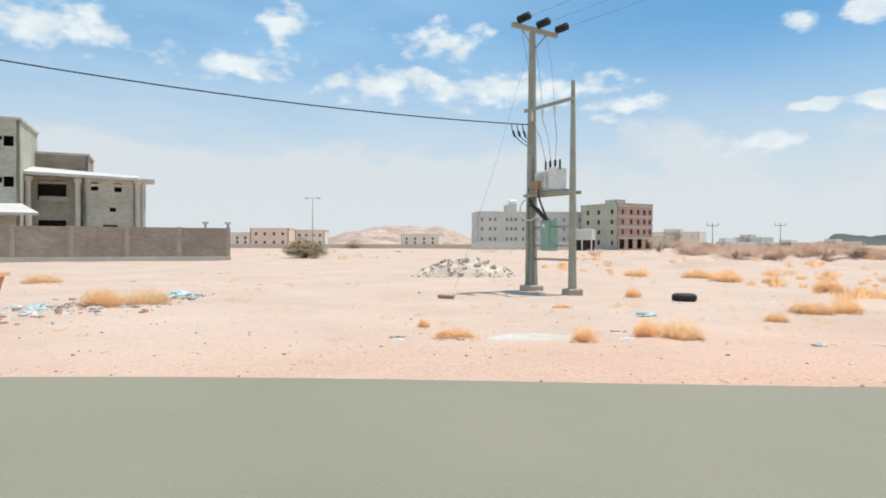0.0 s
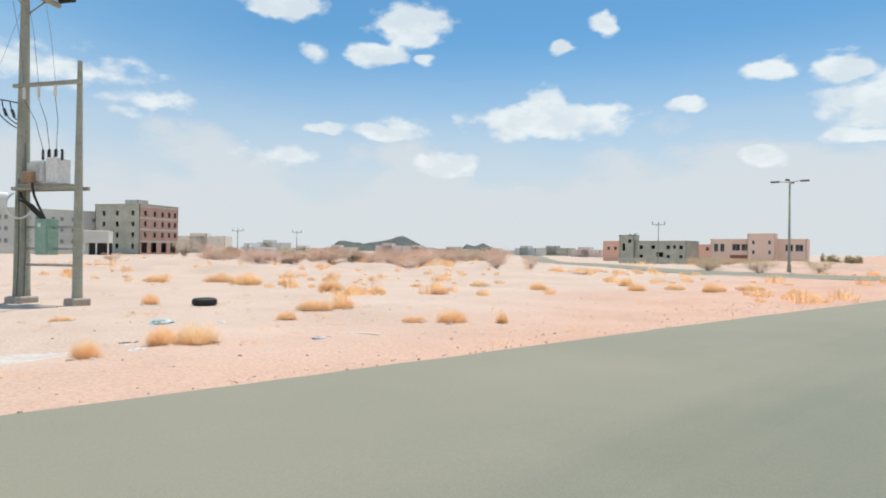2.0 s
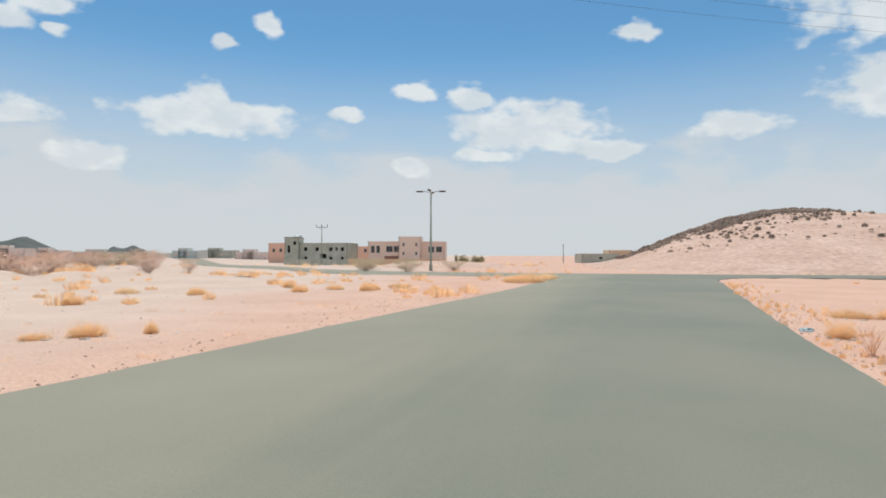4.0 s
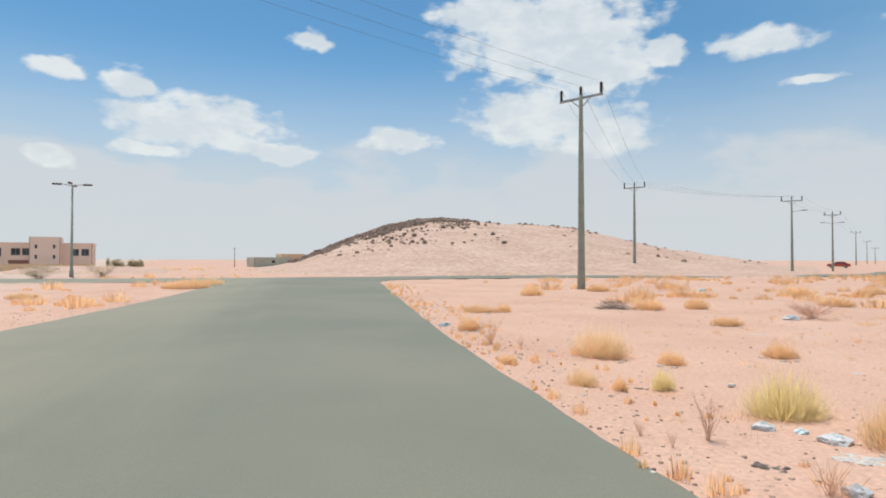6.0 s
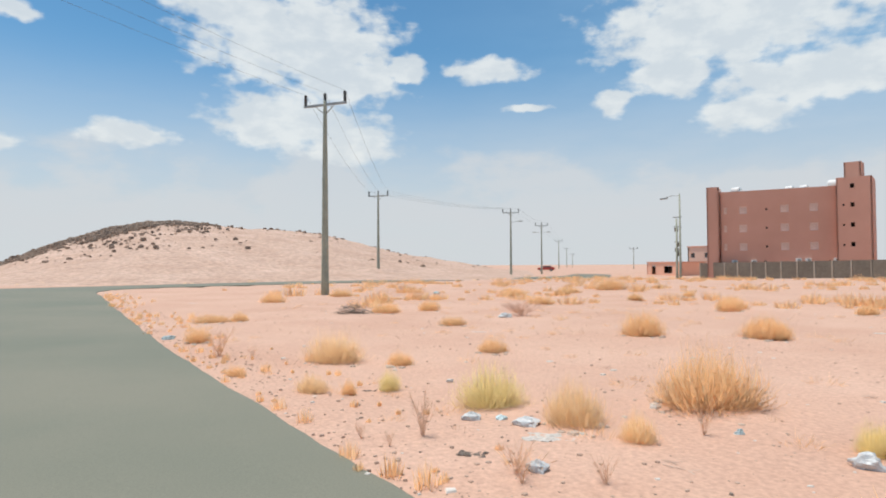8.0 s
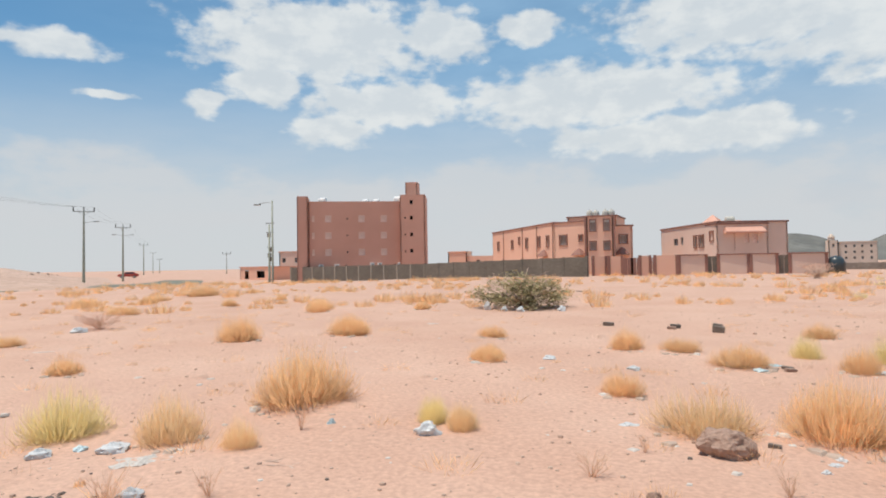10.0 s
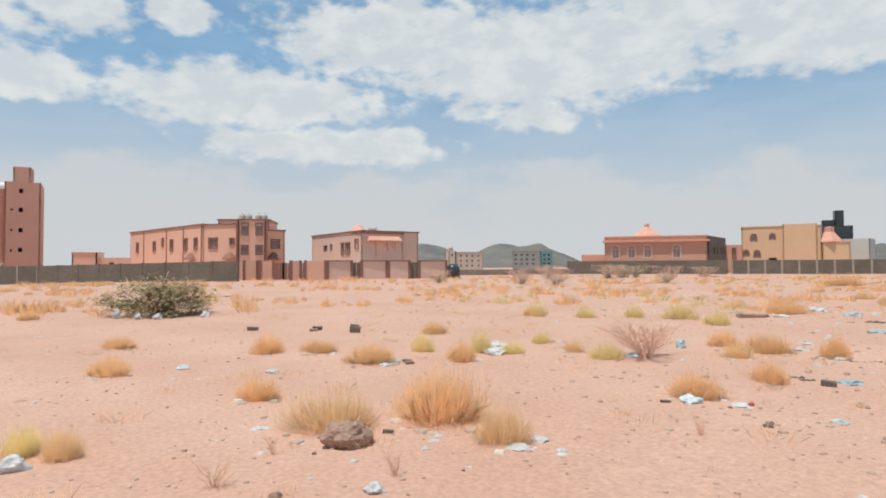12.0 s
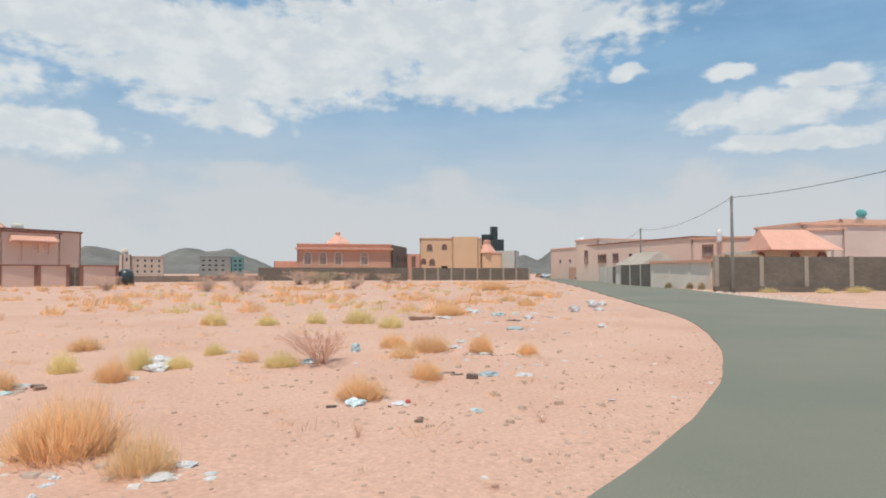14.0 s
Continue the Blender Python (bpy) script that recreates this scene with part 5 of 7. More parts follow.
def street_lamp(x, y, h, turn, heads, label):
    ob = thing("street_lamp", x, y, level(x, y), label, "street lamp", "street lamps", turn=turn)
    at = WORLD[ob]
    part("pole", lathe(bmesh.new(), [(0.2, -0.3), (0.18, 0.6), (0.13, 0.8), (0.08, h)], sides=14), POLE, ob, at=at, smooth=True)
    for k in range(heads):
        a = math.tau * k / heads
        bm = tube(bmesh.new(), [(0, 0, h - 0.1), (0.9 * math.cos(a), 0.9 * math.sin(a), h + 0.05)], 0.04)
        part("arm", bm, STEEL, ob, at=at)
        part("lamp_head", box(bmesh.new(), 1.25 * math.cos(a), 1.25 * math.sin(a), h + 0.02, 0.75, 0.3, 0.16, pose(0, 0, 0, 0, 0, math.degrees(a)), bevel=0.04), SCRAP, ob, at=at)


street_lamp(63.6, 20.9, 8.6, 10, 4, "tall street lamp with four heads beside the crossing road")
street_lamp(-27.7, 130, 11.2, 0, 2, "distant double-headed street lamp")

# pole pair with a transformer on a platform
tower = thing("transformer_station", 3.0, 20.7, 0, "two weathered poles carrying a grey transformer and a green cabinet", "transformer")
AX, AY, BX, BY = 3.0, 20.75, 4.05, 19.14
M = Matrix()
part("pole", lathe(bmesh.new(), [(0.24, -0.3), (0.21, 0.5), (0.155, 5.0), (0.105, 8.8), (0.1, 8.86)], AX, AY, 16), POLE, tower, at=M, smooth=True)
part("pole", lathe(bmesh.new(), [(0.145, -0.3), (0.13, 0.5), (0.098, 4.0), (0.062, 6.68), (0.058, 6.72)], BX, BY, 16), POLE, tower, at=M, smooth=True)
for x, y, w in ((AX, AY, 0.62), (BX, BY, 0.5)):
    part("footing", box(bmesh.new(), x, y, 0.04, w, w, 0.34, pose(0, 0, 0, 0, 0, 20), bevel=0.05), TANPILLAR, tower, "dusty concrete footing", at=M)
along = Vector((BX - AX, BY - AY, 0))
deg = math.degrees(math.atan2(along.y, along.x))
LEN = along.length
mid = Vector((AX, AY, 0)) + along * 0.5
F = pose(AX, AY, 0, 0, 0, deg)
for z in (3.22,):
    for k in (-0.2, 0.2):
        part("platform_beam", box(bmesh.new(), LEN / 2, k, z, LEN + 0.3, 0.07, 0.10), POLE, tower, at=F)
part("platform", box(bmesh.new(), LEN / 2, 0, 3.31, LEN - 0.3, 0.6, 0.04), STEEL, tower, at=F)
part("upper_arm", box(bmesh.new(), LEN / 2, -0.16, 6.1, LEN + 0.35, 0.09, 0.1), POLE, tower, at=F)
for z in (2.15, 1.55, 1.1):
    part("cabinet_rail", box(bmesh.new(), LEN / 2, 0, z, LEN, 0.05, 0.07), STEEL, tower, at=F)
# top crossarm with strain insulators
T = pose(AX, AY, 0, 0, 0, 34)
part("top_arm", box(bmesh.new(), 0, -0.14, 8.78, 2.0, 0.12, 0.14), POLE, tower, at=T)
for k in (-1, 1):
    part("brace", tube(bmesh.new(), [(k * 0.55, -0.1, 8.72), (0, -0.1, 8.15)], 0.022), STEEL, tower, at=T)
tops = []
for k in (-0.85, 0.0, 0.85):
    a = T @ Vector((k, -0.14, 8.86))
    b = Vector((32.3 + k * 1.3, -15.4 + k * 0.8, 10.8))
    d = (b - a).normalized()
    m = Matrix.Translation(a + d * 0.12 + Vector((0, 0, 0.05))) @ d.to_track_quat("Z", "Y").to_matrix().to_4x4()
    bm = bmesh.new()
    insulator(bm, m, 0.52, 0.13)
    part("strain_insulator", bm, RUBBER, tower, at=M)
    tops.append(a + d * 0.7)
for a, k in zip(tops, (-1, 0, 1)):
    wire(sagging(a, pole_top(32.3, -15.4, 11.5, 32, k), 0.55), 0.005)
# transformer body
part("transformer_tank", box(bmesh.new(), LEN * 0.38, 0, 3.66, 0.46, 0.46, 0.66, bevel=0.03), GREYTANK, tower, at=F)
part("transformer_tank", box(bmesh.new(), LEN * 0.64, 0, 3.7, 0.4, 0.46, 0.72, bevel=0.03), GREYTANK, tower, at=F)
for k in range(7):
    part("cooling_fin", box(bmesh.new(), LEN * 0.38 - 0.21 + k * 0.07, -0.27, 3.66, 0.02, 0.1, 0.5), GREYTANK, tower, at=F)
part("terminal_box", box(bmesh.new(), LEN * 0.34, -0.4, 3.5, 0.3, 0.16, 0.3, bevel=0.015), RUST, tower, "rusty terminal box", at=F)
for k, (u, v) in enumerate(((0.22, 0.2), (0.34, 0.2), (0.46, 0.2), (0.52, -0.15), (0.64, -0.15), (0.76, -0.15))):
    bm = bmesh.new()
    insulator(bm, F @ pose(LEN * u + 0.05, v, 3.98 + 0.08 * (k < 3)), 0.3, 0.045)
    part("bushing", bm, RUBBER, tower, at=M)
for u in (0.12, 0.38, 0.68):
    bm = bmesh.new()
    p = F @ Vector((LEN * u, -0.2, 6.1))
    insulator(bm, Matrix.Translation(p - Vector((0, 0, 0.4))), 0.34, 0.05)
    part("fuse", bm, GREYTANK, tower, at=M)
    q = F @ Vector((LEN * (0.22 + 0.12 * (u > 0.2) + 0.12 * (u > 0.5)) + 0.05, 0.2, 4.35))
    part("lead", tube(bmesh.new(), [p - Vector((0, 0, 0.4)), p.lerp(q, 0.5) + Vector((0.05, 0, -0.1)), q], 0.008, sides=5), RUBBER, tower, at=M)
    part("lead", tube(bmesh.new(), [p, p + Vector((-0.1, 0.1, 1.3)), T @ Vector(((u - 0.4) * 2.0, -0.1, 8.75))], 0.006, sides=5), WIRE, tower, at=M)
# green cabinet under the platform and its cables
part("cabinet", box(bmesh.new(), LEN * 0.46, -0.02, 1.88, 0.44, 0.36, 1.0, bevel=0.02), GREENBOX, tower, "green enamelled metal cabinet", at=F)
part("cabinet_door", box(bmesh.new(), LEN * 0.46, -0.215, 1.88, 0.38, 0.03, 0.9, bevel=0.01), GREENBOX, tower, at=F)
part("notice", box(bmesh.new(), LEN * 0.44, -0.236, 2.2, 0.1, 0.012, 0.1), WHITE, tower, at=F)
for k, bow in enumerate((0.16, 0.32, 0.5)):
    pts = [F @ Vector((0.12, -0.15 - 0.03 * k, 3.1 - 0.1 * k)), F @ Vector((0.12 + bow * 0.6, -0.25, 3.05 - 0.12 * k)), F @ Vector((0.35 + bow * 0.5, -0.22, 2.75)), F @ Vector((LEN * 0.4 + 0.05 * k, -0.1, 2.38))]
    part("cable", tube(bmesh.new(), curve_points([tuple(p) for p in pts], 0.08), 0.028), RUBBER, tower, at=M)
part("cable", tube(bmesh.new(), curve_points([tuple(F @ Vector(p)) for p in ((LEN * 0.4, -0.4, 3.4), (LEN * 0.42, -0.36, 3.0), (LEN * 0.52, -0.2, 2.38))], 0.08), 0.035), RUBBER, tower, at=M)
for k in range(4):
    a = 3.6 + 0.4 * k
    part("cable", tube(bmesh.new(), [(AX + 0.22 * math.cos(a), AY + 0.22 * math.sin(a), 0.1), (AX + 0.2 * math.cos(a + 0.15), AY + 0.2 * math.sin(a + 0.15), 1.5), (AX + 0.19 * math.cos(a), AY + 0.19 * math.sin(a), 3.0 + 0.5 * k)], 0.018), DARKPOLE if k % 2 else POLE, tower, at=M)
part("cable_loop", tube(bmesh.new(), [(AX - 0.12 + 0.3 * math.cos(a), AY - 0.25, 2.75 + 0.36 * math.sin(a)) for a in np.linspace(2.0, 6.0, 14)], 0.03), GREYTANK, tower, at=M)
# low-voltage cable with its dead-end, strung to a pole beyond the view
hook = Vector((AX - 0.15, AY - 0.1, 5.62))
far_top = Vector((-26.0, 7.0, 8.25))
wire(sagging(hook, far_top, 0.95, 26), 0.019, "thick black twisted cable strung from the transformer poles", RUBBER, "power_cable")
for k in range(3):
    p = hook + Vector((-0.55 + 0.18 * k, 0, 0.0))
    e = Vector((AX - 0.18, AY - 0.15, 4.9 + 0.12 * k))
    bm = tube(bmesh.new(), curve_points([tuple(p), tuple(p + Vector((0.05, -0.05, -0.3))), tuple(p.lerp(e, 0.6) + Vector((0, 0, -0.15))), tuple(e)], 0.06), 0.016)
    tube(bm, [p + Vector((0.04, -0.05, -0.22)), p + Vector((0.1, -0.06, -0.42))], 0.04)
    part("jumper", bm, RUBBER, tower, at=M)
wire([(AX - 0.05, AY, 8.4), (AX - 1.2, AY - 0.05, 4.4), (AX - 2.6, AY + 0.0, 0.05)], 0.004, "thin steel stay wire from the pole top to the ground")


def plain_pole(x, y, h, r, label):
    ob = thing("utility_pole", x, y, level(x, y), label, "utility pole", "utility poles")
    part("pole", lathe(bmesh.new(), [(r, -0.3), (r * 0.95, 0.5), (r * 0.6, h)], sides=14), DARKPOLE, ob, at=WORLD[ob], smooth=True)
    part("bracket", box(bmesh.new(), 0, 0, h - 0.25, 0.5, 0.08, 0.08), STEEL, ob, at=WORLD[ob])
    return ob


plain_pole(-26.0, 7.0, 8.4, 0.15, "wooden utility pole carrying the black cable")
STREET = [(-51.0, -21.4, 7.9), (-75.0, -43.2, 7.6), (-102.4, -66.7, 7.7), (-135.0, -93.2, 7.7)]
for x, y, h in STREET:
    plain_pole(x, y, h, 0.16, "slim dark utility pole beside the street")
stops = [tuple(far_top)] + [(x, y, h - 0.15) for x, y, h in STREET]
for a, b in zip(stops, stops[1:]):
    wire(sagging(a, b, 0.9), 0.019, "black cable strung between the street poles", RUBBER, "power_cable")
# switch pole beside the terracotta block
sp = thing("switch_pole", 52.4, -80.8, level(52.4, -80.8), "grey double pole with switchgear and a street lamp", "power pole")
at = WORLD[sp]
for k, h in ((0, 12.4), (0.55, 8.8)):
    part("pole", lathe(bmesh.new(), [(0.2, -0.4), (0.17, 1), (0.11, h)], k, 0, 14), POLE, sp, at=at, smooth=True)
for z, w in ((9.0, 1.4), (7.6, 1.2), (5.4, 1.0)):
    part("crossarm", box(bmesh.new(), 0.4, 0, z, w, 0.12, 0.14), STEEL, sp, at=at)
for z, x in ((7.2, 0.7), (5.0, 0.5), (4.2, 0.65), (3.6, 0.5)):
    part("switch_box", box(bmesh.new(), x, -0.15, z, 0.4, 0.4, 0.6, bevel=0.03), SCRAP, sp, at=at)
bm = tube(bmesh.new(), [(0, 0, 12.1), (1.2, 0, 12.2), (2.4, 0, 12.0)], 0.05)
box(bm, 2.6, 0, 11.9, 1.1, 0.4, 0.2, bevel=0.05)
part("lamp_arm", bm, STEEL, sp, at=at)


# ---------------------------------------------------------------- plants, stones and litter
def soft_normals(me, up=1.5):
    """Leans the shading of thin blades towards the sky, as a fuzzy clump takes the light."""
    me.polygons.foreach_set("use_smooth", np.ones(len(me.polygons), bool))
    co = np.zeros(len(me.vertices) * 3)
    me.vertices.foreach_get("co", co)
    co = co.reshape(-1, 3)
    nrm = np.stack([co[:, 0], co[:, 1], np.full(len(co), up)], 1) if np.abs(co[:, :2]).max() < 2 else np.tile([0.0, 0.0, 1.0], (len(co), 1))
    nrm /= np.linalg.norm(nrm, axis=1)[:, None]
    me.normals_split_custom_set_from_vertices(nrm.tolist())


def tuft_mesh(name, material, seed, blades=2600, spread=0.5, base=0.4, width=0.0034, droop=0.12):
    """A unit clump, 1 wide and 1 high: a lobed dome of fine tangled stems, thinning out at its rim."""
    r = np.random.RandomState(seed)
    lobes = r.rand(8) * math.tau
    a = r.rand(blades) * math.tau
    lean = np.arccos(1 - r.rand(blades) * 0.93)
    swell = 0.86 + 0.10 * np.sin(2 * a + lobes[0]) + 0.07 * np.sin(3 * a + lobes[1]) + 0.05 * np.sin(7 * a + lobes[2]) * np.sin(5 * lean + lobes[3])
    rho = swell * (0.45 + 0.55 * r.rand(blades) ** 0.6) + np.abs(r.randn(blades)) * 0.05
    across, h = np.sin(lean) * rho * spread, np.maximum(np.cos(lean) * rho, 0.04) * (0.92 + 0.2 * r.rand(blades))
    way = np.stack([np.cos(a), np.sin(a)], 1)
    out = way * across[:, None]
    tip = np.column_stack([out, h]) + r.randn(blades, 3) * np.array([0.03, 0.03, 0.02])
    foot = np.column_stack([out * (base + 0.3 * r.rand(blades, 1)) + r.randn(blades, 2) * 0.04, np.full(blades, -0.02)])
    mid = foot * 0.45 + tip * 0.55 + np.column_stack([out * droop, droop * 0.3 * across]) + r.randn(blades, 3) * 0.03
    side_a = r.rand(blades) * math.tau
    s = np.stack([np.cos(side_a), np.sin(side_a), np.zeros(blades)], 1) * width
    verts = np.stack([foot - s * 0.5, foot + s * 0.5, mid - s * 0.45, mid + s * 0.45, tip], 1).reshape(-1, 3)
    k = np.arange(blades)[:, None] * 5
    faces = [tuple(f) for f in (k + np.array([0, 1, 3, 2])).tolist()] + [tuple(f) for f in (k + np.array([2, 3, 4])).tolist()]
    me = bpy.data.meshes.new(name)
    me.from_pydata(verts.tolist(), [], faces)
    me.materials.append(material)
    soft_normals(me)
    return me


def twig_lines(r, stems, reach, rise, forks):
    """Branching twigs from one foot: a list of point lists with radii."""
    lines = []
    for _ in range(stems):
        a, lean = r.uniform(0, math.tau), r.uniform(0.15, 1.0) * reach
        p0 = Vector((r.uniform(-0.05, 0.05), r.uniform(-0.05, 0.05), -0.03))
        p2 = Vector((math.cos(a) * lean, math.sin(a) * lean, rise * r.uniform(0.6, 1.0)))
        p1 = p0.lerp(p2, 0.5) + Vector((r.uniform(-0.09, 0.09), r.uniform(-0.09, 0.09), r.uniform(-0.02, 0.1)))
        lines.append(([p0, p1, p2], 1.0))
        for _ in range(forks):
            s = r.uniform(0.25, 0.95)
            q0 = p0.lerp(p1, s * 2) if s < 0.5 else p1.lerp(p2, s * 2 - 1)
            q1 = q0 + Vector((math.cos(a) * 0.12 + r.uniform(-0.13, 0.13), math.sin(a) * 0.12 + r.uniform(-0.13, 0.13), r.uniform(0.02, 0.24)))
            lines.append(([q0, q1], 0.55))
    return lines


def stem_mesh(name, material, seed, stems=26, reach=0.45, rise=1.0, forks=3, thick=0.012):
    r = random.Random(seed)
    bm = bmesh.new()
    for pts, k in twig_lines(r, stems, reach, rise, forks):
        tube(bm, pts, thick * k, thick * k * 0.35, 3)
    me = bpy.data.meshes.new(name)
    bm.to_mesh(me)
    bm.free()
    me.materials.append(material)
    return me


def bush_mesh(name, leaf, seed, vase=True, leaves=2600, size=0.035, stems=30):
    """A unit bush: woody stems and a cloud of small leaves gathered in clumps, open to the sky or domed."""
    r = np.random.RandomState(seed)
    bm = bmesh.new()
    for pts, k in twig_lines(random.Random(seed), stems, 0.42, 0.85, 3):
        tube(bm, pts, (0.007 if vase else 0.006) * k, 0.003 * k, 3)
    me = bpy.data.meshes.new(name)
    n_clump = 90
    a, rad = r.rand(n_clump) * math.tau, np.sqrt(r.rand(n_clump)) * 0.44
    if vase:
        z = 0.1 + 0.82 * r.rand(n_clump) ** 0.7
        rad = np.minimum(rad, 0.06 + 0.44 * z)
    else:
        z = (0.12 + 0.72 * np.sqrt(np.clip(1 - (rad / 0.5) ** 2, 0, 1))) * (0.12 + 0.88 * r.rand(n_clump) ** 0.8)
    c = np.stack([np.cos(a) * rad, np.sin(a) * rad, z], 1)
    pick = r.randint(0, n_clump, leaves)
    p = c[pick] + r.randn(leaves, 3) * np.array([0.055, 0.055, 0.05])
    u, v = r.randn(leaves, 3), r.randn(leaves, 3)
    u /= np.linalg.norm(u, axis=1)[:, None]
    v /= np.linalg.norm(v, axis=1)[:, None]
    s = (size * (0.5 + r.rand(leaves)))[:, None]
    quad = np.stack([p - u * s, p + v * s * 0.5, p + u * s, p - v * s * 0.5], 1).reshape(-1, 3)
    for f in range(leaves):
        bm.faces.new([bm.verts.new(q) for q in quad[f * 4 : f * 4 + 4]]).material_index = 1
    bm.to_mesh(me)
    bm.free()
    me.materials.append(BRANCHES)
    me.materials.append(leaf)
    soft_normals(me, 1.0)
    return me


PLANTS = {
    "o": ("dry_grass", "round tuft of dry orange straw on the sand", "grass tuft", [tuft_mesh("straw_tuft", STRAW_O, 10 + k) for k in range(4)]),
    "y": ("dry_grass", "tuft of yellow dry grass on the sand", "grass tuft", [tuft_mesh("yellow_tuft", STRAW_Y, 20 + k, 2000) for k in range(3)]),
    "g": ("green_grass", "tuft of yellow-green grass on the sand", "grass tuft", [tuft_mesh("green_tuft", STRAW_G, 30 + k, 2000) for k in range(3)]),
    "s": ("dry_weed", "sparse dry weed of thin brown stems", "weed", [stem_mesh("weed", STEMS, 40 + k, 22, 0.5, 1.0, 5, 0.007) for k in range(4)]),
    "k": ("dead_bush", "leafless grey-brown thorn bush with tangled twigs", "bush", [stem_mesh("dead_bush", BRANCHES, 50 + k, 46, 0.55, 0.8, 15, 0.0042) for k in range(2)]),
    "d": ("desert_bush", "low dense olive desert bush", "bush", [bush_mesh("olive_bush", OLIVE, 60 + k, False, 9500, 0.017, 40) for k in range(2)]),
    "b": ("desert_bush", "olive-brown desert bush spreading upward from its foot", "bush", [bush_mesh("khaki_bush", KHAKI, 70 + k, True, 3000, 0.017, 24) for k in range(2)]),
    "r": ("thorn_bush", "reddish-brown vase-shaped thorn bush", "bush", [bush_mesh("thorn_bush", REDBROWN, 80 + k, True, 2700, 0.015, 30) for k in range(3)]),
}
ROLL = random.Random(12)
FEET = []


def ground_at(x, y):
    x, y = np.array([x]), np.array([y])
    d = max(float(inside_by(x, y, main_line[::3])[0]), float(inside_by(x, y, cross_line[::3])[0]))
    return level(x[0], y[0]) + (0.05 if d > 0 else float(ground_bumps(x, y)[0]) * (0.12 + 0.88 * float(smooth01(-d / 1.6))) + 0.012)


def place_plants(rows):
    """Rows of x, y, width, height and kind."""
    for x, y, w, h, kind in rows:
        name, label, category, meshes = PLANTS[kind]
        ob = new(name, ROLL.choice(meshes))
        wide, tall = (1.36, 1.24) if kind in "oyg" else (1.3, 1.0) if kind == "k" else (1.0, 1.0) if kind == "s" else (1.3, 1.15)
        ob.matrix_basis = pose(x, y, ground_at(x, y) - 0.01, 0, 0, ROLL.uniform(0, 360)) @ Matrix.Diagonal((w * wide, w * wide * ROLL.uniform(0.85, 1.1), h * tall * (1.3 if kind == "g" else 1.0), 1))
        tagged(ob, label, category, category + "s of the waste ground")
        if kind in "oy" and w > 0.35 and math.hypot(x, y) < 32:
            d = math.hypot(x, y)
            for _ in range(9):
                a = ROLL.uniform(0, math.tau)
                FEET.append((x - x / d * w * 0.3 + math.cos(a) * w * 0.5, y - y / d * w * 0.3 + math.sin(a) * w * 0.4))


def crumple(name, material, seed, flat=0.5, rough=0.35, detail=3):
    """A crumpled bag or stone: a ball pushed about by noise, 1 across."""
    bm = bmesh.new()
    bmesh.ops.create_icosphere(bm, subdivisions=detail, radius=0.5)
    off = Vector((seed * 7.3, seed * 3.1, seed))
    for v in bm.verts:
        n = v.co.normalized()
        k = 1 + rough * (noise.noise(n * 1.6 + off) + 0.6 * noise.noise(n * 4.0 + off) + 0.35 * abs(noise.noise(n * 9.0 + off)))
        v.co = Vector((n.x * 0.5 * k, n.y * 0.5 * k, max(n.z * 0.5 * k, -0.3) * flat + 0.28 * flat))
    me = bpy.data.meshes.new(name)
    bm.to_mesh(me)
    bm.free()
    me.materials.append(material)
    return me


def rag(name, material, seed, lift=0.3, cells=12):
    """A crumpled flat scrap with ragged outline and some thickness, 1 across."""
    r = random.Random(seed)
    bm = bmesh.new()
    bmesh.ops.create_grid(bm, x_segments=cells, y_segments=cells, size=0.5)
    off = Vector((seed * 5.7, seed * 2.3, 0))
    for v in bm.verts:
        a = math.atan2(v.co.y, v.co.x)
        k = 0.75 + 0.4 * noise.noise(Vector((math.cos(a) * 1.5, math.sin(a) * 1.5, seed)))
        v.co.x, v.co.y = v.co.x * k * 1.15, v.co.y * k * 0.8
        v.co.z = 0.12 * lift + lift * (abs(noise.noise(v.co * 4 + off)) + 0.4 * abs(noise.noise(v.co * 11 + off)))
    got = bmesh.ops.extrude_face_region(bm, geom=list(bm.faces))
    for v in got["geom"]:
        if isinstance(v, bmesh.types.BMVert):
            v.co.z -= 0.03
    bmesh.ops.recalc_face_normals(bm, faces=bm.faces)
    me = bpy.data.meshes.new(name)
    bm.to_mesh(me)
    bm.free()
    me.materials.append(material)
    return me


def plank_mesh(name, material, seed):
    r = random.Random(seed)
    bm = bmesh.new()
    box(bm, 0, 0, 0.06, 1.0, 0.16, 0.05, pose(0, 2, 0))
    bmesh.ops.subdivide_edges(bm, edges=[e for e in bm.edges if e.calc_length() > 0.5], cuts=6)
    for v in bm.verts:
        v.co += Vector((0, 0.05 * math.sin(v.co.x * 3 + seed), 0.03 * math.sin(v.co.x * 5)))
    me = bpy.data.meshes.new(name)
    bm.to_mesh(me)
    bm.free()
    me.materials.append(material)
    return me


def heap_mesh(name, material, seed, sticks=90):
    r = random.Random(seed)
    bm = bmesh.new()
    for _ in range(sticks):
        a, x, y = r.uniform(0, math.tau), r.gauss(0, 0.22), r.gauss(0, 0.2)
        z = max(0.05, 0.8 * (1 - (x * x + y * y) * 5)) * r.random()
        d = Vector((math.cos(a), math.sin(a), r.uniform(-0.3, 0.5))) * r.uniform(0.06, 0.2)
        p = Vector((x, y, z))
        tube(bm, [p - d, p + Vector((0, 0, 0.03)), p + d], 0.012, 0.006, 4)
    me = bpy.data.meshes.new(name)
    bm.to_mesh(me)
    bm.free()
    me.materials.append(material)
    return me


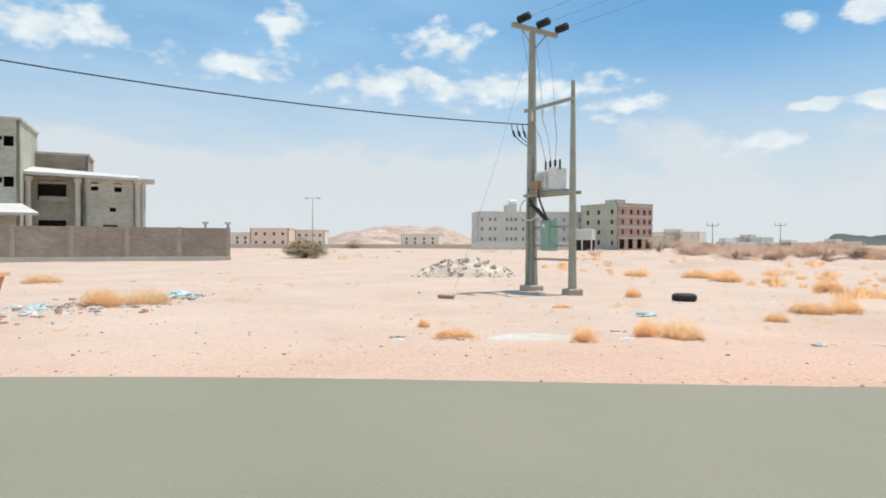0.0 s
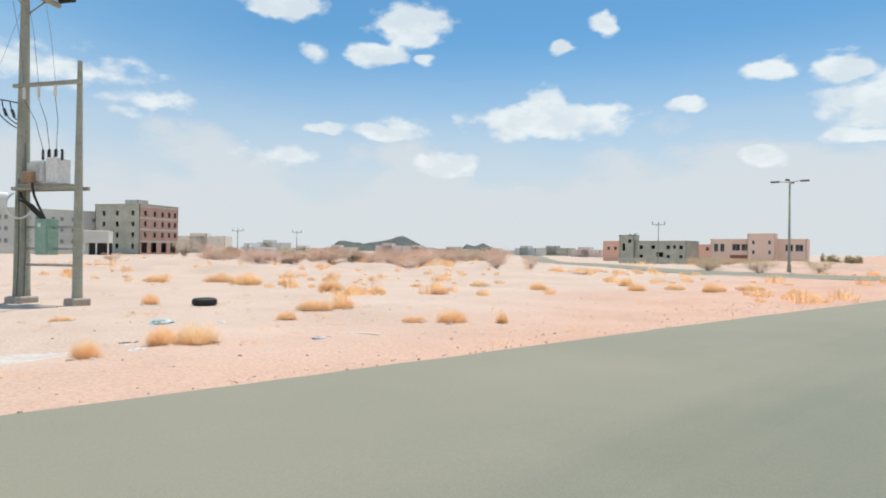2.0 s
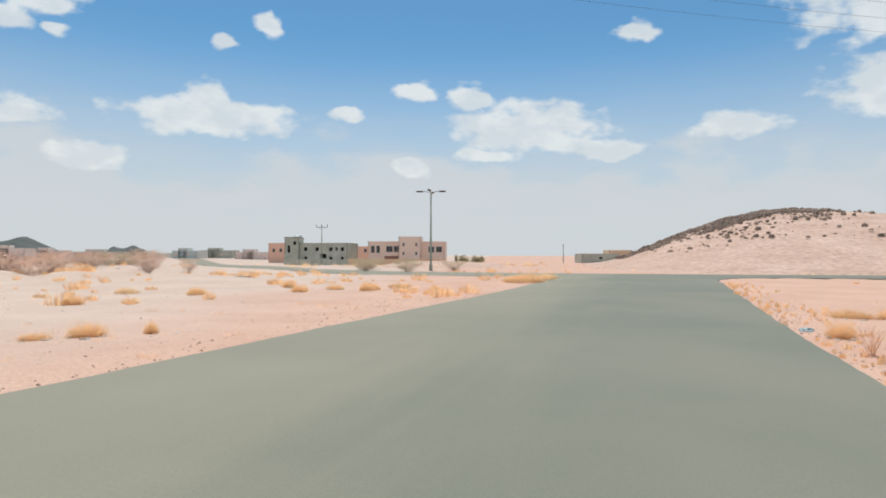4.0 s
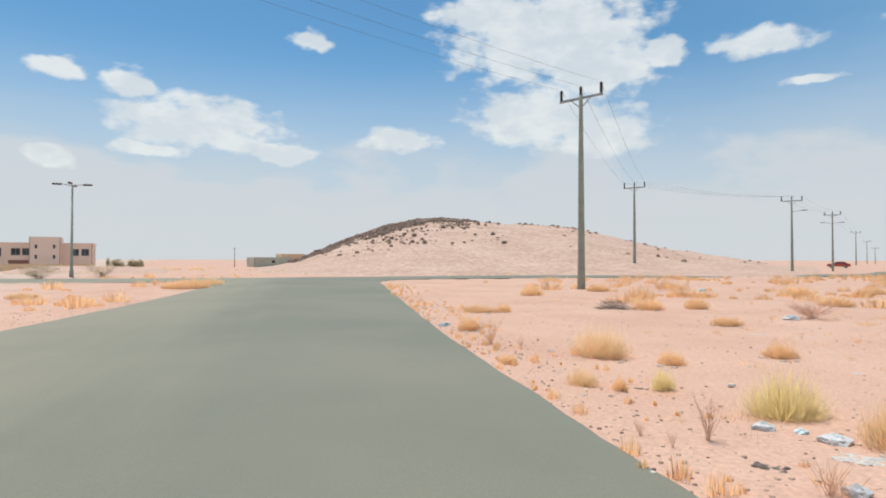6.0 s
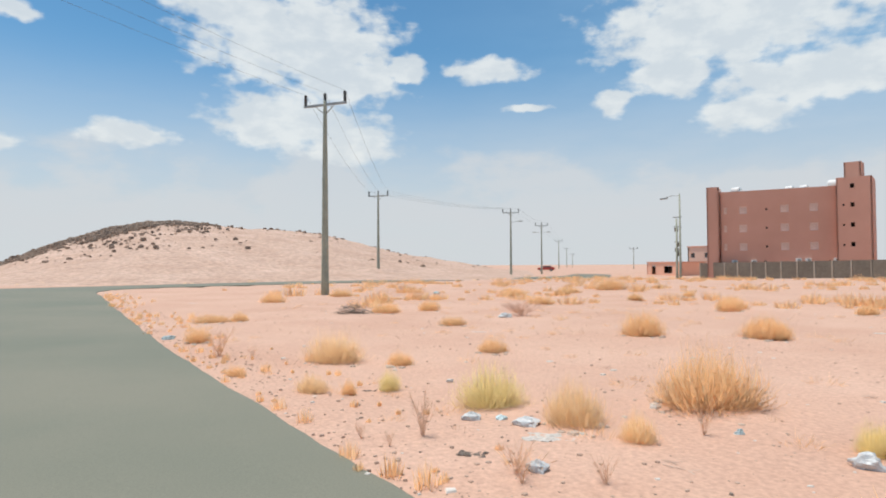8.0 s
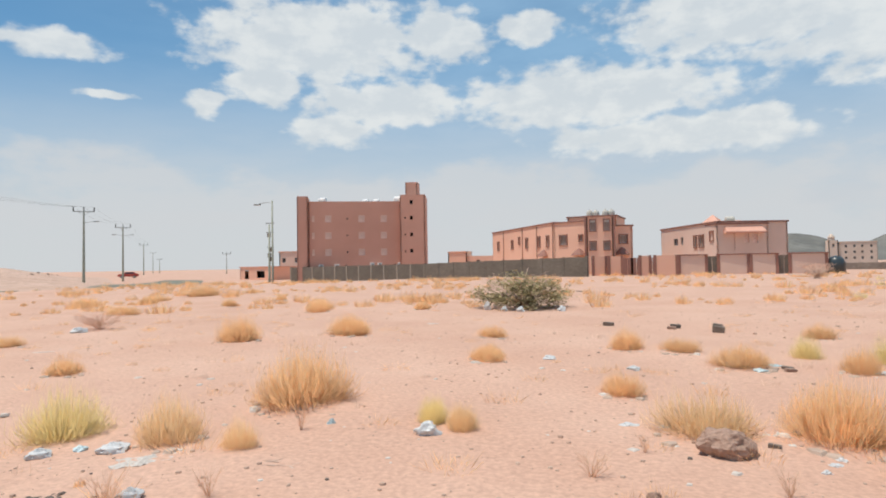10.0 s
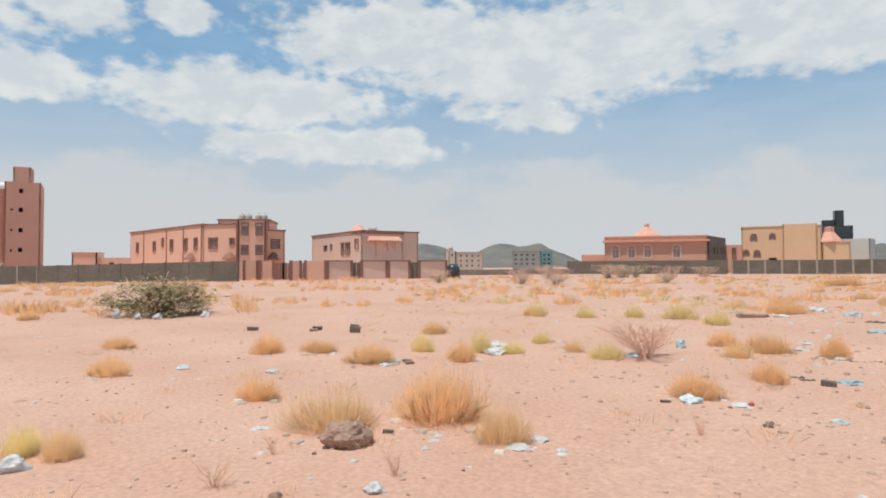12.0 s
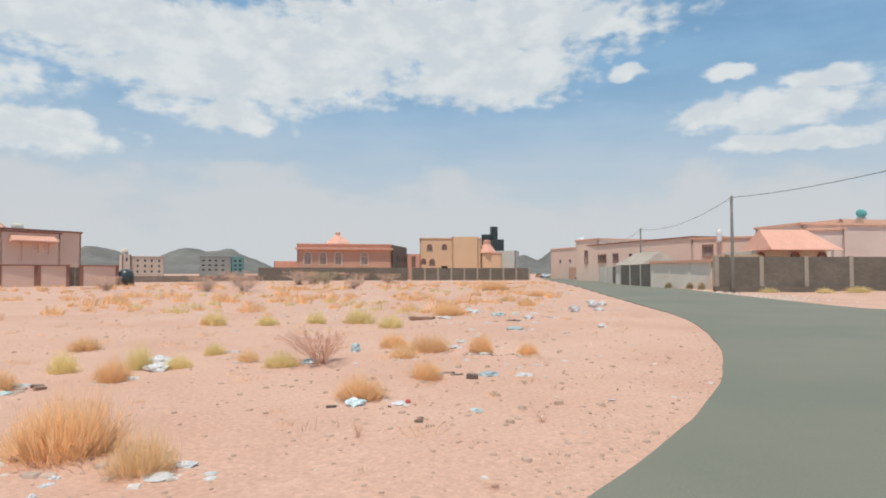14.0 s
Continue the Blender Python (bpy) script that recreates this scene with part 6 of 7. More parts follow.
def brick_mesh(name, material, seed):
    bm = bmesh.new()
    box(bm, 0, 0, 0.3, 1.0, 0.6, 0.62, pose(0, 0, 0, 4, 6, 0), bevel=0.05)
    for v in bm.verts:
        v.co += Vector((noise.noise(v.co * 3), noise.noise(v.co * 3 + Vector((5, 0, 0))), noise.noise(v.co * 3 + Vector((0, 7, 0))))) * 0.06
    me = bpy.data.meshes.new(name)
    bm.to_mesh(me)
    bm.free()
    me.materials.append(material)
    return me


LITTER = {
    "bagw": ("plastic_bag", "crumpled white plastic bag lying on the sand", "plastic bag", [crumple("white_bag", PLASTIC_W, 1 + k, 0.6, 0.5) for k in range(3)] + [rag("white_sheet", PLASTIC_W, 3, 0.35)]),
    "bagc": ("plastic_bag", "crumpled pale blue plastic bag on the sand", "plastic bag", [crumple("blue_bag", PLASTIC_C, 5 + k, 0.6, 0.5) for k in range(3)]),
    "paper": ("paper_scrap", "flat dusty scrap of pale paper", "paper", [rag("paper", PAPER, 8 + k, 0.22) for k in range(3)]),
    "dark": ("scrap_piece", "dark crumpled scrap on the sand", "scrap", [rag("scrap", SCRAP, 12 + k, 0.4) for k in range(3)]),
    "cloth": ("rag", "dusty beige rag lying stretched out", "rag", [rag("rag", PAPER, 17, 0.3, 18)]),
    "board": ("plank", "thin weathered plank lying on the sand", "plank", [plank_mesh("plank", PAPER, 2), plank_mesh("plank", CONCRETE, 4)]),
    "block": ("broken_brick", "broken dark brick lying on the sand", "brick", [brick_mesh("brick", STONE, 1), brick_mesh("brick", SCRAP, 2)]),
    "rock": ("boulder", "brown rough boulder among the grass", "rock", [crumple("boulder", STONE, 21, 0.9, 0.28, 4)]),
    "stone": ("stone", "small dark stone on the sand", "rock", [crumple("stone", STONE, 23, 0.9, 0.4, 2)]),
    "brush": ("brushwood_heap", "heap of dark dead brushwood", "brushwood", [heap_mesh("brushwood", SCRAP, 5, 160)]),
    "twig": ("twigs", "a few dry twigs lying on the sand", "twigs", [heap_mesh("twigs", TWIG, 6, 26)]),
    "redcan": ("drink_can", "faded red can lying on the sand", "can", [crumple("can", RED, 31, 0.9, 0.1, 2)]),
}


def place_litter(rows):
    for x, y, w, h, kind in rows:
        name, label, category, meshes = LITTER[kind]
        ob = new(name, ROLL.choice(meshes))
        flat = kind in ("paper", "cloth", "board", "dark")
        if kind == "rock":
            w, h = w * 0.85, h * 1.35
        if kind in ("bagw", "bagc", "paper"):
            w = w * 0.8
        deep = w * ROLL.uniform(0.55, 1.0)
        facing = math.degrees(math.atan2(x, y))
        ob.matrix_basis = pose(x, y, ground_at(x, y) - 0.012, 0, 0, -facing + ROLL.uniform(-25, 25)) @ Matrix.Diagonal((w, deep, (min(h, 0.35 * w) if flat else h) * 1.15, 1))
        tagged(ob, label, category, "litter")


place_plants([(-8.06, 14.46, 0.87, 0.51, "o"), (-7.51, 15.39, 1.21, 0.47, "y"), (-16.19, 24.74, 1.37, 0.41, "y"), (-0.37, 11.75, 0.24, 0.20, "o"), (0.20, 10.29, 0.67, 0.19, "o"), (2.24, 9.64, 0.37, 0.30, "o"), (5.64, 18.15, 0.50, 0.37, "o"), (3.41, 10.22, 0.43, 0.34, "o"), (3.89, 10.00, 0.69, 0.37, "y"), (12.52, 27.06, 1.50, 0.55, "o"), (12.63, 30.31, 1.40, 0.45, "o"), (10.02, 31.83, 1.18, 0.35, "o"), (13.91, 25.92, 0.72, 0.34, "o"), (8.23, 13.68, 0.88, 0.32, "o"), (9.06, 13.69, 0.63, 0.35, "o"), (13.36, 21.24, 0.88, 0.47, "o"), (13.35, 19.37, 1.07, 0.32, "o"), (6.77, 12.39, 0.46, 0.23, "o"), (2.92, 14.97, 0.41, 0.11, "o"), (-15.18, 66.88, 3.9, 2.1, "d"), (-29.20, 199.04, 6.43, 2.94, "b"), (-34.73, 308.52, 11.39, 6.83, "b"), (49.30, 140.20, 5.18, 3.23, "b")])
place_plants([(15.40, 16.93, 0.62, 0.41, "o"), (9.47, 9.91, 0.62, 0.31, "o"), (10.29, 9.16, 0.30, 0.29, "o"), (8.90, 10.55, 0.50, 0.15, "o"), (25.73, 11.45, 0.65, 0.47, "o"), (28.23, 16.88, 0.68, 0.32, "o"), (21.07, 16.87, 0.70, 0.33, "y"), (21.65, 20.94, 1.08, 0.32, "y"), (13.41, 21.20, 0.92, 0.41, "o"), (13.32, 19.44, 0.76, 0.35, "o"), (13.95, 18.83, 0.54, 0.26, "o"), (36.67, 33.77, 2.44, 1.60, "r"), (41.07, 33.85, 1.49, 1.02, "r"), (32.41, 40.07, 3.30, 1.13, "r"), (38.90, 41.60, 4.12, 1.24, "r"), (35.30, 58.05, 3.13, 1.13, "r"), (36.58, 53.27, 2.62, 1.07, "r"), (35.34, 72.37, 2.21, 0.88, "r"), (31.15, 79.54, 3.09, 1.08, "r"), (20.68, 82.98, 2.24, 0.90, "r"), (62.95, 28.09, 3.71, 1.16, "b")])
place_plants([(20.65, 16.48, 0.72, 0.34, "o"), (22.78, 13.12, 0.72, 0.39, "o"), (27.36, 16.48, 0.59, 0.41, "o"), (26.68, 11.58, 0.79, 0.37, "o"), (35.51, 6.48, 1.54, 0.49, "o"), (36.84, 5.83, 1.89, 0.63, "o"), (41.66, 5.47, 1.75, 0.49, "y"), (28.95, 11.06, 1.12, 0.28, "o"), (26.45, 13.38, 0.81, 0.27, "o"), (55.56, 24.90, 2.50, 1.11, "b"), (54.88, 20.30, 2.90, 1.05, "b"), (64.72, 18.68, 2.38, 1.07, "b"), (34.01, 46.55, 2.47, 1.09, "r"), (39.46, 46.44, 3.75, 1.18, "r"), (40.50, 65.58, 3.83, 1.28, "r"), (44.36, 80.79, 2.97, 1.19, "r")])
place_plants([(10.21, -5.29, 0.94, 0.57, "y"), (7.48, -4.73, 0.28, 0.25, "g"), (7.95, -3.85, 0.41, 0.27, "y"), (7.58, -4.19, 0.22, 0.22, "o"), (5.90, -5.13, 0.78, 0.39, "g"), (5.25, -3.76, 0.36, 0.43, "s"), (4.71, -5.19, 0.65, 0.45, "y"), (3.98, -3.75, 0.32, 0.28, "s"), (9.22, -7.99, 0.59, 0.27, "o"), (9.13, -5.92, 0.45, 0.25, "o"), (14.30, -13.51, 1.10, 0.55, "k"), (13.34, -10.16, 0.70, 0.25, "o"), (18.11, -12.70, 0.76, 0.42, "o"), (18.15, -11.00, 0.92, 0.41, "o"), (25.53, -9.87, 0.98, 0.49, "o"), (18.12, -6.14, 0.51, 0.31, "o"), (11.74, -3.76, 0.65, 0.54, "s"), (13.80, -3.92, 0.51, 0.38, "o"), (9.63, -3.40, 0.27, 0.18, "o"), (11.35, -4.22, 0.21, 0.21, "s")])
place_plants([(23.60, -25.29, 0.85, 0.45, "o"), (25.59, -31.73, 1.93, 0.81, "o"), (5.55, -3.28, 0.16, 0.18, "s"), (5.18, -3.36, 0.12, 0.17, "s"), (18.47, -5.46, 1.02, 0.26, "o"), (3.80, -3.64, 0.23, 0.23, "s"), (29.24, -14.86, 1.18, 0.47, "o")])
place_plants([(8.92, -12.09, 0.89, 0.61, "o"), (4.27, -6.85, 1.15, 0.65, "o"), (3.90, -5.11, 0.33, 0.28, "y"), (3.65, -5.72, 0.21, 0.29, "s"), (3.41, -4.08, 0.23, 0.23, "s"), (12.10, -21.59, 0.93, 0.46, "o"), (7.03, -13.57, 0.66, 0.44, "o")])
place_plants([(6.89, -13.61, 0.77, 0.49, "o"), (11.80, -20.95, 0.73, 0.42, "o"), (2.91, -10.45, 0.58, 0.27, "o"), (2.14, -6.07, 0.28, 0.28, "y"), (2.50, -6.32, 0.31, 0.22, "g"), (4.61, -23.05, 2.75, 1.3, "d"), (3.62, -13.95, 0.62, 0.28, "o"), (8.02, -21.73, 0.58, 0.31, "o"), (16.88, -26.48, 0.56, 0.33, "o"), (17.57, -23.43, 0.65, 0.37, "o"), (24.92, -22.76, 1.20, 0.54, "o"), (24.22, -26.45, 1.29, 0.45, "o"), (18.49, -18.47, 1.16, 0.42, "o")])
place_plants([(6.99, -13.60, 1.04, 0.49, "o"), (11.51, -20.32, 0.83, 0.52, "o"), (2.85, -10.17, 0.54, 0.29, "o"), (0.73, -12.36, 0.60, 0.40, "o"), (-0.19, -12.17, 0.65, 0.26, "o"), (-0.98, -10.94, 0.87, 0.34, "o"), (-3.03, -14.75, 0.66, 0.31, "o"), (-2.12, -11.94, 0.42, 0.32, "g"), (-2.54, -10.71, 0.56, 0.38, "o"), (-3.12, -11.47, 0.45, 0.38, "g"), (-3.63, -11.11, 0.44, 0.20, "g"), (0.73, -8.19, 0.46, 0.30, "o"), (-0.02, -6.59, 0.85, 0.41, "y"), (-1.14, -6.69, 0.94, 0.57, "o"), (-1.49, -5.74, 0.53, 0.36, "y")])
place_plants([(2.50, -6.24, 0.24, 0.21, "g"), (2.18, -6.18, 0.26, 0.23, "y"), (-7.15, -18.30, 0.67, 0.37, "g"), (-8.30, -17.24, 0.55, 0.25, "g"), (0.89, -5.09, 0.34, 0.21, "s"), (-0.38, -5.02, 0.21, 0.21, "s"), (0.51, -5.77, 0.15, 0.20, "s"), (8.12, -22.17, 0.59, 0.32, "o"), (-4.80, -12.42, 0.34, 0.20, "g"), (-22.62, -50.44, 2.6, 1.3, "r")])
place_plants([(-10.54, -14.31, 0.70, 0.34, "g"), (-10.76, -16.19, 1.03, 0.43, "g"), (-9.58, -16.70, 0.60, 0.34, "g"), (-8.24, -17.27, 0.52, 0.28, "g"), (-15.66, -17.40, 1.19, 0.50, "o"), (-8.20, -9.99, 0.88, 0.38, "o"), (-7.18, -9.58, 0.51, 0.31, "y"), (-8.07, -11.01, 0.59, 0.35, "o"), (-5.04, -10.25, 0.61, 0.25, "g"), (-4.79, -10.99, 0.43, 0.26, "y"), (-4.66, -12.34, 0.29, 0.21, "g"), (-9.10, -8.18, 0.39, 0.27, "o"), (-8.76, -9.08, 0.52, 0.42, "o"), (-4.44, -7.03, 0.64, 0.32, "o"), (-5.93, -7.47, 0.48, 0.32, "o"), (-23.60, -20.32, 1.01, 0.50, "y"), (-42.18, -39.49, 2.88, 0.96, "o"), (-7.06, -18.46, 0.53, 0.32, "o"), (-5.69, -10.05, 1.27, 0.79, "k")])
place_plants([(-5.03, -4.61, 0.23, 0.16, "s"), (-3.32, -5.45, 0.21, 0.20, "s"), (-26.78, -24.25, 1.15, 0.49, "y"), (-32.70, -26.94, 1.34, 0.54, "o"), (-3.29, -3.68, 0.25, 0.08, "s"), (-53.03, -19.44, 1.37, 0.37, "g"), (-56.35, -16.33, 1.37, 0.37, "g"), (-58.33, -14.46, 1.83, 0.46, "g"), (-15.30, -17.16, 0.93, 0.46, "o"), (-20.83, -53.89, 2.6, 1.3, "r"), (-34.43, -51.39, 2.6, 1.5, "r"), (-40.57, -72.91, 4.2, 1.7, "r"), (-44.2, -75.6, 3.6, 1.5, "b"), (-47.46, -77.82, 4.2, 1.7, "b"), (-33.5, -76.0, 4.0, 1.7, "r"), (-56.0, -74.0, 3.6, 1.4, "r"), (-14.5, -60.5, 2.6, 1.2, "r")])
# the thorn thicket on the hummocks, and far green trees beside the road
grow = random.Random(77)
for k in range(30):
    b, d = 21.5 + 26.0 * (k + grow.uniform(-0.5, 0.5)) / 30, grow.uniform(62, 80)
    place_plants([(*bearing_point(b, d), grow.uniform(2.6, 4.4), grow.uniform(1.0, 1.5), "r" if grow.random() < 0.8 else "b")])
place_plants([(*bearing_point(b, d), w, h, "d") for b, d, w, h in ((74.8, 200, 3.6, 2.5), (75.9, 203, 3.0, 2.3), (74.1, 205, 0.9, 3.2), (76.4, 206, 2.6, 2.2), (23.2, 150, 4.0, 2.2), (27.9, 150, 2.8, 2.0), (30.6, 120, 2.6, 2.0))])
dump = random.Random(5)
place_litter([(dump.gauss(-8.7, 0.9), dump.gauss(14.4, 1.6), dump.uniform(0.2, 0.6), dump.uniform(0.07, 0.2), dump.choice(["bagw", "paper", "bagc", "dark", "twig", "paper", "bagc"])) for k in range(46)])
place_litter([(dump.gauss(-7.4, 0.25), dump.gauss(17.2, 0.5), dump.uniform(0.2, 0.42), dump.uniform(0.1, 0.22), dump.choice(["bagc", "bagw", "bagc"])) for k in range(7)])
place_litter([(dump.uniform(-1.0, 6.5), dump.uniform(8.6, 13.5), dump.uniform(0.1, 0.3), dump.uniform(0.03, 0.08), dump.choice(["paper", "bagw", "dark", "twig"])) for k in range(22)])
place_litter([(4.9, -21.5, 0.26, 0.3, "bagw"), (4.3, -21.3, 0.34, 0.3, "bagw"), (2.95, -21.8, 0.3, 0.34, "bagw"), (5.6, -21.9, 0.3, 0.5, "bagw")])
place_litter([(4.48, 13.60, 0.57, 0.18, "bagc"), (4.86, 16.90, 0.62, 0.12, "board"), (-0.75, 10.28, 0.33, 0.08, "dark"), (0.81, 9.56, 0.27, 0.05, "paper"), (3.74, 9.61, 0.27, 0.05, "paper"), (5.72, 9.28, 0.22, 0.12, "bagw"), (5.79, 8.81, 0.65, 0.07, "board"), (3.12, 10.86, 0.30, 0.06, "dark"), (-3.70, 10.29, 0.29, 0.05, "paper"), (0.10, 18.00, 0.47, 0.17, "block"), (-3.99, 25.59, 0.24, 0.09, "dark"), (-7.54, 17.42, 0.72, 0.29, "bagc"), (-12.98, 25.61, 0.24, 0.09, "dark"), (-8.15, 111.79, 1.44, 0.62, "dark"), (-5.90, 10.57, 0.06, 0.04, "stone"), (-7.87, 13.03, 0.48, 0.10, "paper"), (-9.51, 14.43, 0.80, 0.19, "twig")])
place_litter([(38.44, 38.64, 0.69, 0.29, "dark"), (36.43, 25.57, 1.14, 0.19, "dark"), (-0.77, 20.01, 0.08, 0.08, "stone")])
place_litter([(18.48, -9.95, 1.38, 0.33, "brush"), (14.87, -3.58, 0.32, 0.16, "bagc"), (7.66, -4.54, 0.19, 0.10, "dark"), (14.07, -12.63, 0.46, 0.24, "bagw"), (11.20, -8.87, 0.70, 0.09, "board"), (5.50, -4.53, 0.22, 0.15, "bagw"), (5.32, -4.77, 0.14, 0.11, "bagc"), (4.96, -4.79, 0.28, 0.16, "bagw"), (4.46, -4.60, 0.46, 0.10, "cloth"), (4.53, -3.77, 0.27, 0.12, "dark"), (4.22, -3.71, 0.17, 0.06, "paper"), (3.91, -3.90, 0.18, 0.16, "bagw"), (4.41, -3.43, 0.08, 0.03, "paper"), (29.08, -20.75, 0.43, 0.25, "bagc"), (27.70, -7.19, 0.36, 0.21, "paper"), (16.55, -0.37, 0.17, 0.08, "paper"), (26.31, -1.01, 0.18, 0.09, "paper")])
place_litter([(5.92, -6.41, 0.19, 0.06, "paper"), (3.45, -5.98, 0.07, 0.07, "bagc"), (6.64, -8.05, 0.33, 0.07, "twig"), (3.86, -5.67, 0.12, 0.05, "paper"), (3.40, -4.78, 0.46, 0.02, "twig")])
place_litter([(1.90, -10.61, 0.17, 0.09, "bagw"), (2.83, -10.21, 0.18, 0.10, "bagc"), (6.01, -16.84, 0.44, 0.15, "paper"), (3.33, -8.59, 0.25, 0.04, "twig"), (3.50, -6.06, 0.06, 0.07, "bagc")])
place_litter([(2.42, -5.85, 0.26, 0.2, "bagw"), (2.27, -5.16, 0.09, 0.06, "paper"), (0.69, -6.71, 0.17, 0.06, "paper"), (0.99, -6.20, 0.13, 0.05, "paper"), (-0.11, -5.92, 0.50, 0.20, "rock"), (0.47, -4.80, 0.10, 0.06, "stone"), (-0.18, -4.72, 0.16, 0.12, "bagw"), (-0.84, -5.83, 0.08, 0.05, "bagw"), (-1.54, -5.51, 0.28, 0.06, "bagw"), (-1.82, -5.62, 0.24, 0.07, "paper"), (-1.81, -5.22, 0.10, 0.04, "paper"), (-3.32, -11.19, 0.44, 0.24, "bagw"), (2.85, -10.17, 0.22, 0.09, "bagc"), (1.93, -10.66, 0.23, 0.13, "bagw"), (-0.87, -10.94, 0.39, 0.10, "bagc"), (-1.41, -11.19, 0.30, 0.06, "paper"), (-1.58, -10.73, 0.15, 0.08, "block"), (-1.22, -15.46, 0.25, 0.22, "block"), (1.25, -16.58, 0.18, 0.12, "block")])
place_litter([(0.15, -17.01, 0.69, 0.15, "board"), (-0.27, -16.22, 0.20, 0.12, "block"), (3.61, -37.39, 0.47, 0.20, "dark"), (3.35, -8.58, 0.22, 0.06, "twig"), (3.47, -5.95, 0.07, 0.06, "bagc"), (0.60, -9.99, 0.21, 0.12, "bagw")])
place_litter([(-6.37, -6.96, 0.17, 0.12, "block"), (-6.90, -7.07, 0.22, 0.06, "dark"), (-4.16, -6.78, 0.21, 0.10, "bagc"), (-3.90, -6.85, 0.12, 0.05, "block"), (-4.69, -6.39, 0.07, 0.07, "redcan"), (-8.91, -8.48, 0.20, 0.08, "dark"), (-3.73, -4.33, 0.21, 0.04, "paper"), (-6.54, -7.46, 0.20, 0.08, "dark"), (-4.16, -5.55, 0.07, 0.06, "stone"), (-7.04, -10.94, 0.21, 0.30, "bagc"), (-5.54, -10.19, 0.31, 0.16, "bagc"), (-13.30, -16.26, 0.91, 0.25, "board"), (-21.10, -15.64, 0.32, 0.45, "bagw"), (-27.10, -18.78, 0.55, 0.3, "bagw"), (-17.26, -17.95, 0.63, 0.21, "bagw"), (-8.63, -8.89, 0.31, 0.08, "bagc"), (-16.96, -15.70, 0.49, 0.19, "paper"), (-13.15, -12.03, 0.43, 0.12, "bagc")])
place_litter([(-26.38, -17.75, 0.5, 0.4, "bagw"), (-22.67, -15.48, 0.45, 0.24, "bagw"), (-25.2, -17.5, 0.5, 0.4, "bagw"), (-24.6, -17.0, 0.4, 0.5, "bagw"), (-23.6, -16.2, 0.5, 0.3, "paper"), (-20.96, -15.50, 0.37, 0.46, "bagw"), (-16.43, -14.22, 0.35, 0.27, "bagw"), (-8.62, -8.45, 0.19, 0.09, "dark"), (-7.08, -6.66, 0.17, 0.07, "paper"), (-17.14, -13.56, 0.78, 0.16, "paper"), (-3.74, -4.39, 0.20, 0.04, "paper"), (-0.94, -5.97, 0.09, 0.06, "bagw"), (-1.88, -5.39, 0.11, 0.05, "bagw"), (-15.31, -10.29, 0.26, 0.19, "paper"), (-13.34, -10.32, 0.45, 0.09, "paper"), (-4.18, -5.55, 0.07, 0.06, "stone"), (-0.80, -6.67, 0.09, 0.09, "stone"), (-4.97, -5.54, 0.10, 0.05, "bagc")])
place_litter([(-22.76, -16.85, 0.30, 0.40, "bagw"), (-28.28, -19.63, 0.61, 0.24, "bagw"), (-17.04, -13.51, 0.35, 0.14, "paper"), (-19.00, -16.08, 0.36, 0.13, "bagw"), (-17.71, -15.91, 0.30, 0.17, "bagc"), (-13.08, -11.98, 0.35, 0.09, "bagc"), (-17.49, -17.84, 0.50, 0.18, "bagw"), (-14.18, -15.99, 0.50, 0.14, "bagw"), (-9.74, -10.64, 0.28, 0.10, "bagw"), (-8.91, -10.10, 0.24, 0.07, "paper"), (-17.29, -16.27, 0.30, 0.13, "paper"), (-13.71, -11.21, 0.31, 0.08, "paper"), (-22.03, -16.92, 0.35, 0.12, "paper"), (-28.85, -25.87, 0.28, 0.21, "bagw"), (-40.55, -29.95, 0.36, 0.22, "bagw"), (-13.23, -16.16, 0.75, 0.19, "block")])
place_litter([(-7.55, -11.70, 0.22, 0.15, "bagc"), (-26.16, -25.16, 0.26, 0.16, "paper"), (-23.98, -19.60, 0.25, 0.14, "bagc"), (-14.78, -14.20, 0.22, 0.09, "dark"), (-16.06, -14.04, 0.27, 0.08, "paper"), (-14.57, -15.35, 0.27, 0.10, "paper"), (-17.26, -14.02, 0.20, 0.10, "dark"), (-24.43, -17.22, 0.42, 0.16, "paper"), (-24.31, -15.52, 0.35, 0.13, "bagw"), (-11.74, -11.87, 0.15, 0.06, "paper"), (-10.95, -10.38, 0.16, 0.05, "dark"), (-10.95, -12.56, 0.21, 0.07, "paper"), (-9.57, -11.58, 0.13, 0.07, "bagc"), (-33.76, -27.93, 0.32, 0.16, "bagw"), (-29.03, -22.65, 0.30, 0.13, "bagw")])
place_litter([(-8.66, -8.51, 0.35, 0.08, "dark"), (-13.47, -16.40, 0.90, 0.25, "dark"), (-8.90, -10.11, 0.50, 0.08, "bagw"), (-8.53, -8.92, 0.60, 0.10, "dark"), (-8.83, -7.79, 0.70, 0.07, "twig"), (-7.01, -6.52, 0.30, 0.10, "bagw"), (-6.76, -6.99, 0.35, 0.10, "bagc"), (-6.53, -7.67, 0.25, 0.12, "dark"), (-6.15, -7.58, 0.35, 0.12, "bagc"), (-4.94, -5.44, 0.12, 0.08, "bagc"), (-3.67, -4.29, 0.28, 0.05, "paper"), (-6.64, -4.81, 0.15, 0.06, "paper"), (-4.78, -3.91, 0.30, 0.03, "twig"), (-4.15, -6.75, 0.30, 0.18, "bagc"), (-4.65, -6.80, 0.40, 0.06, "twig"), (-4.56, -6.40, 0.25, 0.08, "bagw")])
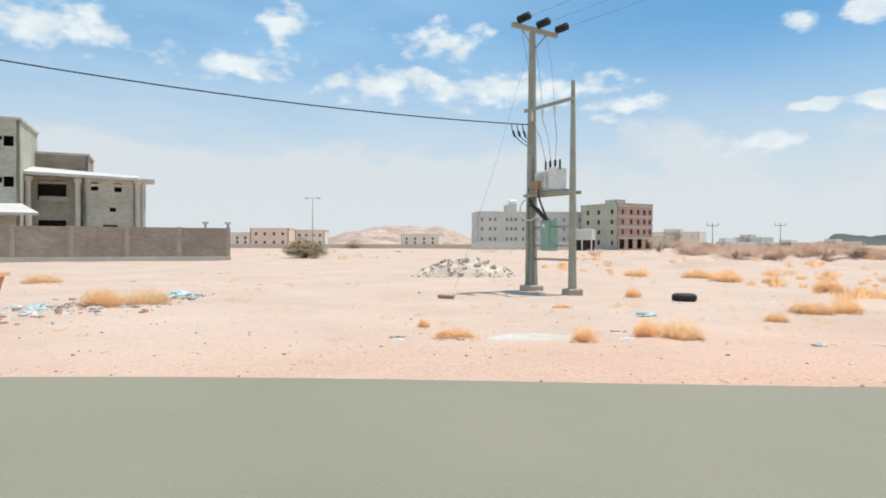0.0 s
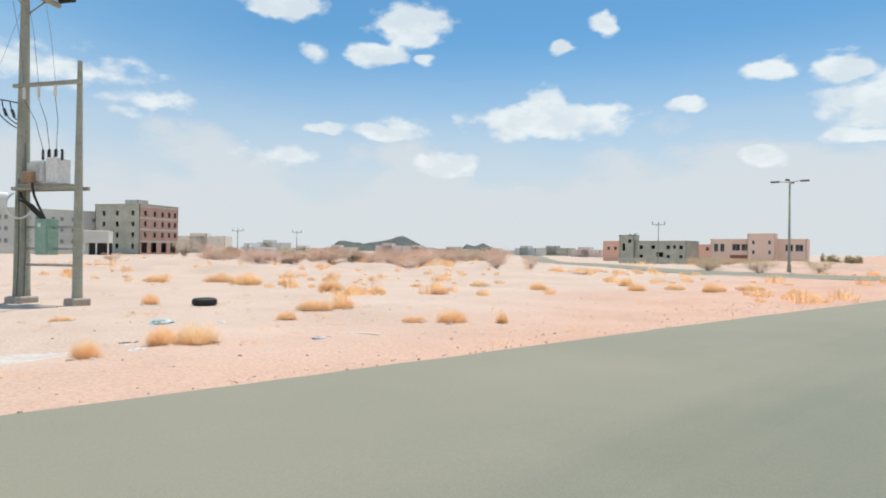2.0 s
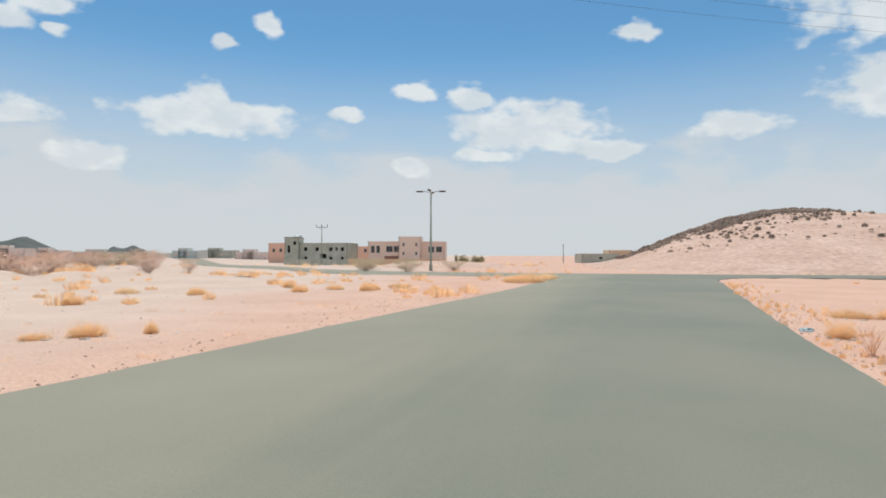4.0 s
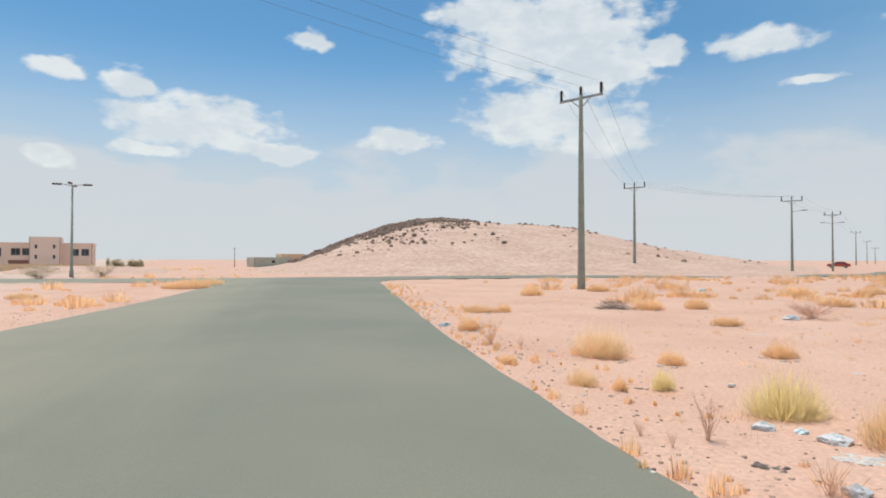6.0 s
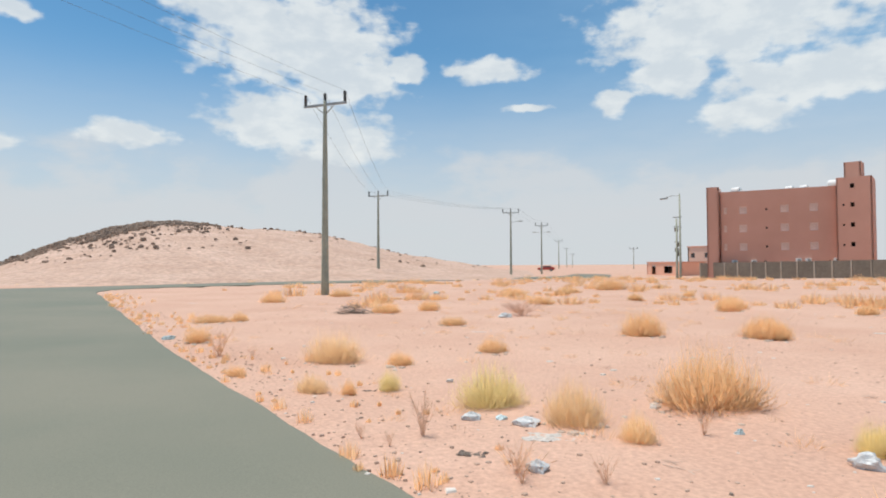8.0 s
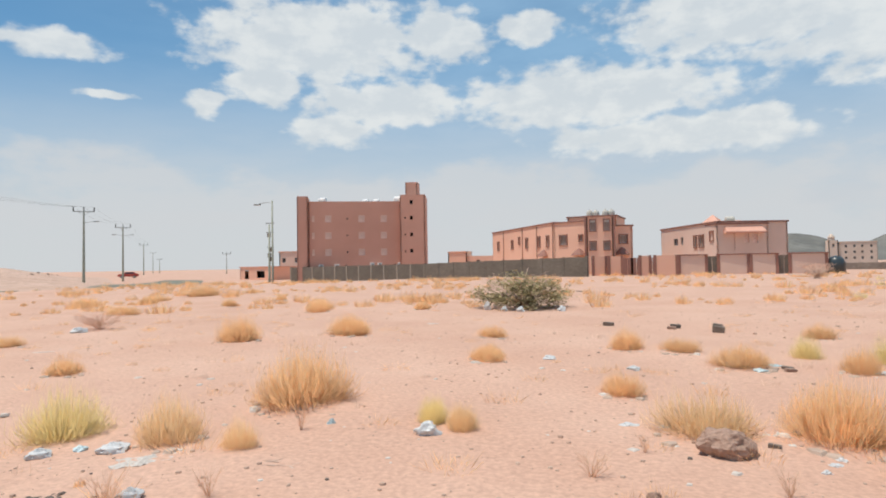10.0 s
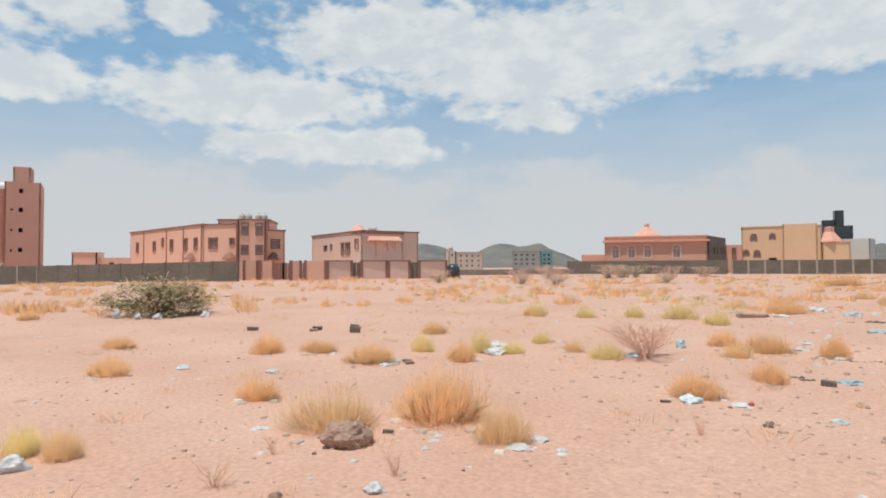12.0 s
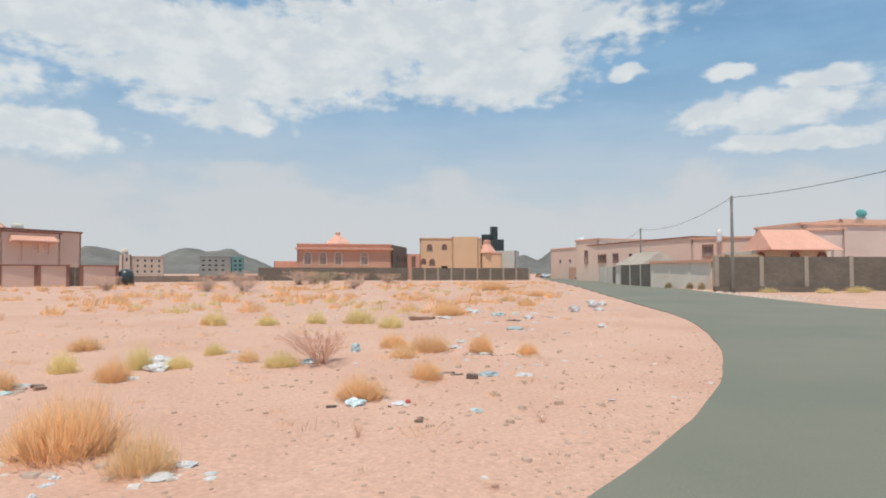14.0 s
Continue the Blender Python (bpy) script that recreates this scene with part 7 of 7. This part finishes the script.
place_litter([(-22.50, -16.65, 0.60, 0.60, "bagw"), (-17.30, -13.69, 0.70, 0.20, "paper"), (-12.98, -11.88, 0.60, 0.15, "bagc"), (-15.39, -13.94, 0.50, 0.25, "dark"), (-17.74, -18.04, 0.90, 0.20, "bagw"), (-16.75, -15.89, 0.60, 0.20, "bagc"), (-15.13, -10.45, 0.30, 0.22, "bagw"), (-35.29, -29.42, 0.80, 0.50, "bagw"), (-12.63, -9.59, 0.20, 0.10, "paper"), (-8.27, -7.28, 0.30, 0.05, "paper"), (-5.25, -6.66, 0.15, 0.06, "paper"), (-4.09, -5.48, 0.09, 0.05, "block"), (-0.05, -17.08, 0.70, 0.15, "board"), (-0.37, -16.45, 0.25, 0.14, "block"), (1.20, -16.50, 0.25, 0.14, "block"), (-1.26, -15.95, 0.20, 0.22, "block")])
place_litter([(-1.40, -15.45, 0.50, 0.10, "board"), (0.64, -6.69, 0.20, 0.06, "bagw"), (-0.62, -6.60, 0.22, 0.10, "cloth"), (-0.74, -5.61, 0.08, 0.06, "bagw"), (-0.88, -5.85, 0.09, 0.05, "bagw"), (-1.37, -5.11, 0.18, 0.04, "paper"), (-1.83, -5.27, 0.10, 0.05, "bagw"), (-1.79, -5.68, 0.20, 0.10, "bagw"), (-1.17, -6.63, 0.40, 0.06, "paper"), (-1.36, -6.63, 0.20, 0.08, "dark"), (0.62, -8.23, 0.22, 0.06, "paper"), (0.33, -6.64, 0.10, 0.05, "bagw"), (-0.87, -10.81, 0.40, 0.10, "dark"), (-1.17, -10.53, 0.25, 0.10, "bagc"), (-1.42, -11.08, 0.35, 0.06, "bagc"), (-1.59, -10.57, 0.15, 0.08, "block")])
place_litter([(-2.76, -10.60, 0.25, 0.08, "bagw"), (-3.51, -11.72, 0.50, 0.30, "bagw"), (-3.17, -14.06, 0.45, 0.06, "board"), (-5.19, -12.55, 0.50, 0.12, "bagw"), (-0.51, -6.15, 0.10, 0.06, "block")])

# the old tyre and the spilled plaster patch
tyre = thing("tyre", 6.79, 17.2, ground_at(6.79, 17.2), "black rubber car tyre lying flat on the sand", "tyre")
prof = [(0.20, 0.03), (0.27, 0.0), (0.315, 0.03), (0.325, 0.10), (0.315, 0.17), (0.27, 0.205), (0.20, 0.175), (0.185, 0.15)]
bm = bmesh.new()
rings = [[bm.verts.new((q * math.cos(math.tau * k / 32), q * math.sin(math.tau * k / 32), z)) for k in range(32)] for q, z in prof]
for i in range(len(rings)):
    lo, hi = rings[i], rings[(i + 1) % len(rings)]
    for k in range(32):
        bm.faces.new((lo[k], lo[(k + 1) % 32], hi[(k + 1) % 32], hi[k]))
part("carcass", bm, RUBBER, tyre, at=WORLD[tyre], smooth=True)
for k in range(28):
    a = math.tau * k / 28
    part("tread_block", box(bmesh.new(), 0.326 * math.cos(a), 0.326 * math.sin(a), 0.1, 0.014, 0.05, 0.12, pose(0, 0, 0, 0, 0, math.degrees(a))), RUBBER, tyre, at=WORLD[tyre])
bm = bmesh.new()
ring = [bm.verts.new((math.cos(a) * (0.95 + 0.3 * noise.noise(Vector((math.cos(a), math.sin(a), 3)))), math.sin(a) * (0.6 + 0.25 * noise.noise(Vector((math.cos(a), math.sin(a), 9)))), 0.008)) for a in [math.tau * k / 40 for k in range(40)]]
top = bm.faces.new(ring)
low = bmesh.ops.extrude_face_region(bm, geom=[top])
for v in low["geom"]:
    if isinstance(v, bmesh.types.BMVert):
        v.co.z -= 0.06
tagged(part("plaster_patch", bm, BAREGREY, at=pose(1.62, 10.1, ground_at(1.62, 10.1))), "thin patch of spilled whitish plaster on the sand", "plaster")

RUBBLE_CHUNK = brick_mesh("chunk", RUBBLE, 7)
# heap of builder's rubble
heap = thing("rubble_heap", 1.1, 30.4, ground_at(1.1, 30.4), "low heap of broken blocks, plaster and rubbish", "rubble")
r = np.random.RandomState(8)
bm = bmesh.new()
bmesh.ops.create_grid(bm, x_segments=40, y_segments=26, size=1.0)
for v in bm.verts:
    v.co.x, v.co.y = v.co.x * 2.5, v.co.y * 1.4
    k = max(0.0, 1 - (v.co.x / 2.4) ** 2 - (v.co.y / 1.35) ** 2)
    v.co.z = 0.78 * k**0.7 * (1 + 0.35 * noise.noise(v.co * 1.3)) + 0.1 * noise.noise(v.co * 5) * min(1, k * 4) - 0.06
part("mound", bm, RUBBLE, heap, at=WORLD[heap])
for k in range(170):
    x, y = r.uniform(-2.6, 2.6), r.uniform(-1.5, 0.9)
    q = max(0.0, 1 - (x / 2.4) ** 2 - (y / 1.35) ** 2)
    s = r.uniform(0.08, 0.30) * (0.6 + 0.6 * q)
    ob = new("chunk", (LITTER["block"][3][:1] + LITTER["paper"][3] + [RUBBLE_CHUNK] * 8)[r.randint(0, 12)])
    hang(ob, heap, at=WORLD[heap] @ pose(x, y, 0.74 * q**0.7 - 0.03, r.uniform(-40, 40), r.uniform(-40, 40), r.uniform(0, 360)) @ Matrix.Diagonal((s, s, s * 0.8, 1)))

# orange waste skip at the roadside
skip = thing("waste_skip", -8.5, 10.3, 0.02, "orange painted metal waste container on the sand", "waste container", turn=8)
bm = bmesh.new()
lo = [(-0.55, -0.45, 0.12), (0.55, -0.45, 0.12), (0.55, 0.45, 0.12), (-0.55, 0.45, 0.12)]
hi = [(-0.72, -0.6, 1.0), (0.72, -0.6, 1.0), (0.72, 0.6, 1.0), (-0.72, 0.6, 1.0)]
v = [bm.verts.new(p) for p in lo + hi]
for f in ((3, 2, 1, 0), (0, 1, 5, 4), (1, 2, 6, 5), (2, 3, 7, 6), (3, 0, 4, 7)):
    bm.faces.new([v[i] for i in f])
bmesh.ops.solidify(bm, geom=list(bm.faces), thickness=0.03)
part("body", bm, ORANGE, skip, at=WORLD[skip])
bm = bmesh.new()
for k in (-1, 1):
    box(bm, 0, k * 0.62, 1.02, 1.56, 0.07, 0.07)
    box(bm, k * 0.745, 0, 1.02, 0.07, 1.17, 0.07)
part("rim", bm, ORANGE, skip, at=WORLD[skip])
for kx in (-0.45, 0.45):
    for ky in (-0.35, 0.35):
        part("foot", box(bmesh.new(), kx, ky, 0.06, 0.1, 0.1, 0.14), SCRAP, skip, at=WORLD[skip])


# parked cars down the street
def car(x, y, turn, material, label):
    ob = thing("car", x, y, level(x, y) + 0.04, label, "car", "parked cars", turn=turn)
    at = WORLD[ob]
    bm = bmesh.new()
    side = [(-2.2, 0.35), (2.2, 0.35), (2.25, 0.7), (2.0, 0.92), (1.0, 1.0), (0.45, 1.42), (-1.0, 1.46), (-1.75, 1.05), (-2.2, 0.95)]
    l, rr = [bm.verts.new((a, -0.85, b)) for a, b in side], [bm.verts.new((a, 0.85, b)) for a, b in side]
    bm.faces.new(l)
    bm.faces.new(rr[::-1])
    for i in range(len(side)):
        j = (i + 1) % len(side)
        bm.faces.new((l[j], l[i], rr[i], rr[j]))
    for v in bm.verts:
        if v.co.z > 1.3:
            v.co.y *= 0.8
    part("body", bm, material, ob, at=at)
    for s in (-1, 1):
        bm = bmesh.new()
        q = [bm.verts.new((a, s * (0.862 if b < 1.1 else 0.735), b)) for a, b in ((0.85, 1.03), (0.4, 1.34), (-0.95, 1.38), (-1.5, 1.06))]
        bm.faces.new(q if s < 0 else q[::-1])
        part("side_window", bm, PANE, ob, at=at)
        for a in (-1.35, 1.35):
            w = part("wheel", lathe(bmesh.new(), [(0.2, -0.1), (0.32, -0.09), (0.32, 0.09), (0.2, 0.1)], sides=16, m=pose(a, s * 0.82, 0.32, 90, 0, 0)), RUBBER, ob, at=at)
            part("rim", lathe(bmesh.new(), [(0.2, -0.105), (0.18, -0.11), (0.18, 0.11), (0.2, 0.105)], sides=12, m=pose(a, s * 0.82, 0.32, 90, 0, 0)), STEEL, w, at=at)
    for a, b, sz in ((0.75, 1.21, 1), (-1.38, 1.25, -1)):
        part("windscreen", box(bmesh.new(), a, 0, b, 0.03, 1.3, 0.5, pose(0, 0, 0, 0, -52 * sz, 0)), PANE, ob, at=at)
    return ob


for x, y, m in ((-121, -84.5, CARPAINT), (-127.5, -90, CARPAINT), (-163, -128, CARPAINT), (-169, -133, CARPAINT), (-175, -137, CARPAINT), (-182, -143, CARPAINT), (-150, -120.5, RUST)):
    car(x, y, 40, m, "parked saloon car at the side of the street" if m is CARPAINT else "rusty brown car parked beside the street")
car(116, -118, 40, RED, "red car parked beside the far road")

# low green shrubs in pots before the cream wall
for x, y in ((-56.6, -26.6), (-57.6, -28.2), (-55.2, -24.3), (-58.8, -31.0)):
    ob = new("garden_shrub", PLANTS["d"][3][0])
    ob.matrix_basis = pose(x, y, 0) @ Matrix.Diagonal((0.8, 0.8, 0.8, 1))
    tagged(ob, "small green shrub at the foot of the cream wall", "shrub", "garden shrubs")


# ---------------------------------------------------------------- what nobody could count
def chips(name, places, sizes, material, label, seed, flat=0.6, sides=5):
    """Many little stones or scraps as one mesh."""
    r = np.random.RandomState(seed)
    n = len(places)
    a = np.arange(sides) / sides * math.tau
    wob = 0.7 + 0.6 * r.rand(n, sides)
    turn = r.rand(n, 1) * math.tau
    ringx, ringy = np.cos(a + turn) * wob * sizes[:, None], np.sin(a + turn) * wob * sizes[:, None]
    base = np.stack([places[:, :1] + ringx, places[:, 1:2] + ringy, np.repeat(places[:, 2:3] - sizes[:, None] * 0.15, sides, 1)], -1)
    up = sizes[:, None] * flat * (0.6 + 0.8 * r.rand(n, 1))
    mid_ring = np.stack([places[:, :1] + ringx * 0.72, places[:, 1:2] + ringy * 0.72, np.repeat(places[:, 2:3] + up * 0.8, sides, 1)], -1)
    apex = np.stack([places[:, 0], places[:, 1], places[:, 2] + up[:, 0]], -1)[:, None]
    verts = np.concatenate([base, mid_ring, apex], 1).reshape(-1, 3)
    w = 2 * sides + 1
    faces = []
    k = np.arange(n) * w
    for i in range(sides):
        j = (i + 1) % sides
        faces += np.stack([k + i, k + j, k + sides + j, k + sides + i], 1).tolist()
        faces += np.stack([k + sides + i, k + sides + j, k + 2 * sides], 1).tolist()
    ob = mesh_object(name, verts, faces, material, False)
    return tagged(ob, label, name.replace("_", " "), kind="stuff")


def sown(n, seed, near_r, far_r, b0, b1, power=1.0, off_road=0.15, gather=0):
    """Places on open ground between two bearings and two distances, none on the roads."""
    r = np.random.RandomState(seed)
    d = near_r + (far_r - near_r) * r.rand(n) ** power
    b = np.radians(b0 + (b1 - b0) * r.rand(n))
    x, y = d * np.sin(b), d * np.cos(b)
    if gather:
        lead = np.arange(n) // gather * gather
        x, y = x[lead] + r.randn(n) * 1.3, y[lead] + r.randn(n) * 1.3
    deep = np.maximum(inside_by(x, y, main_line), inside_by(x, y, cross_line))
    ok = deep < -off_road
    x, y, deep = x[ok], y[ok], deep[ok]
    z = terrain(x, y) + ground_bumps(x, y) * (0.12 + 0.88 * smooth01(-deep / 1.6)) + 0.012
    return np.stack([x, y, z], 1)


def edge_strip(n, seed, column, x0, x1, wide):
    """Places in a strip along one edge of the main road."""
    r = np.random.RandomState(seed)
    rows = main_line[(main_line[:, 0] > x0) & (main_line[:, 0] < x1)]
    p = rows[r.randint(0, len(rows), n)]
    a, b = p[:, column : column + 2], p[:, 2 - column : 4 - column]
    u = (a - b) / np.linalg.norm(a - b, axis=1)[:, None]
    q = a + u * (0.1 + wide * r.rand(n, 1) ** 1.8) + r.randn(n, 2) * 0.12
    return np.stack([q[:, 0], q[:, 1], terrain(q[:, 0], q[:, 1]) + ground_bumps(q[:, 0], q[:, 1]) * 0.25 + 0.012], 1)


stones = np.concatenate([edge_strip(2600, 1, 0, -16, 30, 1.6), edge_strip(1500, 2, 2, -12, 34, 2.6), sown(4600, 3, 4, 30, 110, 240, 1.3), sown(900, 4, 8, 30, -40, 70, 1.3)])
r = np.random.RandomState(5)
verge = np.concatenate([edge_strip(900, 60, 2, -62, -14, 3.5), edge_strip(500, 61, 0, -60, -16, 2.0)])
stones = np.concatenate([stones, verge])
chips("gravel", stones, 0.006 + 0.022 * r.rand(len(stones)) ** 3, PEBBLE, "scattered gravel and pebbles along the road edges", 6)
bits = np.concatenate([sown(260, 7, 5, 45, 110, 235, 1.2), edge_strip(150, 8, 0, -40, 30, 3.0), sown(110, 9, 9, 30, -40, 60), sown(90, 10, 18, 40, 205, 236)])
rubble_bits = edge_strip(420, 62, 2, -64, -30, 3.0)
chips("rubble_bits", rubble_bits, 0.03 + 0.12 * r.rand(len(rubble_bits)) ** 2.2, RUBBLE, "broken rubble and clods on the verge before the dark wall", 63)
chips("paper_bits", bits, 0.015 + 0.05 * r.rand(len(bits)) ** 2, PAPER, "scattered small white scraps of paper and plastic", 11, 0.3, 4)
strip = sown(520, 17, 10, 60, 203, 229, 0.9, gather=6)
chips("paper_bits", strip, 0.02 + 0.08 * r.rand(len(strip)) ** 2, PLASTIC_W, "white and pale blown scraps along the street edge", 19, 0.4, 4)
clods = sown(900, 18, 6, 40, 200, 236, 1.1, gather=5)
chips("clods", clods, 0.01 + 0.05 * r.rand(len(clods)) ** 2, PEBBLE, "small clods and stones in the trodden sand", 24, 0.5)
feet = np.array([(x, y, level(x, y) + 0.01 + float(ground_bumps(np.array([x]), np.array([y]))[0])) for x, y in FEET])
chips("foot_litter", feet[::3], 0.02 + 0.06 * r.rand(len(feet[::3])), PAPER, "pale scraps caught at the feet of the tufts", 15, 0.35, 4)
chips("foot_twigs", np.delete(feet, slice(0, None, 3), 0), 0.02 + 0.07 * r.rand(len(np.delete(feet, slice(0, None, 3), 0))), TWIG, "dark twigs and clods at the feet of the tufts", 16, 0.35)
# household rubbish tipped beside the waste container
tip = np.concatenate([r.randn(260, 2) * (0.9, 1.7) + (-8.5, 14.2), r.randn(90, 2) * (0.35, 0.5) + (-7.3, 17.2)])
tip = np.column_stack([tip, terrain(tip[:, 0], tip[:, 1]) + ground_bumps(tip[:, 0], tip[:, 1]) + 0.012])
chips("paper_bits", tip[::2], 0.02 + 0.09 * r.rand(len(tip[::2])) ** 2, PLASTIC_W, "white and pale scraps of tipped rubbish", 64, 0.5, 5)
chips("rubbish_bits", tip[1::2], 0.02 + 0.10 * r.rand(len(tip[1::2])) ** 2, STONE, "brown clods and scraps of tipped rubbish", 65, 0.5, 5)
dark = np.concatenate([sown(200, 12, 5, 55, 110, 235, 1.1), sown(80, 13, 9, 40, -40, 60)])
chips("dark_bits", dark, 0.009 + 0.026 * r.rand(len(dark)) ** 2, SCRAP, "scattered dark bits of wood and dry droppings", 14, 0.5)


def scrub(name, places, widths, heights, material, label, seed, blades=26, fine=1.0):
    """Many small tufts as one mesh."""
    r = np.random.RandomState(seed)
    n = len(places)
    a, rad = r.rand(n, blades) * math.tau, np.sqrt(r.rand(n, blades))
    h = np.sqrt(1 - 0.8 * rad**2) * (0.5 + 0.5 * r.rand(n, blades)) * heights[:, None]
    w = widths[:, None]
    foot = np.stack([places[:, :1] + np.cos(a) * rad * w * 0.38, places[:, 1:2] + np.sin(a) * rad * w * 0.38, np.repeat(places[:, 2:3] - 0.02, blades, 1)], -1)
    tip = np.stack([places[:, :1] + np.cos(a) * rad * w * 0.52, places[:, 1:2] + np.sin(a) * rad * w * 0.52, places[:, 2:3] + h], -1) + r.randn(n, blades, 3) * (w * 0.05 / fine**0.5)[..., None]
    s_a = r.rand(n, blades) * math.tau
    s = np.stack([np.cos(s_a), np.sin(s_a), np.zeros_like(s_a)], -1) * ((0.0025 + w * 0.0055) * fine)[..., None]
    verts = np.stack([foot - s, foot + s, foot * 0.4 + tip * 0.6 + s * 0.7 + np.stack([h * 0, h * 0, h * 0.06], -1), tip], 2).reshape(-1, 3)
    k = np.arange(n * blades)[:, None] * 4
    faces = (k + np.array([0, 1, 2])).tolist() + (k + np.array([0, 2, 3])).tolist()
    ob = mesh_object(name, verts, faces, material, False)
    soft_normals(ob.data)
    return tagged(ob, label, "scrub", kind="stuff")


def scatter(n, seed, *args, small=0.25, big=0.8, **more):
    p = sown(n, seed, *args, **more)
    r = np.random.RandomState(seed + 1)
    w = small + (big - small) * r.rand(len(p)) ** 1.6
    return p, w, w * (0.35 + 0.3 * r.rand(len(p)))


scrub("dry_scrub", *scatter(620, 20, 24, 85, 112, 180, 0.8, small=0.3, big=1.3, off_road=0.6, gather=4), STRAW_O, "sprinkled small tufts of dry orange scrub", 21, 150)
scrub("dry_scrub", *scatter(640, 22, 24, 100, 178, 234, 0.8, small=0.3, big=1.3, off_road=0.6, gather=4), STRAW_O, "sprinkled small tufts of dry orange scrub", 23, 150)
scrub("dry_scrub", *scatter(300, 24, 20, 62, 8, 84, 0.8, small=0.3, big=1.2, off_road=0.6, gather=4), STRAW_O, "sprinkled small tufts of dry scrub", 25, 150)
scrub("dry_scrub", *scatter(70, 26, 16, 60, 196, 236, 0.8, small=0.3, big=0.9, off_road=0.6, gather=4), STRAW_G, "sprinkled green-yellow grass tufts", 27, 110)
scrub("dry_scrub", *scatter(260, 28, 62, 120, 84, 136, 1.0, small=0.3, big=1.0, off_road=0.6, gather=4), STRAW_Y, "thin yellow grass along the crossing road", 29, 60)
scrub("dry_scrub", *scatter(240, 30, 85, 165, 48, 82, 1.0, small=0.5, big=1.8, off_road=0.6, gather=4), STRAW_Y, "thin yellow grass before the far houses", 31, 60)
scrub("dry_scrub", *scatter(160, 32, 60, 170, -20, 30, 1.0, small=0.4, big=1.4, off_road=0.6, gather=4), STRAW_O, "thin dry scrub on the northern waste ground", 33, 60)
p = edge_strip(170, 34, 0, 4, 40, 1.6)
w = 0.06 + 0.2 * r.rand(len(p)) ** 1.5
scrub("dry_scrub", p, w, w * 0.9, STRAW_O, "dry weeds along the road edge", 35, 70)

p, w, h = scatter(300, 50, 5, 30, 108, 236, 0.9, small=0.2, big=0.6, off_road=0.3, gather=3)
scrub("withered_grass", p, w, 0.05 + h * 0.3, STRAW_O, "thin withered patches of dry grass on the sand", 51, 70, 0.3)
p, w, h = scatter(160, 52, 4.5, 26, 108, 236, 0.9, small=0.12, big=0.4, off_road=0.3, gather=3)
scrub("withered_grass", p, w, 0.06 + h * 0.6, STEMS, "thin sprigs of withered brown weeds", 53, 24, 0.4)
p, w, h = scatter(150, 54, 9, 34, -36, 72, 0.9, small=0.2, big=0.6, off_road=0.3, gather=3)
scrub("withered_grass", p, w, 0.05 + h * 0.3, STRAW_O, "thin withered patches of dry grass on the pale sand", 55, 70, 0.3)

# dark rocks over the crest of the near hill
r = np.random.RandomState(40)
rows, cols = hill_z.shape
crest = int(np.argmin(np.abs(hill_d - 130)))
spots, sizes = [], []
for k in range(34000):
    cap = k < 3600
    core = k > 18000
    b = 89.0 + 17.0 * r.rand() ** 1.25 if cap and k < 3300 else r.uniform(86, 132)
    if core:
        b = 97.6 + 4.2 * r.randn()
    j = int(np.argmin(np.abs(hill_b - b)))
    depth_in = 0.035 * r.rand() if cap else min(0.9, abs(0.22 * r.randn())) if core else r.rand() ** 1.3 * 0.9
    d = 130 - depth_in * 48
    i = int(np.argmin(np.abs(hill_d - d)))
    z = hill_z[i, j]
    x, y = d * math.sin(radians(b)), d * math.cos(radians(b))
    patch = grid_noise(np.array([x]), np.array([y]), 5.0, 60)[0]
    heart = math.exp(-(((b - 97.8) / 5.5) ** 2)) * math.exp(-((depth_in / 0.42) ** 2))
    want = 0.9 + 0.6 * patch if cap else 2.3 * heart * max(0.1, 0.4 + 2.0 * patch) + 0.2 * max(0.0, 0.4 + 3 * patch) * (1 - depth_in)
    want *= 0.2 if b > 105 else 1.0
    if z < 1.0 or r.rand() > want:
        continue
    spots.append((x + r.uniform(-0.4, 0.4), y + r.uniform(-0.4, 0.4), z))
    sizes.append(0.12 + 0.42 * r.rand() ** 2 if cap else 0.10 + 0.36 * r.rand() ** 2.2)
chips("hill_rocks", np.array(spots), np.array(sizes), ROCK, "dark weathered rocks strewn over the hill crest", 41, 0.75, 6)
